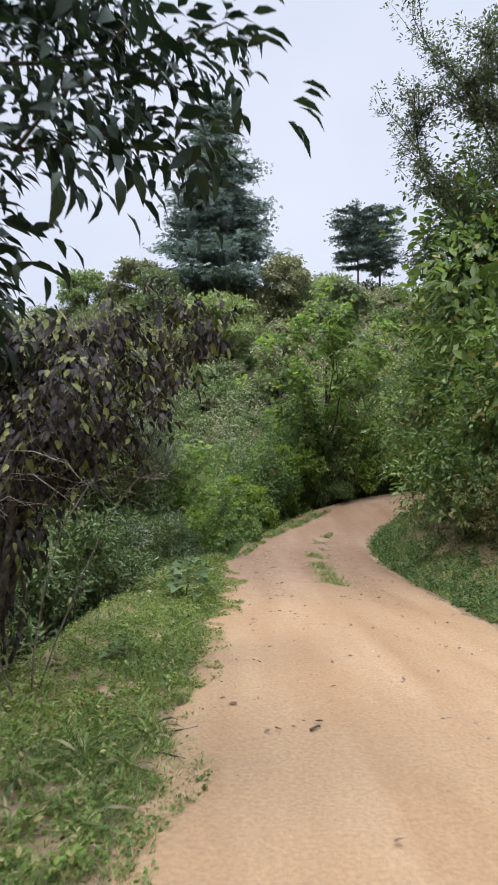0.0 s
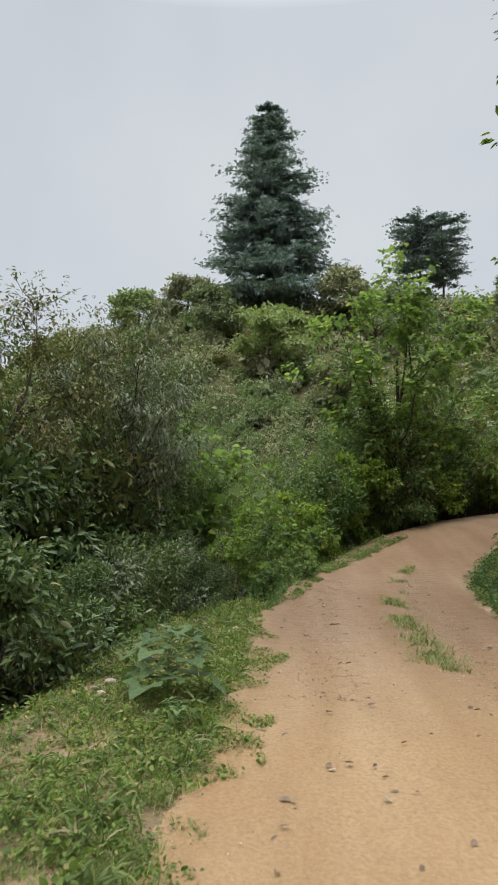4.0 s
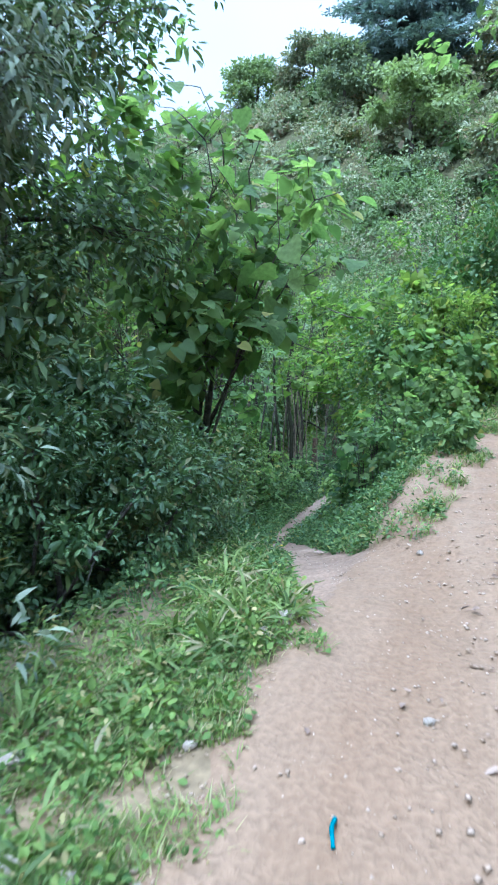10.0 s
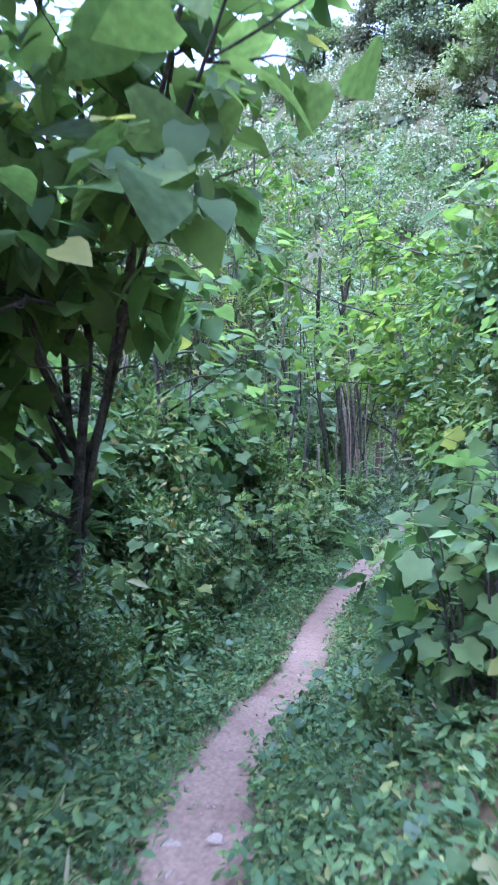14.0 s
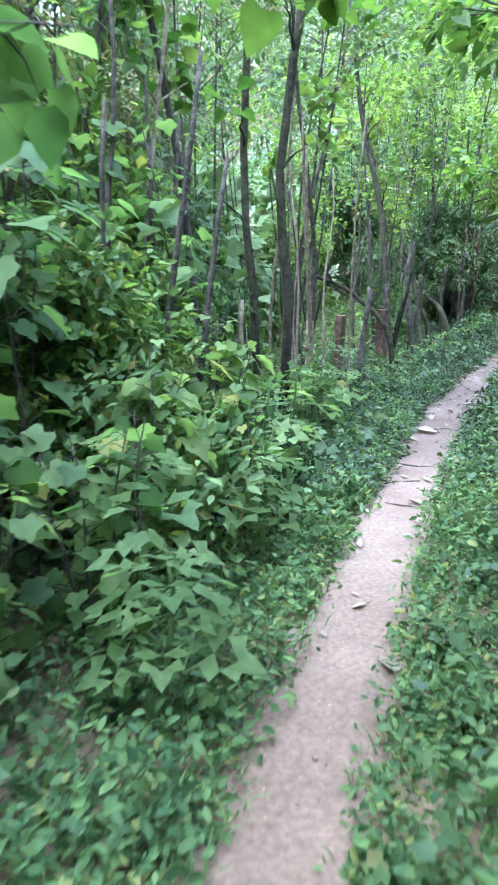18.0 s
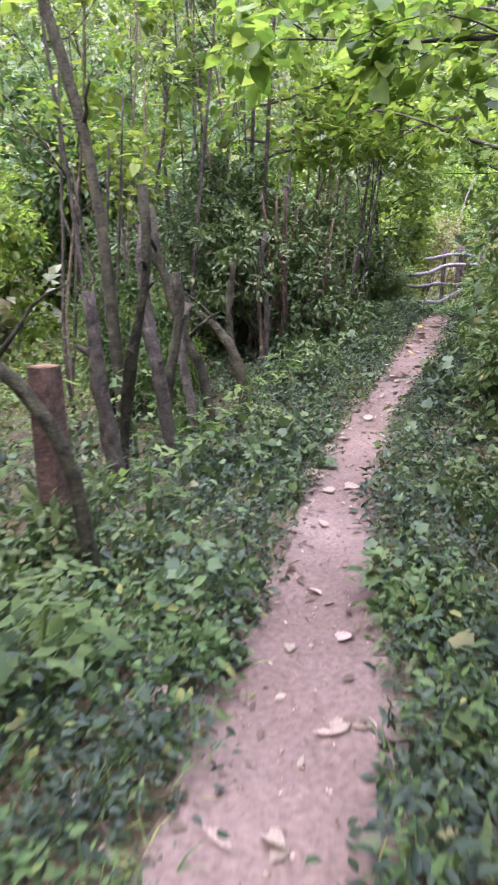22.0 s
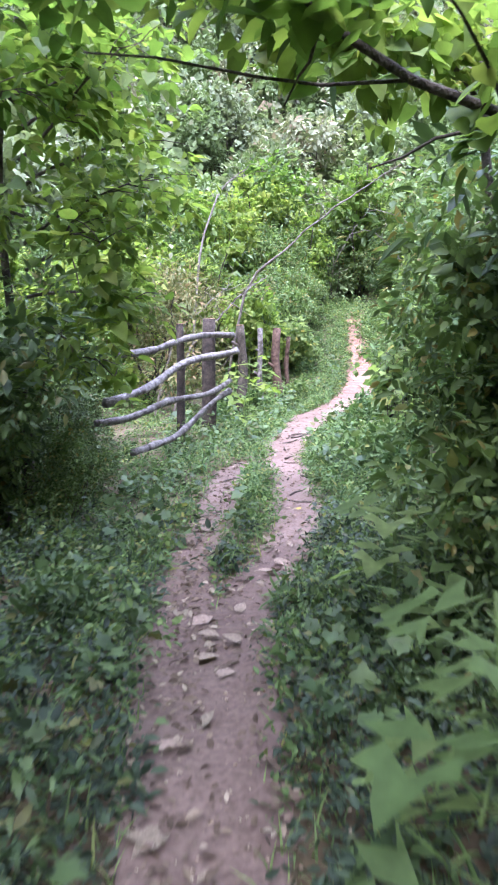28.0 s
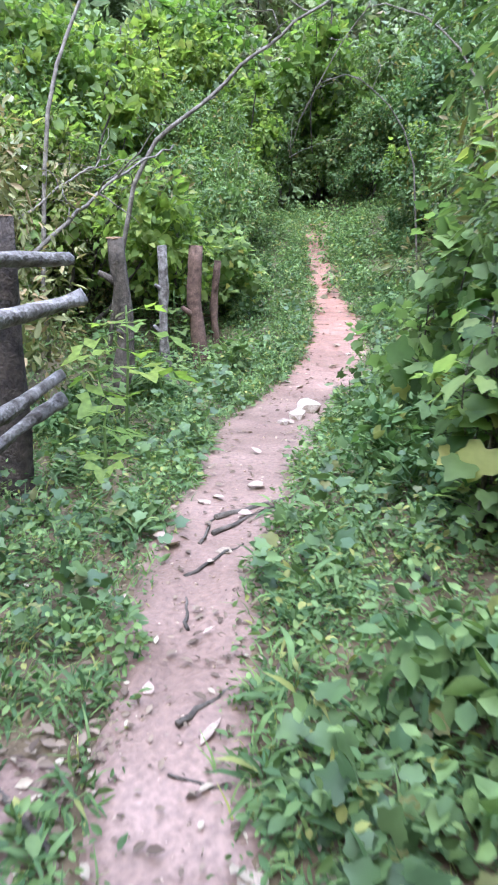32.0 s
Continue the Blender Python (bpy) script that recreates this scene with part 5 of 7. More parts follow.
# old living-fence posts and gnarled trunks on the trail's left
def post(name, x, y, top, r, seed, label, bark, lean=(0, 0), square=False, cut=None, bend=0.02):
    rng = np.random.default_rng(seed)
    z = height1(x, y)
    e = thing(name, (x, y, z), label, "post")
    h = top - z
    line = bent((0, 0, -0.25), (lean[0], lean[1], h), rng, 9, 0, 0.003 if square else bend)
    me = tube_mesh("shaft", line, r * np.linspace(1.12, 0.9, 9) * (1 + (0.012 if square else 0.08) * rng.normal(size=9)), bark, 4 if square else 10, seed, 0.015 if square else 0.13)
    if square:
        me.polygons.foreach_set("use_smooth", np.zeros(len(me.polygons), bool))
    put("shaft", me, e)
    if not square:
        for i in range(2):
            k = 4 + 2 * i
            q = line[k] + dirs(rng, 1)[0] * np.array([1, 1, 0.2]) * r * 2.4 + (0, 0, r * 1.5)
            put("stub", tube_mesh("stub", np.array([line[k], (line[k] + q) / 2, q]), r * np.array([0.5, 0.42, 0.3]), bark, 7, seed + i), e)
    if cut:
        put("cut_top", tube_mesh("cut_top", np.array([line[-1] + (0, 0, -0.01), line[-1] + (0, 0, 0.006)]), [r * 0.86, r * 0.84], cut, 4 if square else 10, seed), e)
    return e


post("pale_post", -3.7, 34.1, -0.68, 0.05, 43, "upright pale stripped stake in the thicket", M_BARKPALE, (0.06, 0.02), cut=M_CUT)
post("pale_post", -4.0, 32.4, -0.33, 0.028, 44, "thin pale stake in the thicket", M_BARKPALE, (0.02, 0.02))
post("red_post", -2.94, 36.1, -0.69, 0.085, 41, "squared red-brown wooden post, weathered", M_BARKRED, (-0.05, 0.02), True, M_CUT)
post("old_post", -3.6, 36.0, -0.78, 0.085, 42, "squared red-brown wooden post behind leaves", M_BARKRED, (0.05, 0), True, M_CUT)
for i, (x, y, top, r, lean) in enumerate([
    (-2.95, 37.6, 0.25, 0.043, (0.22, 0.05)), (-2.6, 37.9, 0.05, 0.055, (-0.15, 0.1)), (-2.85, 37.4, -0.4, 0.062, (-0.2, 0)), (-2.7, 38.3, -0.3, 0.047, (0.1, 0.1)), (-2.5, 38.7, -0.55, 0.047, (-0.05, 0.1)),
    (-3.2, 35.2, -0.35, 0.042, (0.1, 0.1)), (-2.2, 40.4, -0.2, 0.047, (0, 0.1)), (-1.9, 41.0, 0.1, 0.039, (0.05, 0))]):
    post("fence_trunk", x, y, top, r * 0.85, 50 + i, "gnarled bare stump of an old living fence", M_BARK if i % 3 else M_MOSS, lean, bend=0.03)


def arched_trunk(x, y, pts, r, seed, label):
    rng = np.random.default_rng(seed)
    z = height1(x, y)
    e = thing("leaning_trunk", (x, y, z), label, "tree")
    p = dense(np.array([np.append(q, 0) for q in pts], float), 0.12)[:, :3]
    p = p + rng.normal(size=p.shape) * 0.008
    put("trunk", tube_mesh("trunk", p, r * np.linspace(1.1, 0.7, len(p)), M_MOSS, 9, seed, 0.07), e)
    for i in range(3):
        k = int(len(p) * (0.45 + 0.17 * i))
        q = p[k] + dirs(rng, 1)[0] * np.array([1, 1, 0.3]) * 0.35 + (0, 0, 0.3)
        put("branch", tube_mesh("branch", bent(p[k], q, rng, 5, 0.03, 0.06), r * np.linspace(0.4, 0.12, 5), M_MOSS, 6, seed + i), e)
    return e


arched_trunk(-2.05, 39.3, [(0, 0, -0.2), (-0.08, 0, 0.5), (-0.3, 0.1, 0.85), (-0.65, 0.1, 1.15), (-1.0, 0.2, 1.75)], 0.048, 71, "dark mossy trunk arching towards the fence")
arched_trunk(-2.3, 38.9, [(0, 0, -0.2), (-0.15, 0.05, 0.55), (-0.4, 0.1, 1.1), (-0.55, 0.15, 1.9)], 0.045, 72, "dark mossy leaning trunk")
arched_trunk(-2.75, 35.9, [(0, 0, -0.2), (-0.08, 0, 0.6), (-0.3, 0, 1.0), (-0.8, 0.1, 1.35), (-1.2, 0.1, 1.5)], 0.036, 73, "crooked dark trunk leaning over the undergrowth")
arched_trunk(-3.1, 38.9, [(0, 0, -0.2), (-0.1, 0, 1.2), (-0.3, 0.2, 2.6), (-0.75, 0.3, 4.2), (-0.9, 0.3, 5.4)], 0.05, 74, "tall dark trunk leaning away from the trail")
arched_trunk(-3.75, 33.2, [(0, 0, -0.2), (0.05, 0, 1.4), (-0.1, 0.1, 2.6), (0.15, 0.2, 4.6)], 0.055, 75, "dark double-stemmed tree trunk")
arched_trunk(-3.95, 33.1, [(0, 0, -0.2), (-0.1, 0, 1.4), (-0.25, 0.1, 2.8), (-0.2, 0.2, 4.8)], 0.045, 76, "dark double-stemmed tree trunk")

# boughs that roof the trail with light-filled leaves
HEART = blade_heart(0.9)
for i, (x, y, to, boughs) in enumerate([
    (-0.3, 27.8, (-0.6, 27.9, 2.6), [((-0.5, 27.9, 1.6), (-2.9, 27.0, 2.2), 0.02), ((-0.6, 27.9, 2.4), (-2.6, 29.2, 2.6), 0.02), ((-0.6, 27.9, 2.5), (-1.0, 26.2, 2.6), 0.016), ((-0.5, 27.9, 0.4), (-2.4, 26.9, 1.15), 0.018), ((-0.5, 27.9, 0.8), (-2.6, 28.6, 1.3), 0.018)]),
    (-0.5, 33.0, (-0.9, 33.0, 2.6), [((-0.8, 33.0, 1.5), (-2.9, 32.4, 2.1), 0.025), ((-0.9, 33, 2.3), (-2.4, 35.2, 2.5), 0.02), ((-0.9, 33, 2.4), (-3.2, 33.6, 2.9), 0.02)]),
    (0.2, 37.5, (0.0, 37.8, 2.6), [((0.1, 37.6, 0.9), (-1.9, 38.6, 1.35), 0.022), ((0.1, 37.7, 1.7), (-1.2, 40.4, 2.2), 0.022), ((0, 37.8, 2.4), (-2.4, 37.6, 2.7), 0.02)]),
    (1.6, 41.6, (1.4, 41.8, 2.8), [((1.5, 41.7, 0.8), (-0.5, 41.9, 1.5), 0.03), ((1.5, 41.7, 1.3), (0.0, 43.6, 1.9), 0.026), ((1.4, 41.8, 2.3), (-1.4, 42.6, 2.6), 0.022)]),
    (2.9, 44.6, (2.5, 44.7, 2.8), [((2.7, 44.6, 1.0), (0.7, 44.5, 1.65), 0.026), ((2.6, 44.6, 1.5), (0.9, 46.6, 2.2), 0.022), ((2.5, 44.7, 2.3), (0.2, 45.6, 2.7), 0.02)]),
    (-1.6, 45.0, (-1.2, 45.2, 3.0), [((-1.4, 45.1, 1.2), (0.5, 45.4, 1.9), 0.025), ((-1.3, 45.2, 2.2), (0.2, 46.8, 2.4), 0.022), ((-1.3, 45.1, 2.0), (-0.4, 43.6, 2.5), 0.022)]),
    (-0.1, 47.4, (0.2, 47.6, 2.8), [((0.1, 47.5, 1.5), (1.5, 48.6, 2.35), 0.02), ((0.2, 47.6, 2.0), (1.1, 49.2, 2.7), 0.02), ((0.1, 47.5, 1.7), (0.8, 47.0, 2.6), 0.018)]),
    (-2.3, 42.6, (-2.0, 42.6, 2.6), [((-2.1, 42.6, 0.9), (-0.2, 43.0, 1.7), 0.022), ((-2.1, 42.6, 1.3), (-0.3, 44.4, 2.0), 0.022), ((-2.0, 42.6, 1.7), (0.2, 43.6, 2.3), 0.02)]),
    (2.8, 43.2, (2.6, 43.4, 2.6), [((2.7, 43.3, 0.9), (0.6, 44.2, 1.6), 0.022), ((2.7, 43.3, 1.3), (1.1, 45.6, 1.9), 0.022), ((2.6, 43.4, 1.8), (0.5, 43.2, 2.1), 0.02)]),
    (3.9, 46.4, (3.7, 46.6, 2.6), [((3.7, 46.5, 1.6), (2.2, 46.8, 2.3), 0.02)])]):
    tree("canopy_tree", x, y, 800 + i, to, 0.05, boughs, (1050, HEART, 0.115, M_BRIGHT, 0.3), "leaning tree with bright green leaves roofing the trail", twigs=8, scatter=0.15, reach=0.6)

tree("hanging_tree", 0.8, 48.9, 831, (0.95, 48.8, 2.6), 0.05, [((0.9, 48.8, 0.2 + 0.22 * k), (0.95 + q[0], 48.6 + q[1], q[2]), 0.018) for k, q in enumerate([(0.5, -0.7, -0.2), (0.75, 0.1, 0.35), (0.4, -0.9, 0.8), (0.8, -0.5, 1.3), (-0.4, -0.8, 0.9), (0.9, 0.3, 1.7), (0.6, -0.9, 2.1), (0.8, 0.5, 2.5), (-0.5, -0.6, 2.0), (0.3, -0.3, 2.9)])],
     (2600, blade_heart(0.75), 0.105, M_BRIGHT, 0.5), "dense tree with hanging bright leaves at the clearing's mouth", twigs=9, scatter=0.14, reach=0.6)

tree("big_leaf_tree", -4.1, 26.6, 841, (-3.9, 26.6, 2.4), 0.035, [((-4.0, 26.6, 0.8), (-3.0, 26.2, 1.35), 0.014), ((-4.0, 26.6, 1.0), (-2.9, 27.4, 1.5), 0.014), ((-4.0, 26.6, 1.4), (-3.2, 28.6, 1.6), 0.014), ((-4.0, 26.6, 1.7), (-3.0, 25.4, 1.9), 0.014), ((-3.9, 26.6, 2.2), (-2.6, 26.6, 2.4), 0.014), ((-4.0, 26.6, 0.5), (-3.3, 27.8, 0.7), 0.012)],
     (300, blade_heart(0.95, 0.06, 0.2), 0.17, M_BIGLEAF, 0.4), "young tree with large soft light green leaves over the trail", twigs=5, scatter=0.12, reach=0.4)

# the broad-leaved tree at the trail's mouth
def mouth_tree():
    rng = np.random.default_rng(33)
    x, y = -2.9, 23.4
    z = height1(x, y)
    at = np.array([x, y, z])
    e = thing("broadleaf_tree", tuple(at), "small tree with very large soft green leaves beside the trail mouth", "tree")
    put("trunk", tube_mesh("trunk", bent((0, 0, -0.2), (0.3, -0.1, 3.6), rng, 9, 0, 0.03), 0.042 * np.linspace(1.1, 0.4, 9), M_BARK, 9, 3), e)
    lines = []
    for b in [(-3.2, 21.6, 4.6), (-3.7, 22.2, 3.5), (-2.95, 21.3, 3.6), (-3.4, 21.5, 3.0), (-2.6, 22.8, 4.8), (-3.4, 22.9, 4.4), (-1.2, 22.5, 3.4), (-1.35, 22.4, 2.75), (-1.9, 22.3, 2.15), (-2.3, 22.0, 1.85), (-2.2, 21.8, 3.9), (-1.8, 22.6, 4.2), (-2.6, 21.7, 2.7), (-1.6, 23.4, 3.7), (-2.5, 22.1, 1.5), (-2.8, 22.4, 4.3), (-1.9, 23.9, 3.2), (-3.6, 22.0, 2.0), (-3.3, 22.2, 1.2), (-2.7, 22.2, 0.9), (-2.3, 22.6, 1.3), (-3.9, 22.6, 2.8)]:
        a = np.array([0.12 * rng.random(), 0, 1.0 + 2.2 * rng.random()])
        t, l = bough_arrays(rng, a, np.array(b) - at, 0.022, 0.12, 6, 0.4)
        put("bough", mesh_from("bough", *joined(t), M_BARK, True), e)
        lines += l
    pts = np.concatenate(lines)
    big = [strew_mesh("leaf", blade_heart(0.9 + 0.08 * i, 0.06, 0.26), np.zeros((1, 3)), np.array([[0, 1.0, 0]]), np.array([[0, 0, 1.0]]), [1.0], M_BIGLEAF) for i in range(3)]
    for me in big:
        me.polygons.foreach_set("use_smooth", np.ones(len(me.polygons), bool))
    for i in range(300):
        p = pts[int(rng.integers(len(pts)))] + rng.normal(size=3) * 0.16
        if not off_way((p + at)[None, :])[0]:
            continue
        s = 0.17 + 0.15 * rng.random()
        q = Euler((radians(rng.normal() * 22 - 30), radians(rng.normal() * 25), rng.random() * 6.28))
        put("leaf", big[i % 3], e, Matrix.LocRotScale(p, q, (s, s, s)))
    put("small_leaves", leaves_on(rng, lines, 2600, blade_heart(0.85, 0.06), 0.15, M_BIGLEAF, 0.7, 0.2, "small_leaves", at), e)


mouth_tree()

# leaf colour painted near black, as backlit leaves look against the sky
M_SILHOUETTE = leaf_material("leaf_silhouette", (0.012, 0.026, 0.016), (0.03, 0.055, 0.03), gloss=0.4, through_light=0.12)
# tall grey-leaved tree behind the verge, and the bough silhouetted over the road's start
tree("grey_tree", -3.1, 18.0, 91, (-2.7, 18.1, 4.4), 0.07, [((-2.9, 18.0, 2.0), (-2.0, 17.4, 3.9), 0.025), ((-2.8, 18.1, 2.6), (-2.0, 18.6, 4.8), 0.025), ((-2.8, 18, 2.8), (-3.3, 17.0, 5.0), 0.025), ((-2.8, 18, 3), (-2.6, 18.3, 5.6), 0.02), ((-2.9, 18, 2.2), (-3.9, 17.2, 4.2), 0.02), ((-2.8, 18, 2.4), (-1.9, 18.0, 3.2), 0.02)],
     (6500, blade_long(0.26), 0.10, M_GREYLEAF, 0.7), "tall shrub-like tree with grey-green hanging leaves", twigs=9)
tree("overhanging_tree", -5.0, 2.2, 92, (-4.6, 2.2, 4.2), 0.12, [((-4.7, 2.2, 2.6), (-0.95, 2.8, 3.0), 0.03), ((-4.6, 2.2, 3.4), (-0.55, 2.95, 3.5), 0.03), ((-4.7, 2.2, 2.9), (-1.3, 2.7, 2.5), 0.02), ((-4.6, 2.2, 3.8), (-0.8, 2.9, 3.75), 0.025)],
     (8200, blade_long(0.36), 0.12, M_SILHOUETTE, 0.35), "tree with silhouette-dark boughs hanging over the road", twigs=14, reach=0.25, scatter=0.14)
tree("wilted_tree", -2.3, 6.2, 93, (-1.9, 6.1, 2.5), 0.05, [((-2.0, 6.1, 2.0), (-0.3, 6.1, 3.15), 0.018), ((-2.0, 6.1, 2.2), (-0.95, 5.9, 3.0), 0.018), ((-2.1, 6.1, 1.7), (-0.7, 5.9, 2.5), 0.016), ((-2.0, 6.1, 2.4), (-2.1, 5.9, 2.9), 0.016), ((-2.1, 6.2, 1.6), (-1.3, 5.6, 2.4), 0.016), ((-2.0, 6.1, 2.3), (-1.4, 6.5, 3.0), 0.016), ((-2.1, 6.1, 1.9), (-0.8, 6.3, 2.8), 0.016), ((-2.1, 6.1, 1.4), (-1.0, 6.2, 2.2), 0.014), ((-2.1, 6.1, 2.1), (-2.9, 5.6, 2.7), 0.016)],
     (5600, blade_oval(0.5), 0.085, M_WILTED, 1.3), "half-dead tree with dark drooping wilted leaves", twigs=8)
tree("lacy_tree", 7.6, 18.2, 94, (7.0, 18.0, 12.5), 0.2, [((7.4, 18.1, 6.0), (4.7, 17.0, 10.5), 0.06), ((7.3, 18.1, 7.5), (4.5, 17.6, 12.0), 0.06), ((7.2, 18, 9), (5.0, 17.2, 13.5), 0.05), ((7.4, 18.1, 5.6), (5.0, 18.2, 8.6), 0.05), ((7.1, 18, 10), (6.4, 17, 14.5), 0.05), ((7.2, 18, 8), (8.8, 17.5, 13), 0.05)],
     (30000, blade_oval(0.4), 0.095, M_GREYLEAF, 0.1), "tall thin-leaved tree with grey twigs above the road", twigs=18, scatter=0.13)
tree("dark_tree", 9.0, 20.5, 95, (8.8, 20.4, 12.0), 0.25, [((8.9, 20.5, 5.0), (6.4, 19.2, 8.6), 0.07), ((8.9, 20.5, 6.5), (6.6, 19.5, 10.8), 0.07), ((8.8, 20.4, 8), (7.4, 19, 13), 0.06), ((8.9, 20.5, 5), (7.0, 20.4, 7), 0.06), ((8.8, 20.4, 9), (10.5, 19.5, 13.5), 0.06)],
     (16000, blade_oval(0.5), 0.16, M_DARKLEAF, 0.3), "tall dark-leaved tree on the road bank", twigs=12, scatter=0.45)
tree("roadside_tree", 3.6, 29.8, 96, (3.5, 29.4, 7.9), 0.12, [((3.5, 29.6, 4.3), (1.3, 27.7, 8.7), 0.04), ((3.5, 29.6, 3.7), (2.3, 27.4, 6.9), 0.04), ((3.5, 29.5, 5.7), (3.4, 27.8, 9.9), 0.04), ((3.5, 29.5, 4.9), (4.9, 27.6, 7.7), 0.04), ((3.5, 29.5, 6.3), (5.6, 28.4, 9.5), 0.04), ((3.5, 29.7, 3.1), (1.9, 28.8, 5.7), 0.035), ((3.5, 29.6, 5.3), (2.2, 28.6, 9.5), 0.035), ((3.5, 29.6, 3.3), (5.2, 28.9, 6.1), 0.035), ((3.5, 29.5, 6.7), (4.4, 29.0, 10.5), 0.035)],
     (6000, blade_heart(0.85), 0.16, M_BIGLEAF, 0.4), "tall tree with sparse bright broad leaves by the road bend", twigs=10, scatter=0.22, reach=0.5)


# the tall dark and olive trees that shade the gully beside the trail's mouth
for x, y, seed, to, leaf, label in [
    (-3.9, 20.0, 97, (-3.5, 20.1, 4.4), (17000, blade_oval(0.45), 0.085, M_DARKLEAF, 0.5), "dense dark-leaved tree in the gully beside the trail mouth"),
    (-4.9, 17.2, 98, (-4.6, 17.3, 4.2), (15000, blade_oval(0.38), 0.08, M_OLIVE, 0.6), "olive-brown small-leaved tree in the gully"),
    (-5.6, 14.0, 99, (-5.2, 14.0, 3.6), (15000, blade_oval(0.42), 0.08, M_DARKLEAF, 0.5), "dark small-leaved tree at the gully edge")]:
    a = np.array(to)
    ends = [(1.3, -0.5, -0.3), (1.2, 0.5, 0.7), (0.3, -0.4, 1.3), (-0.9, -0.7, 0.6), (0.9, -1.1, -1.2), (-1.0, 0.4, -0.6), (0.5, 0.9, 0.9), (1.4, 0.1, -1.7), (0.1, -1.2, 0.2), (0.8, -0.6, -2.3)]
    tree("gully_tree", x, y, seed, to, 0.08, [(tuple(a + np.array([-0.12, 0, -0.5 - 0.16 * k])), tuple(a + np.array(q)), 0.026) for k, q in enumerate(ends)], leaf, label, twigs=11, scatter=0.2, reach=0.6)

# broad crowns leaning over the bank inside the road's bend
for x, y, seed, tall, leaf, label in [
    (7.6, 23.2, 111, 4.6, (9000, blade_oval(0.45), 0.12, M_OLIVE, 0.5), "olive-green spreading tree on the bank above the bend"),
    (6.4, 19.4, 112, 4.2, (8000, blade_oval(0.5), 0.11, M_LEAF, 0.5), "dense green tree on the bank above the road"),
    (11.0, 28.0, 113, 4.8, (8000, blade_oval(0.5), 0.13, M_HAZYHILL, 0.5), "grey-green spreading tree on the bank above the bend")]:
    a = np.array([x, y, height1(x, y) + tall])
    ends = [(-1.6, -0.9, -0.4), (-1.2, 0.8, 0.8), (0.2, -0.6, 1.6), (1.4, -0.9, 0.6), (-1.7, -0.2, -1.8), (1.3, 0.6, -0.6), (-0.4, 1.2, 1.1), (-0.8, -1.6, 0.2), (0.4, -1.5, -1.2)]
    tree("bank_tree", x, y, seed, tuple(a), 0.12, [(tuple(a + np.array([0, 0, -0.5 - 0.2 * k])), tuple(a + np.array(q)), 0.035) for k, q in enumerate(ends)], leaf, label, twigs=12, scatter=0.22, reach=0.6)

# the yellow-green tree half way up the hill
def hill_tree(x, y, tall, wide, seed, material, label, n=5200):
    rng = np.random.default_rng(seed)
    z = height1(x, y)
    e = thing("hill_tree", (x, y, z), label, "tree", "trees on the hill")
    put("trunk", tube_mesh("trunk", bent((0, 0, -0.5), (0, 0, tall * 0.7), rng, 7, 0, 0.03), tall * 0.03 * np.linspace(1, 0.4, 7), M_BARK, 7, seed), e)
    blobs = []
    for i in range(20):
        h = 0.3 + 0.62 * (i + rng.random()) / 20
        a, q = rng.random() * 6.28, wide * (1.05 - 0.75 * (h - 0.3)) * (0.3 + 0.5 * rng.random())
        blobs.append((math.cos(a) * q, math.sin(a) * q, tall * h, wide * 0.25, wide * 0.25, tall * 0.04))
    put("crown", foliage_mesh("crown", seed, n, blobs, blade_oval(0.6), 0.03 * tall + 0.12, material, 0.2, hollow=0.4), e)


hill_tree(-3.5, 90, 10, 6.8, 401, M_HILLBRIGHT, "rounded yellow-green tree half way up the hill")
hill_tree(-12, 101, 9, 5.0, 402, M_HAZYDEEP, "rounded green tree near the hill crest")
hill_tree(7, 104, 10, 6.0, 403, M_HAZYHILL, "grey-green tree near the hill crest")
hill_tree(4, 80, 8, 4.5, 404, M_HAZYHILL, "grey-green tree on the hillside")
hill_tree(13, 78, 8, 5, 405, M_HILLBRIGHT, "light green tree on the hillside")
hill_tree(-18, 112, 9, 6, 406, M_HAZYHILL, "grey-green tree on the hill crest")
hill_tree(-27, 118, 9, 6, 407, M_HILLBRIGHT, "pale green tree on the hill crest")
hill_tree(30, 100, 11, 6, 408, M_HAZYDEEP, "dark green tree on the hillside")
hill_tree(14, 96, 9, 5, 409, M_HAZYDEEP, "dark green tree on the hillside")


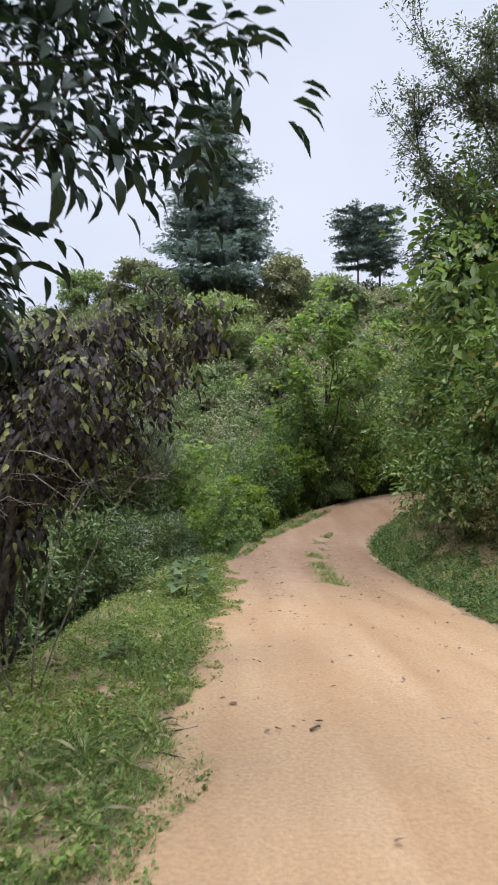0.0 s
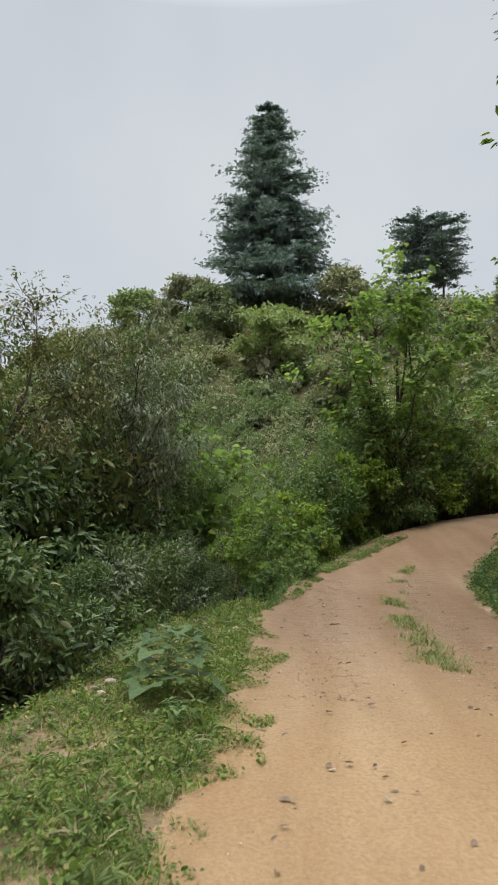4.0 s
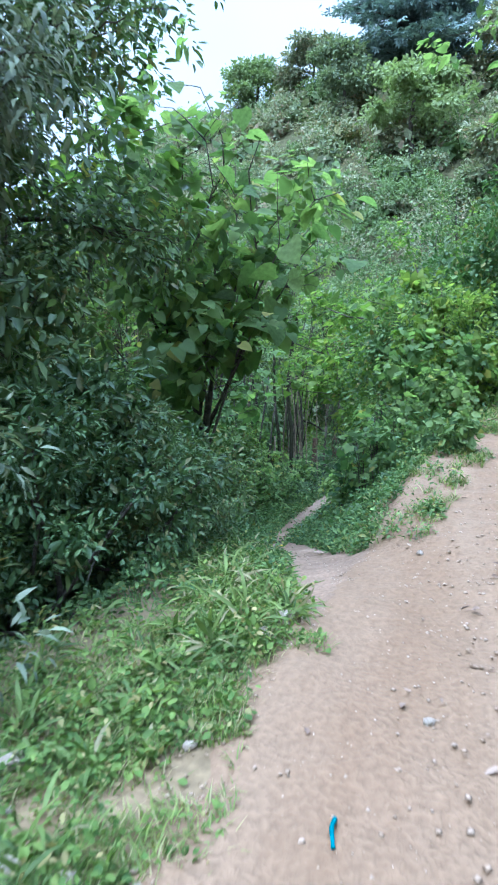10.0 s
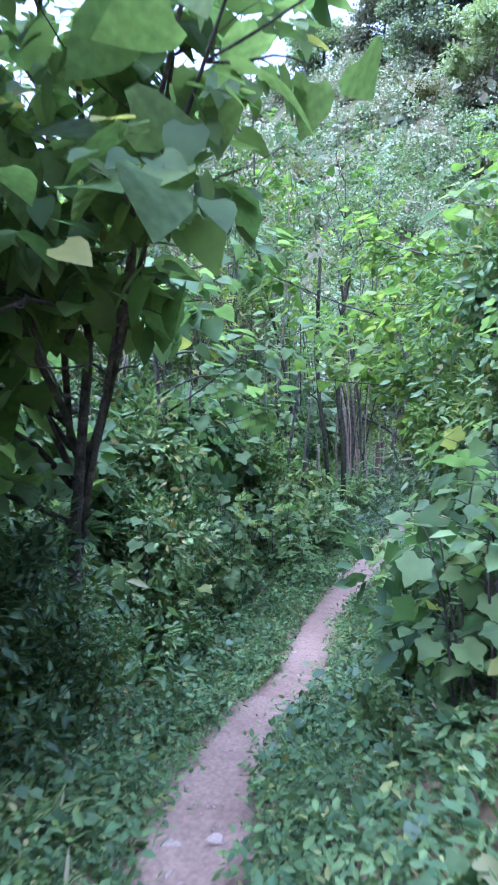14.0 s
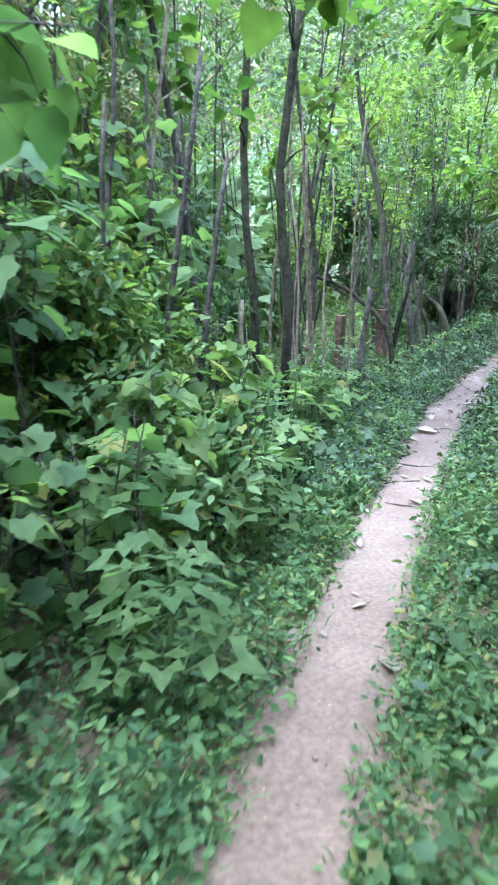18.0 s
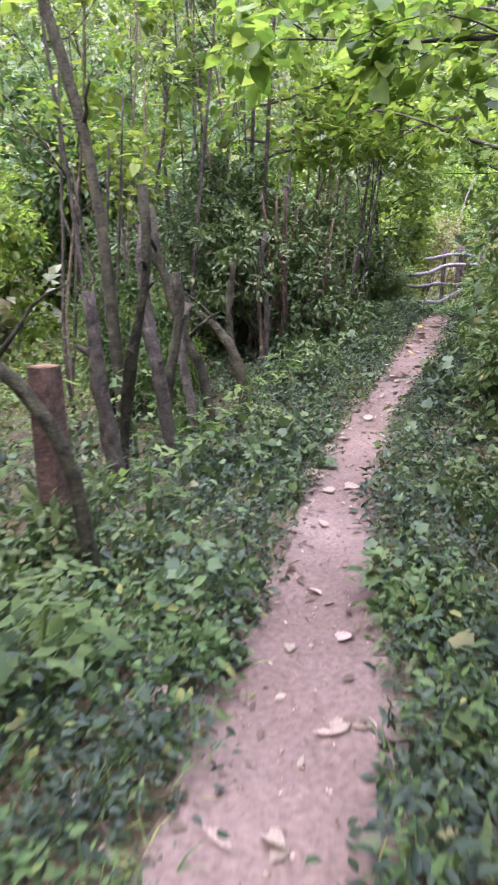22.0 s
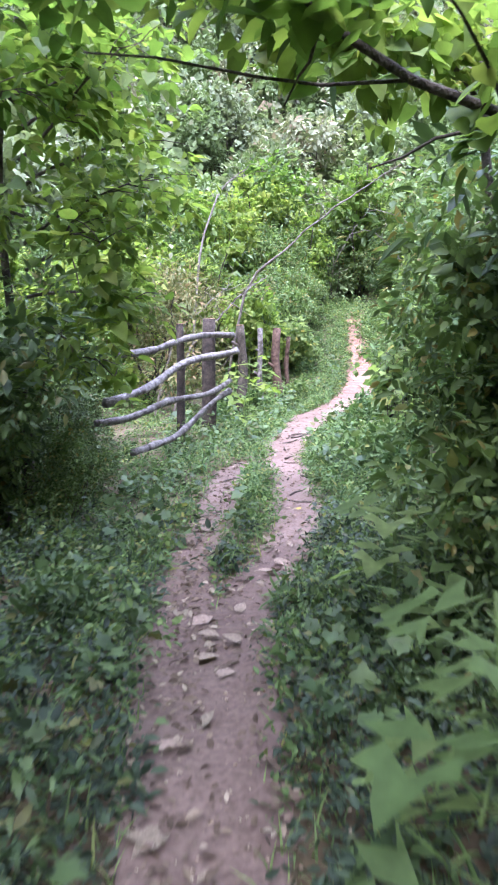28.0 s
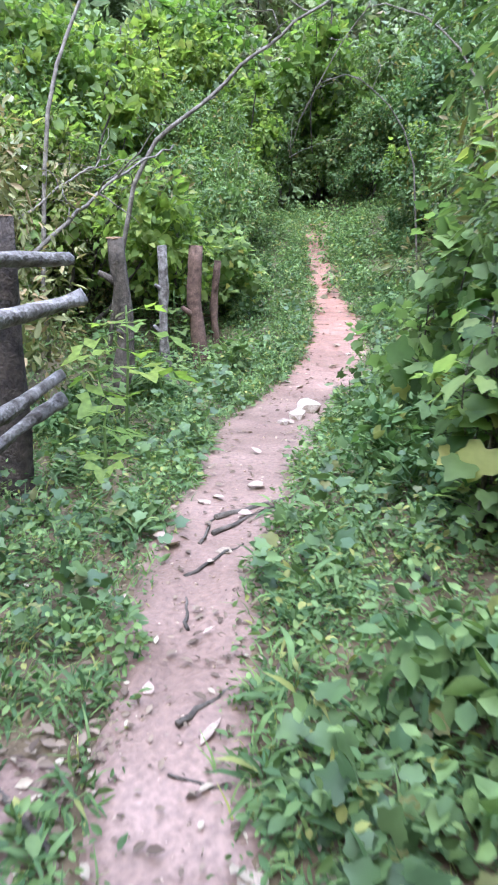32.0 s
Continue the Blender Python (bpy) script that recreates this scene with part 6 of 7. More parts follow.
# ---- the pole fence in the clearing ----
def pole_fence():
    e = thing("pole_fence", (3.5, 52.0, height1(3.5, 52.0)), "rustic fence of grey weathered poles on dark posts", "fence")
    o = np.array([3.5, 52.0, height1(3.5, 52.0)])
    for x, y, top, r, s in [(3.5, 52.0, 0.14, 0.1, 5), (2.84, 51.15, 0.1, 0.052, 6)]:
        rng = np.random.default_rng(s)
        z = height1(x, y)
        line = bent(np.array([x, y, z - 0.3]) - o, np.array([x + 0.03, y, top]) - o, rng, 9, 0, 0.008)
        pst = put("post", tube_mesh("post", line, r * np.linspace(1.1, 0.92, 9), M_POST, 11, s, 0.08), e, label="dark rough bark-covered post")
        put("cut_top", tube_mesh("cut_top", np.array([line[-1], line[-1] + (0, 0, 0.008)]), [r * 0.84, r * 0.8], M_CUT, 11, s), pst)
    for i, (a, b, r) in enumerate([((3.85, 52.2, -0.10), (1.75, 49.9, -0.17), 0.052), ((3.9, 52.2, -0.33), (1.45, 48.9, -0.53), 0.058), ((3.7, 51.9, -0.72), (1.4, 49.2, -0.76), 0.05), ((3.7, 51.95, -0.88), (1.8, 49.5, -1.14), 0.05)]):
        rng = np.random.default_rng(60 + i)
        d = np.array([0.075, -0.06, 0])
        line = bent(np.array(a) - o + d, np.array(b) - o + d, rng, 22, -0.02, 0.02)
        put("rail", tube_mesh("rail", line, r * 0.72 * (1 + 0.1 * rng.normal(size=22)), M_WOODGREY, 12, 60 + i, 0.09), e, label="pale weathered crooked rail")


pole_fence()
post("white_post", 5.42, 54.85, -0.12, 0.05, 81, "thin bleached grey post overgrown by weeds", M_WOODGREY, (0.02, 0.05))
post("cut_stump", 4.68, 53.95, -0.02, 0.08, 82, "short sawn tree stump with orange cut top", M_BARK, (0.02, 0), cut=M_CUT)
post("pink_post", 6.18, 55.65, -0.15, 0.085, 83, "reddish rotten post wrapped in dry vines", M_BARKRED, (-0.05, 0.05))
post("pink_post", 6.55, 56.1, -0.35, 0.05, 84, "thin reddish dead stem beside the path", M_BARKRED, (0.05, 0.05))


def bare_branch(x, y, pts, r, seed, label, group="dead branches in the clearing"):
    """A dead branch or vine with side twigs, from its foot on the ground through world places."""
    rng = np.random.default_rng(seed)
    at = np.array([x, y, height1(x, y)])
    e = thing("dead_branch", tuple(at), label, "branch", group)
    p = dense(np.array([np.append(np.array(q) - at, 0) for q in [(x, y, at[2] - 0.1)] + pts], float), 0.15)[:, :3]
    p = p + rng.normal(size=p.shape) * 0.012
    put("stem", tube_mesh("stem", p, r * np.linspace(1.1, 0.35, len(p)), M_BARKDRY, 7, seed, 0.08), e)
    for i in range(7):
        k = int(len(p) * (0.3 + 0.65 * rng.random()))
        q = p[k] + dirs(rng, 1)[0] * np.array([1, 1, 0.6]) * (0.3 + 0.6 * rng.random()) + (0, 0, 0.1)
        put("twig", tube_mesh("twig", bent(p[k], q, rng, 6, 0.05, 0.08), r * np.linspace(0.4, 0.1, 6), M_BARKDRY, 5, seed + i), e)


bare_branch(3.2, 53.0, [(3.6, 53.4, -0.5), (4.3, 53.9, 0.1), (5.0, 54.5, 0.55), (5.7, 55.2, 0.85)], 0.022, 301, "dry grey branch slanting up behind the fence")
bare_branch(3.0, 53.4, [(3.5, 53.9, -0.3), (4.4, 54.6, 0.4), (5.1, 55.4, 0.75)], 0.016, 302, "dry grey branch slanting up behind the fence")
bare_branch(5.0, 55.7, [(5.4, 55.6, 0.5), (6.3, 55.5, 1.45), (7.4, 55.4, 2.3), (8.7, 55.3, 3.1)], 0.026, 303, "bare grey pole leaning across above the trail")
bare_branch(8.2, 53.0, [(8.1, 53.1, 0.6), (7.7, 53.3, 1.6), (7.0, 53.7, 1.9), (6.5, 54.0, 1.0)], 0.010, 304, "thin bare vine hanging over the trail bank")
bare_branch(9.3, 55.6, [(9.1, 55.6, 0.8), (8.6, 55.9, 1.7), (8.0, 56.2, 1.75), (7.7, 56.4, 0.9)], 0.011, 305, "thin bare vine hanging over the trail bank")
bare_branch(4.4, 55.8, [(4.5, 55.9, 0.6), (4.8, 56.2, 1.7), (5.3, 56.6, 2.6), (6.0, 57.0, 3.1)], 0.024, 306, "slender bare sapling stem above the weeds")


rng_v = np.random.default_rng(77)
for i in range(9):
    x, y = float(rng_v.uniform(-2.5, -1.5)), float(rng_v.uniform(5.2, 6.6))
    a = rng_v.normal(size=2)
    z = height1(x, y)
    bare_branch(x, y, [(x + 0.15 * a[0], y + 0.1 * a[1], z + 0.9), (x + 0.35 + 0.2 * a[0], y + 0.2 * a[1], z + 1.6 + 0.4 * float(rng_v.random())), (x + 0.9 + 0.2 * a[0], y - 0.2, z + 1.4 + 0.5 * float(rng_v.random()))], 0.007, 320 + 10 * i, "thin dry brown vine hanging in the half-dead shrub", "dry vines by the road")


# ---- plants with large leaves ----
def lobed_big():
    half = [(0.05, 0), (0.2, -0.02), (0.44, 0.0), (0.3, 0.17), (0.54, 0.33), (0.3, 0.42), (0.40, 0.66), (0.2, 0.68), (0.13, 0.84)]
    ring = [(-x, y) for x, y in half] + [(0, 1.0)] + half[::-1]
    v = [(x, y, 0.14 * abs(x) + 0.12 * y - 0.3 * max(0, y) ** 2) for x, y in ring]
    spine = [(0, 0.02, 0), (0, 0.3, 0.01), (0, 0.62, -0.06)]
    v += spine
    f = []
    for i in range(18):
        c = 19 if ring[i][1] < 0.17 and ring[i + 1][1] < 0.17 else (20 if max(ring[i][1], ring[i + 1][1]) < 0.6 else 21)
        f.append((c, i + 1, i))
    return np.array(v), f


def leafy_plant(name, x, y, n, leaf_size, stem_h, seed, material, label):
    rng = np.random.default_rng(seed)
    z = height1(x, y)
    e = thing(name, (x, y, z), label, "plant")
    put("stem", tube_mesh("stem", bent((0, 0, -0.05), (0.03, 0.02, stem_h), rng, 6, 0, 0.03), 0.012 * np.linspace(1.3, 0.6, 6), M_LEAF, 6, seed), e)
    me = strew_mesh("leaf", lobed_big(), np.zeros((1, 3)), np.array([[0, 1.0, 0]]), np.array([[0, 0, 1.0]]), [1.0], material)
    me.polygons.foreach_set("use_smooth", np.ones(len(me.polygons), bool))
    for i in range(n):
        h = stem_h * (0.3 + 0.7 * i / n)
        a = i * 2.4 + rng.normal() * 0.25
        s = leaf_size * (0.65 + 0.5 * rng.random()) * (1.1 - 0.35 * i / n)
        p = np.array([0.02, 0.01, h])
        q = p + np.array([-math.sin(a), math.cos(a), 0.35]) * s * 0.35
        put("leaf_stalk", tube_mesh("leaf_stalk", np.array([p, (p + q) / 2 + (0, 0, 0.01), q]), [0.006, 0.005, 0.004], M_LEAF, 5), e)
        put("leaf", me, e, Matrix.LocRotScale(q, Euler((radians(-8 + 16 * rng.random() - 10 * (1 - i / n)), radians(rng.normal() * 12), a)), (s, s, s)))
    return e


M_SOLANUM = leaf_material("leaf_felted", (0.053, 0.092, 0.036), (0.101, 0.152, 0.064), gloss=0.65, through_light=0.25, scale=20)
leafy_plant("thistle_plant", -0.93, 11.85, 26, 0.4, 0.66, 5, M_SOLANUM, "grey-green plant with large jagged lobed leaves")
leafy_plant("weed", -0.72, 11.1, 12, 0.18, 0.22, 6, M_HERB, "low green weed with toothed leaves")
leafy_plant("broadleaf_weed", 4.45, 52.9, 11, 0.42, 1.05, 7, M_BRIGHT, "tall weed with pale star-shaped leaves by the fence")
leafy_plant("broadleaf_weed", 4.05, 52.0, 7, 0.28, 0.5, 8, M_BRIGHT, "bright weed with star-shaped leaves by the fence post")
leafy_plant("weed", -1.7, 13.6, 12, 0.22, 0.3, 9, M_HERB, "low green weed with toothed leaves on the verge")
leafy_plant("weed", -1.2, 7.2, 12, 0.2, 0.25, 10, M_HERB, "low green weed with toothed leaves on the verge")
for i, (x, y, n, s, h) in enumerate([(-3.35, 28.6, 12, 0.3, 0.9), (-3.05, 29.5, 16, 0.26, 0.8), (-3.0, 28.0, 16, 0.24, 0.7), (5.05, 53.9, 13, 0.2, 0.55), (5.75, 54.75, 12, 0.18, 0.5), (4.85, 54.6, 14, 0.24, 0.9), (5.9, 55.9, 14, 0.24, 0.9), (4.4, 53.7, 13, 0.22, 0.7), (-3.2, 30.3, 12, 0.3, 0.95), (-3.25, 31.4, 11, 0.3, 0.85), (-3.2, 32.3, 12, 0.26, 0.8), (-3.35, 33.0, 12, 0.28, 1.0), (-3.0, 33.8, 11, 0.24, 0.6), (-2.75, 35.0, 11, 0.2, 0.5), (-2.65, 36.7, 11, 0.2, 0.45), (-2.4, 37.7, 11, 0.2, 0.5), (-2.05, 38.9, 11, 0.19, 0.45), (-1.75, 39.9, 11, 0.2, 0.5), (-3.3, 36.9, 12, 0.22, 0.9), (-2.9, 38.0, 12, 0.2, 0.8), (-3.45, 34.6, 12, 0.26, 0.9), (-1.45, 30.6, 9, 0.24, 0.5), (-1.3, 31.4, 9, 0.26, 0.45), (-1.35, 28.9, 10, 0.24, 0.6), (0.95, 42.6, 11, 0.27, 0.75), (1.35, 43.4, 10, 0.3, 0.9), (2.1, 44.9, 11, 0.3, 0.8), (5.9, 51.0, 11, 0.3, 0.7), (5.6, 50.2, 10, 0.26, 0.55), (6.7, 51.6, 11, 0.32, 0.9), (4.9, 48.6, 10, 0.24, 0.5), (-0.9, 24.0, 9, 0.24, 0.6), (-1.2, 26.4, 9, 0.24, 0.6)]):
    leafy_plant("broadleaf_weed", x, y, n, s, h, 200 + i, M_BIGLEAF, "broad-leaved weed with large lobed leaves beside the trail")


def mallow_meshes(seed, tall, wide, n, size):
    """A stand of upright stems with large soft lobed leaves held level, tier over tier."""
    rng = np.random.default_rng(seed)
    stems, at, out = [], [], []
    for i in range(6):
        a = rng.random() * 6.28
        top = np.array([math.cos(a) * wide * rng.random(), math.sin(a) * wide * rng.random(), tall * (0.7 + 0.35 * rng.random())])
        line = bent((top[0] * 0.3, top[1] * 0.3, -0.15), top, rng, 9, 0, 0.03)
        stems.append(tube_arrays(line, 0.011 * np.linspace(1.2, 0.4, 9), 5, rng, 0.05))
        for j in range(n // 6):
            u = 0.22 + 0.78 * rng.random() ** 0.8
            p = np.array([np.interp(u * 8, np.arange(9), line[:, q]) for q in range(3)])
            b = rng.random() * 6.28
            o = np.array([math.cos(b), math.sin(b), 0.25 + 0.3 * rng.random()])
            tip = p + o * size * (0.5 + 0.7 * rng.random())
            stems.append(tube_arrays(np.array([p, (p + tip) / 2 + (0, 0, 0.015), tip]), np.array([0.004, 0.003, 0.002]), 4))
            at.append(tip)
            out.append(o)
    at, out = np.array(at), np.array(out)
    axis = out * np.array([1, 1, 0]) + 0.3 * rng.normal(size=at.shape) + np.array([0, 0, -0.35])
    up = np.array([0, 0, 1.0]) + 0.3 * rng.normal(size=at.shape)
    leaves = strew_mesh("foliage", blade_lobed(1.05, 0.25), at, axis, up, size * (0.45 + 0.75 * rng.random(len(at))), M_BIGLEAF)
    leaves.polygons.foreach_set("use_smooth", np.ones(len(leaves.polygons), bool))
    return leaves, mesh_from("stems", *joined(stems), M_BARK, True)


LIB["mallow"] = [mallow_meshes(901 + i, (1.5, 1.9, 1.2, 1.7)[i], 0.42, (96, 120, 78, 108)[i], (0.17, 0.19, 0.155, 0.2)[i]) for i in range(4)]
LIB["tall_mallow"] = [mallow_meshes(911 + i, 2.9, 0.6, 168, 0.2) for i in range(2)]
WORDS["mallow"] = ("leafy stand of soft lobed leaves on upright stems", "plant")
WORDS["tall_mallow"] = ("tall stand of large lobed leaves shading the trail", "plant")
rng_m = np.random.default_rng(2718)
for kind, y0, y1, n, o0, o1, s0, s1 in [("mallow", 24.3, 28.5, 12, 1.1, 1.6, 0.6, 0.9), ("mallow", 28.0, 32.5, 12, 0.95, 1.7, 0.5, 0.8), ("tall_mallow", 25.0, 31.0, 11, 1.6, 2.6, 0.75, 1.0), ("mallow", 24.0, 32.0, 15, -0.95, -1.6, 0.4, 0.75),
                                        ("mallow", 32.0, 46.5, 26, -0.95, -1.8, 0.4, 0.75), ("mallow", 31.0, 34.0, 5, 0.95, 1.6, 0.4, 0.6), ("mallow", 24.6, 27.6, 8, 0.85, 1.15, 0.36, 0.55), ("mallow", 47.5, 56, 14, -1.0, -2.2, 0.5, 0.8), ("mallow", 21.8, 25.0, 7, -0.9, -1.8, 0.4, 0.7)]:
    xs, ys = beside(TRAIL_D, y0, y1, n, o0, o1, rng_m)
    for x, y in zip(xs, ys):
        if near_line(ROAD_D, [x], [y])[0][0] > ROAD_HALF + 0.4:
            plant(kind, float(x), float(y), float(s0 + (s1 - s0) * rng_m.random()), free=True)


# ---- stones, sticks, fallen leaves ----
def stone_mesh(seed):
    rng = np.random.default_rng(seed)
    bm = bmesh.new()
    bmesh.ops.create_icosphere(bm, subdivisions=1, radius=0.5)
    for v in bm.verts:
        v.co *= 0.75 + 0.5 * rng.random()
        v.co.z *= 0.62
    me = bpy.data.meshes.new("stone")
    bm.to_mesh(me)
    bm.free()
    me.materials.append(M_STONE)
    return me


STONES = [stone_mesh(i) for i in range(6)]


def stone(x, y, size, i, label="pale stone lying on the earth"):
    z = height1(x, y)
    ob = put("stone", STONES[i % 6], None, Matrix.LocRotScale((x, y, z + 0.012 + size * 0.12), Euler((0, 0, i * 1.3)), (size, size * 0.8, size)))
    return tagged(ob, label, "stone", "stones on the way")


for i, (x, y, s) in enumerate([(-0.12, 12.0, 0.06), (-0.24, 13.33, 0.05), (-1.63, 12.26, 0.12), (0.2, 17.15, 0.06), (0.27, 15.38, 0.07), (-0.7, 15.68, 0.15), (-1.24, 16.45, 0.13), (-1.35, 16.2, 0.12), (-1.7, 15.4, 0.16), (-1.0, 14.9, 0.12), (-1.3, 14.6, 0.14), (-0.85, 14.4, 0.10), (-0.5, 18.0, 0.13), (-0.55, 17.75, 0.10), (-0.42, 18.25, 0.07), (-1.5, 11.9, 0.09), (-1.67, 12.68, 0.16), (-1.75, 12.5, 0.12), (-1.5, 9.2, 0.1), (2.5, 14.6, 0.07), (0.6, 18.3, 0.08), (0.1, 19.2, 0.07), (0.9, 20.2, 0.09), (0.6, 23.7, 0.1)]):
    stone(x, y, s, i)
rng_p = np.random.default_rng(5)
for i in range(34):
    y = float(rng_p.uniform(12.6, 16.8))
    stone(float(np.interp(y, ROAD[:, 1], ROAD[:, 0])) - ROAD_HALF - float(abs(rng_p.normal()) * 0.55 + 0.05), y, float(rng_p.uniform(0.04, 0.13)), i, "pale stone among the weeds of the verge")
for i, (x, y, s) in enumerate([(6.05, 53.1, 0.22), (6.3, 53.35, 0.28), (6.75, 53.2, 0.26), (6.95, 53.5, 0.2), (6.5, 53.0, 0.16), (5.8, 52.9, 0.14), (7.9, 55.1, 0.09)]):
    stone(x, y, s, i + 3, "rough stone half sunk in the eroded trail")


def pebbles(name, seed, n, where, s0, s1, label):
    rng = np.random.default_rng(seed)
    x, y = where(rng, n)
    z = height(x, y) + 0.014
    v0 = np.array([(0.5, 0, 0), (0, 0.5, 0), (-0.5, 0, 0), (0, -0.5, 0), (0.1, 0.05, 0.32), (0, 0, -0.3)])
    f0 = [(0, 1, 4), (1, 2, 4), (2, 3, 4), (3, 0, 4), (1, 0, 5), (2, 1, 5), (3, 2, 5), (0, 3, 5)]
    at = np.stack([x, y, z], 1)
    a = rng.random(len(x)) * 6.28
    v, f, s = strew((v0, f0), at, np.stack([np.cos(a), np.sin(a), 0.1 * rng.normal(size=len(x))], 1), np.array([0, 0, 1.0]) + 0.2 * rng.normal(size=(len(x), 3)), s0 + (s1 - s0) * rng.random(len(x)) ** 3)
    tagged(put(name, mesh_from(name, v, f, s, M_PEBBLE)), label, "gravel", kind="stuff")


def on_road(y0, y1):
    def where(rng, n):
        y = rng.uniform(y0, y1, n)
        x = np.interp(y, ROAD[:, 1], ROAD[:, 0]) + rng.uniform(-1.6, 1.6, n) * rng.random(n) ** 0.4
        return x, y
    return where


pebbles("road_gravel", 3, 800, on_road(3, 13), 0.004, 0.012, "loose gravel on the dirt road")
def on_edge(rng, n):
    y = rng.uniform(2, 20, n)
    return np.interp(y, ROAD[:, 1], ROAD[:, 0]) - ROAD_HALF + rng.normal(size=n) * 0.16, y


pebbles("road_gravel", 8, 9000, on_edge, 0.004, 0.022, "gritty fringe of small stones along the road edge")
pebbles("road_gravel", 4, 12000, on_road(12.0, 22), 0.004, 0.032, "coarse loose gravel and stones on the dirt road")


def on_trail(y0, y1, wide=1.2):
    def where(rng, n):
        ok = np.where((TRAIL_D[:, 1] >= y0) & (TRAIL_D[:, 1] <= y1))[0]
        k = rng.choice(ok, n)
        off = rng.normal(size=n) * 0.55 * TRAIL_D[k, 3] * wide
        return TRAIL_D[k, 0] - off * 0.0 + off, TRAIL_D[k, 1] + rng.uniform(-0.1, 0.1, n)
    return where


pebbles("trail_crumbs", 5, 2200, on_trail(18, 58, 1.4), 0.006, 0.028, "crumbs of earth and grit on the trail")


M_YELLOWLEAF = leaf_material("fallen_yellow_leaf", (0.42, 0.30, 0.07), (0.55, 0.42, 0.12), gloss=0.7, through_light=0.1)
DEAD = [strew_mesh("fallen_leaf", b, np.zeros((1, 3)), np.array([[0, 1.0, 0]]), np.array([[0, 0, 1.0]]), [1.0], m) for b, m in [(blade_oval(0.6, 0.16, -0.1), M_LITTER), (blade_heart(0.8, 0.2, -0.12), M_LITTER), (blade_long(0.35, 0.1, -0.15), M_LITTER), (blade_heart(0.75, 0.15, 0.05), M_YELLOWLEAF)]]


def fallen(x, y, s, k, rng, label="dry curled brown leaf on the trail"):
    ob = put("fallen_leaf", DEAD[k], None, Matrix.LocRotScale((x, y, height1(x, y) + 0.022), Euler((rng.normal() * 0.15, rng.normal() * 0.15, rng.random() * 6.28)), (s, s, s)))
    tagged(ob, label, "leaf", "fallen leaves")


rng_f = np.random.default_rng(46)
for y0, y1, n in [(30, 36, 34), (36, 47, 120), (47, 56, 34), (20, 30, 14)]:
    xs, ys = on_trail(y0, y1, 1.7)(rng_f, n)
    for x, y in zip(xs, ys):
        fallen(float(x), float(y), float(rng_f.uniform(0.05, 0.13)), int(rng_f.integers(3)), rng_f)
for x, y, s in [(-0.15, 41.27, 0.08), (0.29, 42.66, 0.09), (-0.03, 41.58, 0.06), (2.9, 47.6, 0.07), (0.05, 40.9, 0.07)]:
    fallen(x, y, s, 3, rng_f, "yellow fallen leaf on the trail")
for x, y, s in [(-2.33, 35.0, 0.2), (-0.85, 37.83, 0.2), (-2.4, 32.9, 0.18), (-2.3, 33.3, 0.22)]:
    fallen(x, y, s, 1, rng_f, "large pale dry leaf at the trail edge")


def litter():
    rng = np.random.default_rng(48)
    x, y = on_trail(33, 58, 2.5)(rng, 12000)
    k = rng.integers(len(SPUR_D), size=2600)
    x = np.concatenate([x, SPUR_D[k, 0] + rng.normal(size=2600) * 0.17])
    y = np.concatenate([y, SPUR_D[k, 1] + rng.uniform(-0.1, 0.1, 2600)])
    d, _, _, k = near_line(TRAIL_D, x, y)
    keep = rng.random(len(x)) < np.clip(d / (TRAIL_D[k, 3] + 0.05), 0.12, 1)
    x, y = x[keep], y[keep]
    n = len(x)
    at = np.stack([x, y, height(x, y) + 0.02 + 0.012 * rng.random(n)], 1)
    a = rng.random(n) * 6.28
    axis = np.stack([np.cos(a), np.sin(a), 0.2 * rng.normal(size=n)], 1)
    up = np.array([0, 0, 1.0]) + 0.3 * rng.normal(size=(n, 3))
    me = strew_mesh("leaf_litter", blade_oval(0.5, 0.15, -0.1), at, axis, up, 0.012 + 0.05 * rng.random(n) ** 2.5, M_BROWNLITTER)
    tagged(put("leaf_litter", me), "crumbled brown leaf litter along the trail", "litter", kind="stuff")


def road_litter():
    rng = np.random.default_rng(49)
    n = 2000
    y = rng.uniform(2, 22, n)
    x = np.interp(y, ROAD[:, 1], ROAD[:, 0]) + rng.uniform(-1.65, 1.65, n)
    ok = wob(x, y, 0.35, 5.0) + 0.35 * rng.random(n) > 0.42
    x, y = x[ok], y[ok]
    n = len(x)
    at = np.stack([x, y, height(x, y) + 0.022 + 0.01 * rng.random(n)], 1)
    a = rng.random(n) * 6.28
    axis = np.stack([np.cos(a), np.sin(a), 0.25 * rng.normal(size=n)], 1)
    up = np.array([0, 0, 1.0]) + 0.3 * rng.normal(size=(n, 3))
    me = strew_mesh("road_litter", blade_oval(0.45, 0.15, -0.1), at, axis, up, 0.02 + 0.06 * rng.random(n) ** 2, M_BROWNLITTER)
    tagged(put("road_litter", me), "scattered dry brown leaves and crumbs on the road", "litter", kind="stuff")


M_BROWNLITTER = leaf_material("crumbled_litter", (0.07, 0.045, 0.03), (0.22, 0.16, 0.11), (0.35, 0.28, 0.2), gloss=0.8, through_light=0.05, odd_share=0.12)
litter()
road_litter()


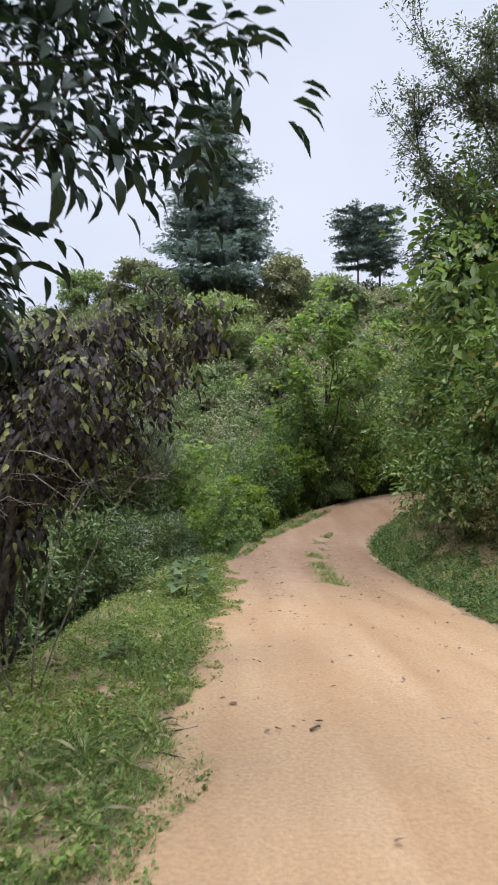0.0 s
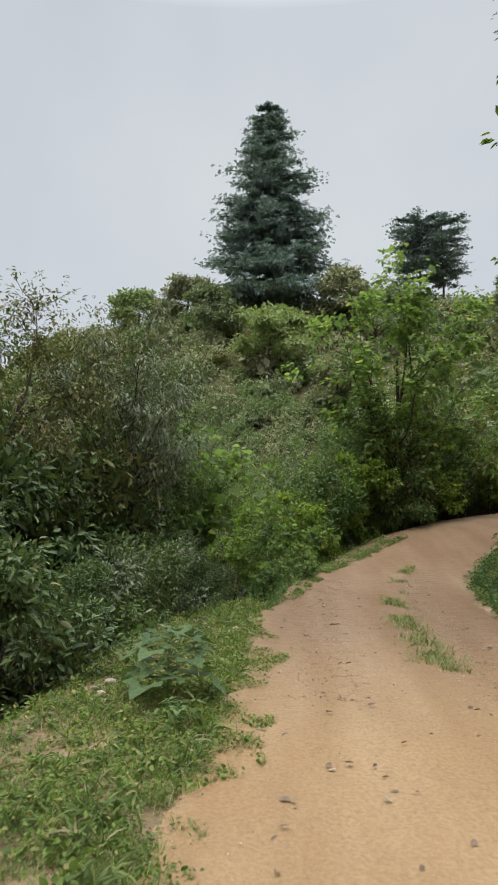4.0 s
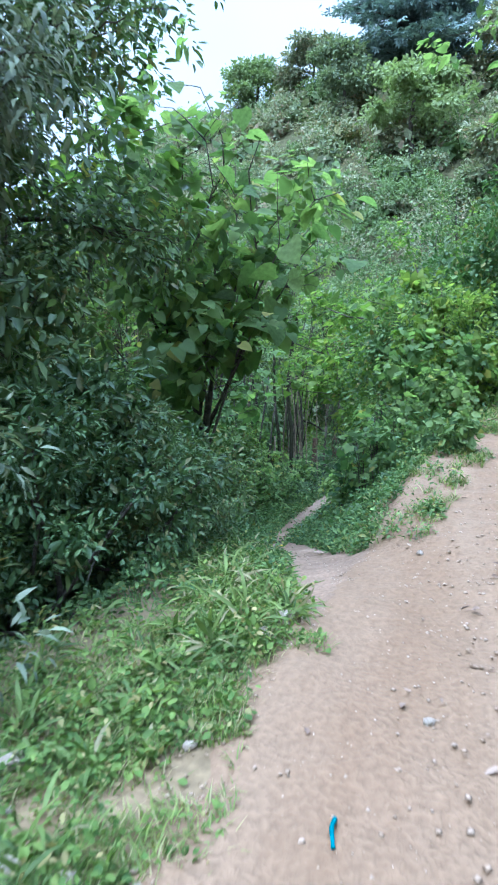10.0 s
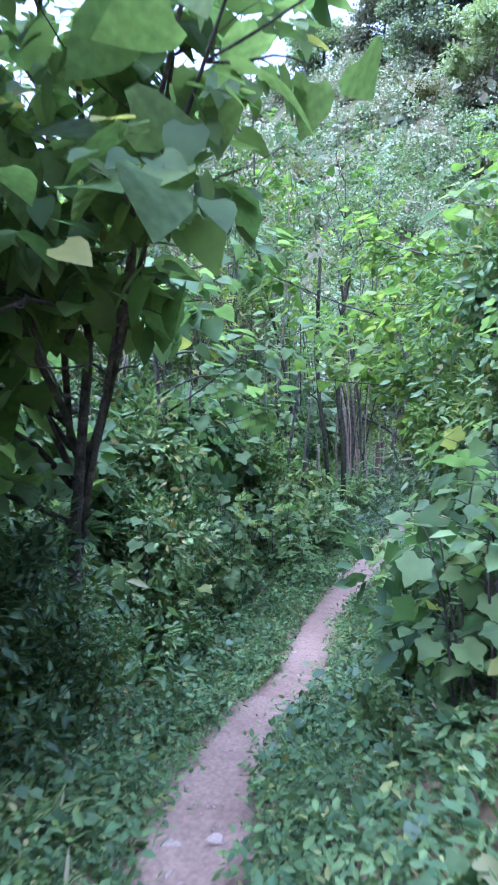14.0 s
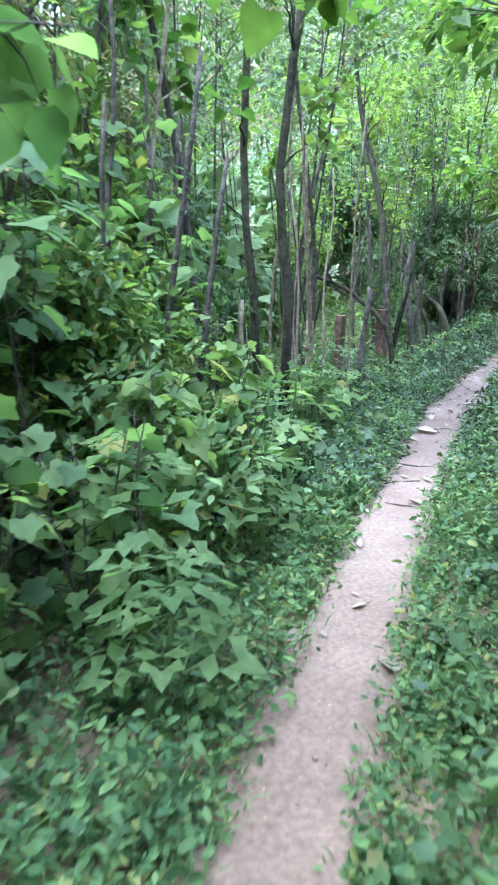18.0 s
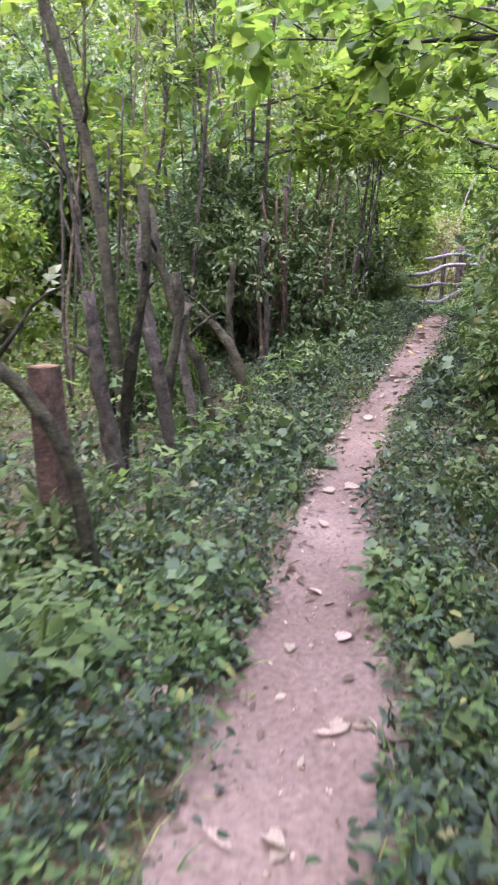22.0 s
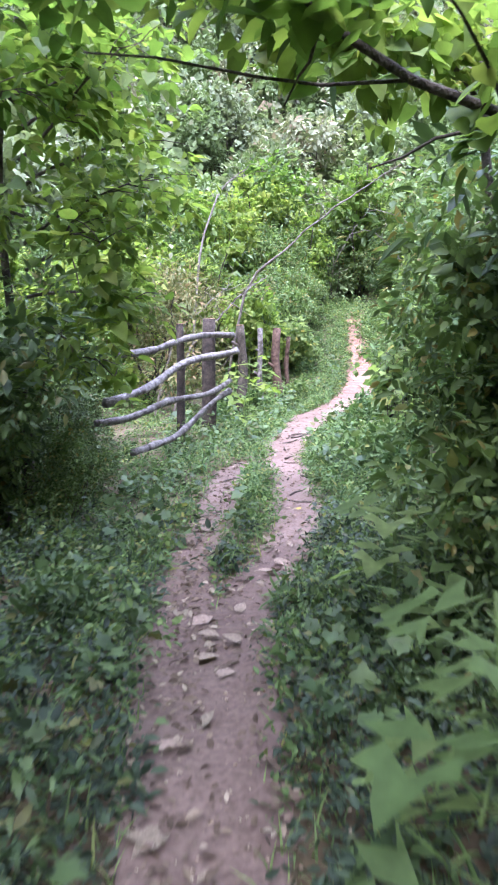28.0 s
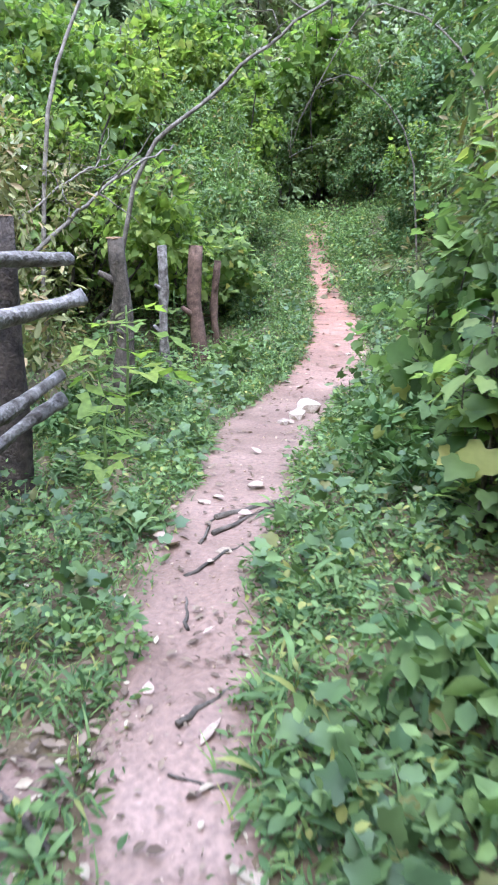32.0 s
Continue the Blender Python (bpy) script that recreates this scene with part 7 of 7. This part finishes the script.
def stick(x, y, L, a, r, seed, lift=0.02, name="stick", label="fallen brown stick lying across the earth"):
    rng = np.random.default_rng(seed)
    dx, dy = math.cos(a) * L / 2, math.sin(a) * L / 2
    k = 7
    u = np.linspace(-1, 1, k)
    p = np.stack([u * dx, u * dy, height(x + u * dx, y + u * dy) - height1(x, y) + lift], 1)
    p += rng.normal(size=p.shape) * np.array([0.005, 0.005, 0.002]) * (1 + L)
    ob = put(name, tube_mesh(name, p, r * np.linspace(1.1, 0.5, k), M_BARK, 6, seed), None, Matrix.Translation((x, y, height1(x, y))))
    tagged(ob, label, "stick", "sticks on the ground")


for i, (x, y, L, a, r) in enumerate([(4.55, 51.0, 0.5, 0.35, 0.014), (4.3, 50.95, 0.35, 1.0, 0.01), (4.7, 51.15, 0.6, 0.2, 0.018), (4.2, 50.6, 0.45, 0.5, 0.01), (4.15, 49.9, 0.2, 2.2, 0.008), (3.75, 49.6, 0.25, 0.4, 0.012), (3.55, 48.7, 0.3, 0.3, 0.016), (3.2, 48.2, 0.4, 0.6, 0.01), (2.55, 48.8, 0.35, 0.5, 0.01), (3.6, 49.3, 0.2, 2.4, 0.008), (3.1, 49.5, 0.5, 1.9, 0.012), (3.9, 50.2, 0.25, 1.2, 0.008),
                                  (2.2, 47.9, 0.3, 0.4, 0.01), (2.45, 48.3, 0.25, 1.3, 0.008), (2.7, 48.9, 0.35, 0.2, 0.01), (2.0, 47.4, 0.3, 2.4, 0.012), (1.85, 47.1, 0.25, 0.9, 0.008), (2.6, 48.0, 0.2, 2.8, 0.007), (3.3, 48.7, 0.22, 1.0, 0.008), (3.0, 47.9, 0.28, 2.6, 0.01),
                                  (-2.25, 33.4, 0.6, 0.5, 0.01), (-2.3, 31.95, 0.4, 0.1, 0.008), (-2.35, 31.4, 0.3, 0.3, 0.008), (-2.3, 30.8, 0.35, 2.9, 0.007), (-2.5, 33.9, 0.8, 0.9, 0.012), (0.15, 42.3, 0.4, 1.1, 0.008), (-0.4, 4.4, 0.3, 2.6, 0.008), (-0.5, 4.9, 0.45, 0.6, 0.008), (0.5, 5.0, 0.12, 1.0, 0.01), (0.7, 16.2, 0.15, 0.3, 0.008), (1.5, 5.2, 0.16, 0.2, 0.01), (5.0, 50.2, 0.7, 1.3, 0.012)]):
    stick(x, y, L, a, r, 900 + i)


# a scrap of teal cloth, and a yellow and black flower head
def scraps():
    z = height1(-0.05, 16.49)
    p = np.array([(0.0, 0.06, 0.02), (0.006, 0.045, 0.028), (0.0, 0.02, 0.03), (0.004, -0.01, 0.028), (0.01, -0.035, 0.024), (0.016, -0.06, 0.02)])
    ob = put("cloth_scrap", tube_mesh("cloth_scrap", dense(np.concatenate([p, np.zeros((6, 1))], 1), 0.02)[:, :3], 0.007 * (0.8 + 0.4 * np.random.default_rng(1).random(len(dense(np.concatenate([p, np.zeros((6, 1))], 1), 0.02)))), M_TEAL, 6), None, Matrix.Translation((-0.05, 16.49, z)))
    tagged(ob, "small twisted scrap of teal cloth on the road", "cloth")
    x, y = -1.27, 21.2
    e = thing("yellow_flower", (x, y, height1(x, y) + 0.02), "fallen yellow flower with a black heart at the trail edge", "flower")
    rng = np.random.default_rng(2)
    a = np.arange(9) * 0.7
    put("petals", strew_mesh("petals", blade_oval(0.5), np.zeros((9, 3)) + (0.02, 0, 0.01), np.stack([np.cos(a), np.sin(a), 0.4 + 0 * a], 1), np.array([[0, 0, 1.0]] * 9), np.full(9, 0.04), M_YELLOW), e)
    put("heart", strew_mesh("heart", blade_oval(0.7), np.zeros((6, 3)) + (-0.02, 0.01, 0.03), np.stack([np.cos(a[:6]), np.sin(a[:6]), 0.8 + 0 * a[:6]], 1), np.array([[0, 0.3, 1.0]] * 6), np.full(6, 0.045), M_BLACK), e)


scraps()

# grass strip and tufts in the road
def zone_mid(rng, n):
    y = rng.uniform(13.2, 23.0, n)
    x = np.interp(y, ROAD[:, 1], ROAD[:, 0]) + 0.38 + rng.normal(size=n) * 0.13
    ok = wob(x, y, 0.6, 3.0) + 0.8 * (y < 17) > 0.1
    return x[ok], y[ok]


grass("road_grass", 21, 6000, zone_mid, 0.11, "sparse grass tufts between the wheel ruts")


def zone_right(rng, n):
    y = rng.uniform(5.0, 27.0, n)
    k = np.interp(y, ROAD[:, 1], ROAD[:, 0])
    return k + 1.95 + 0.25 * smooth(20, 28, y) * 4 + np.abs(rng.normal(size=n)) * 0.8, y


grass("verge_grass", 22, 40000, zone_right, 0.10, "grass on the bank on the far side of the road")
clumps("bank_weeds", 23, 900, zone_right, blade_oval(0.55), 0.05, M_HERB, 0.34, "green weeds on the bank on the far side of the road")


def zone_leftedge(rng, n):
    y = rng.uniform(19.5, 27.0, n)
    k = np.interp(y, ROAD[:, 1], ROAD[:, 0])
    x = k - ROAD_HALF + 0.35 - np.abs(rng.normal(size=n)) * 0.7
    d, _, _, kk = near_line(TRAIL_D, x, y)
    ok = (d > TRAIL_D[kk, 3] + 0.05) & (wob(x, y, 0.55, 8.0) + 0.5 * wob(x, y, 0.2, 3.0) > -0.1)
    return x[ok], y[ok]


clumps("bank_tufts", 25, 500, zone_leftedge, blade_oval(0.5), 0.04, M_HERB, 0.22, "leafy tufts on the slope between road and trail", 30)
grass("verge_grass", 24, 16000, zone_leftedge, 0.10, "grass on the slope between road and trail")


# shrubs that close the view where the trail climbs away
for x, y, kind, s in [(11.0, 62.8, "green", 1.1), (12.6, 61.6, "green", 1.0), (9.4, 62.2, "bright", 1.0), (12.6, 63.6, "bright", 1.5), (10.2, 64.4, "bright", 1.5), (8.2, 61.2, "green", 0.9), (13.2, 59.8, "green", 1.2), (11.8, 58.2, "green", 0.7)]:
    plant(kind, x, y, s, free=True)


# the scrub of the middle distance, one sheet of leaves for each of its looks
def arrays_of(me, m):
    v = np.empty(len(me.vertices) * 3, np.float32)
    me.vertices.foreach_get("co", v)
    f = np.empty(len(me.loops), np.int32)
    me.loops.foreach_get("vertex_index", f)
    s = np.empty(len(me.polygons), np.int32)
    me.polygons.foreach_get("loop_total", s)
    a = np.array(m)
    return v.reshape(-1, 3) @ a[:3, :3].T + a[:3, 3], f, s


for kind in ("farscrub", "farbright"):
    for i, (leaves, stem) in enumerate(LIB[kind]):
        rows = [m for k, j, m in FAR if k == kind and j == i]
        for me, mat, name in ((leaves, leaves.materials[0], "distant_scrub"), (stem, M_BARK, "distant_stems")):
            ob = put(name, mesh_from(name, *joined([arrays_of(me, m) for m in rows]), mat))
            tagged(ob, WORDS[kind][0] + "s" if name == "distant_scrub" else "thin brown stems of the scrub in the middle distance", "scrub", kind="stuff")
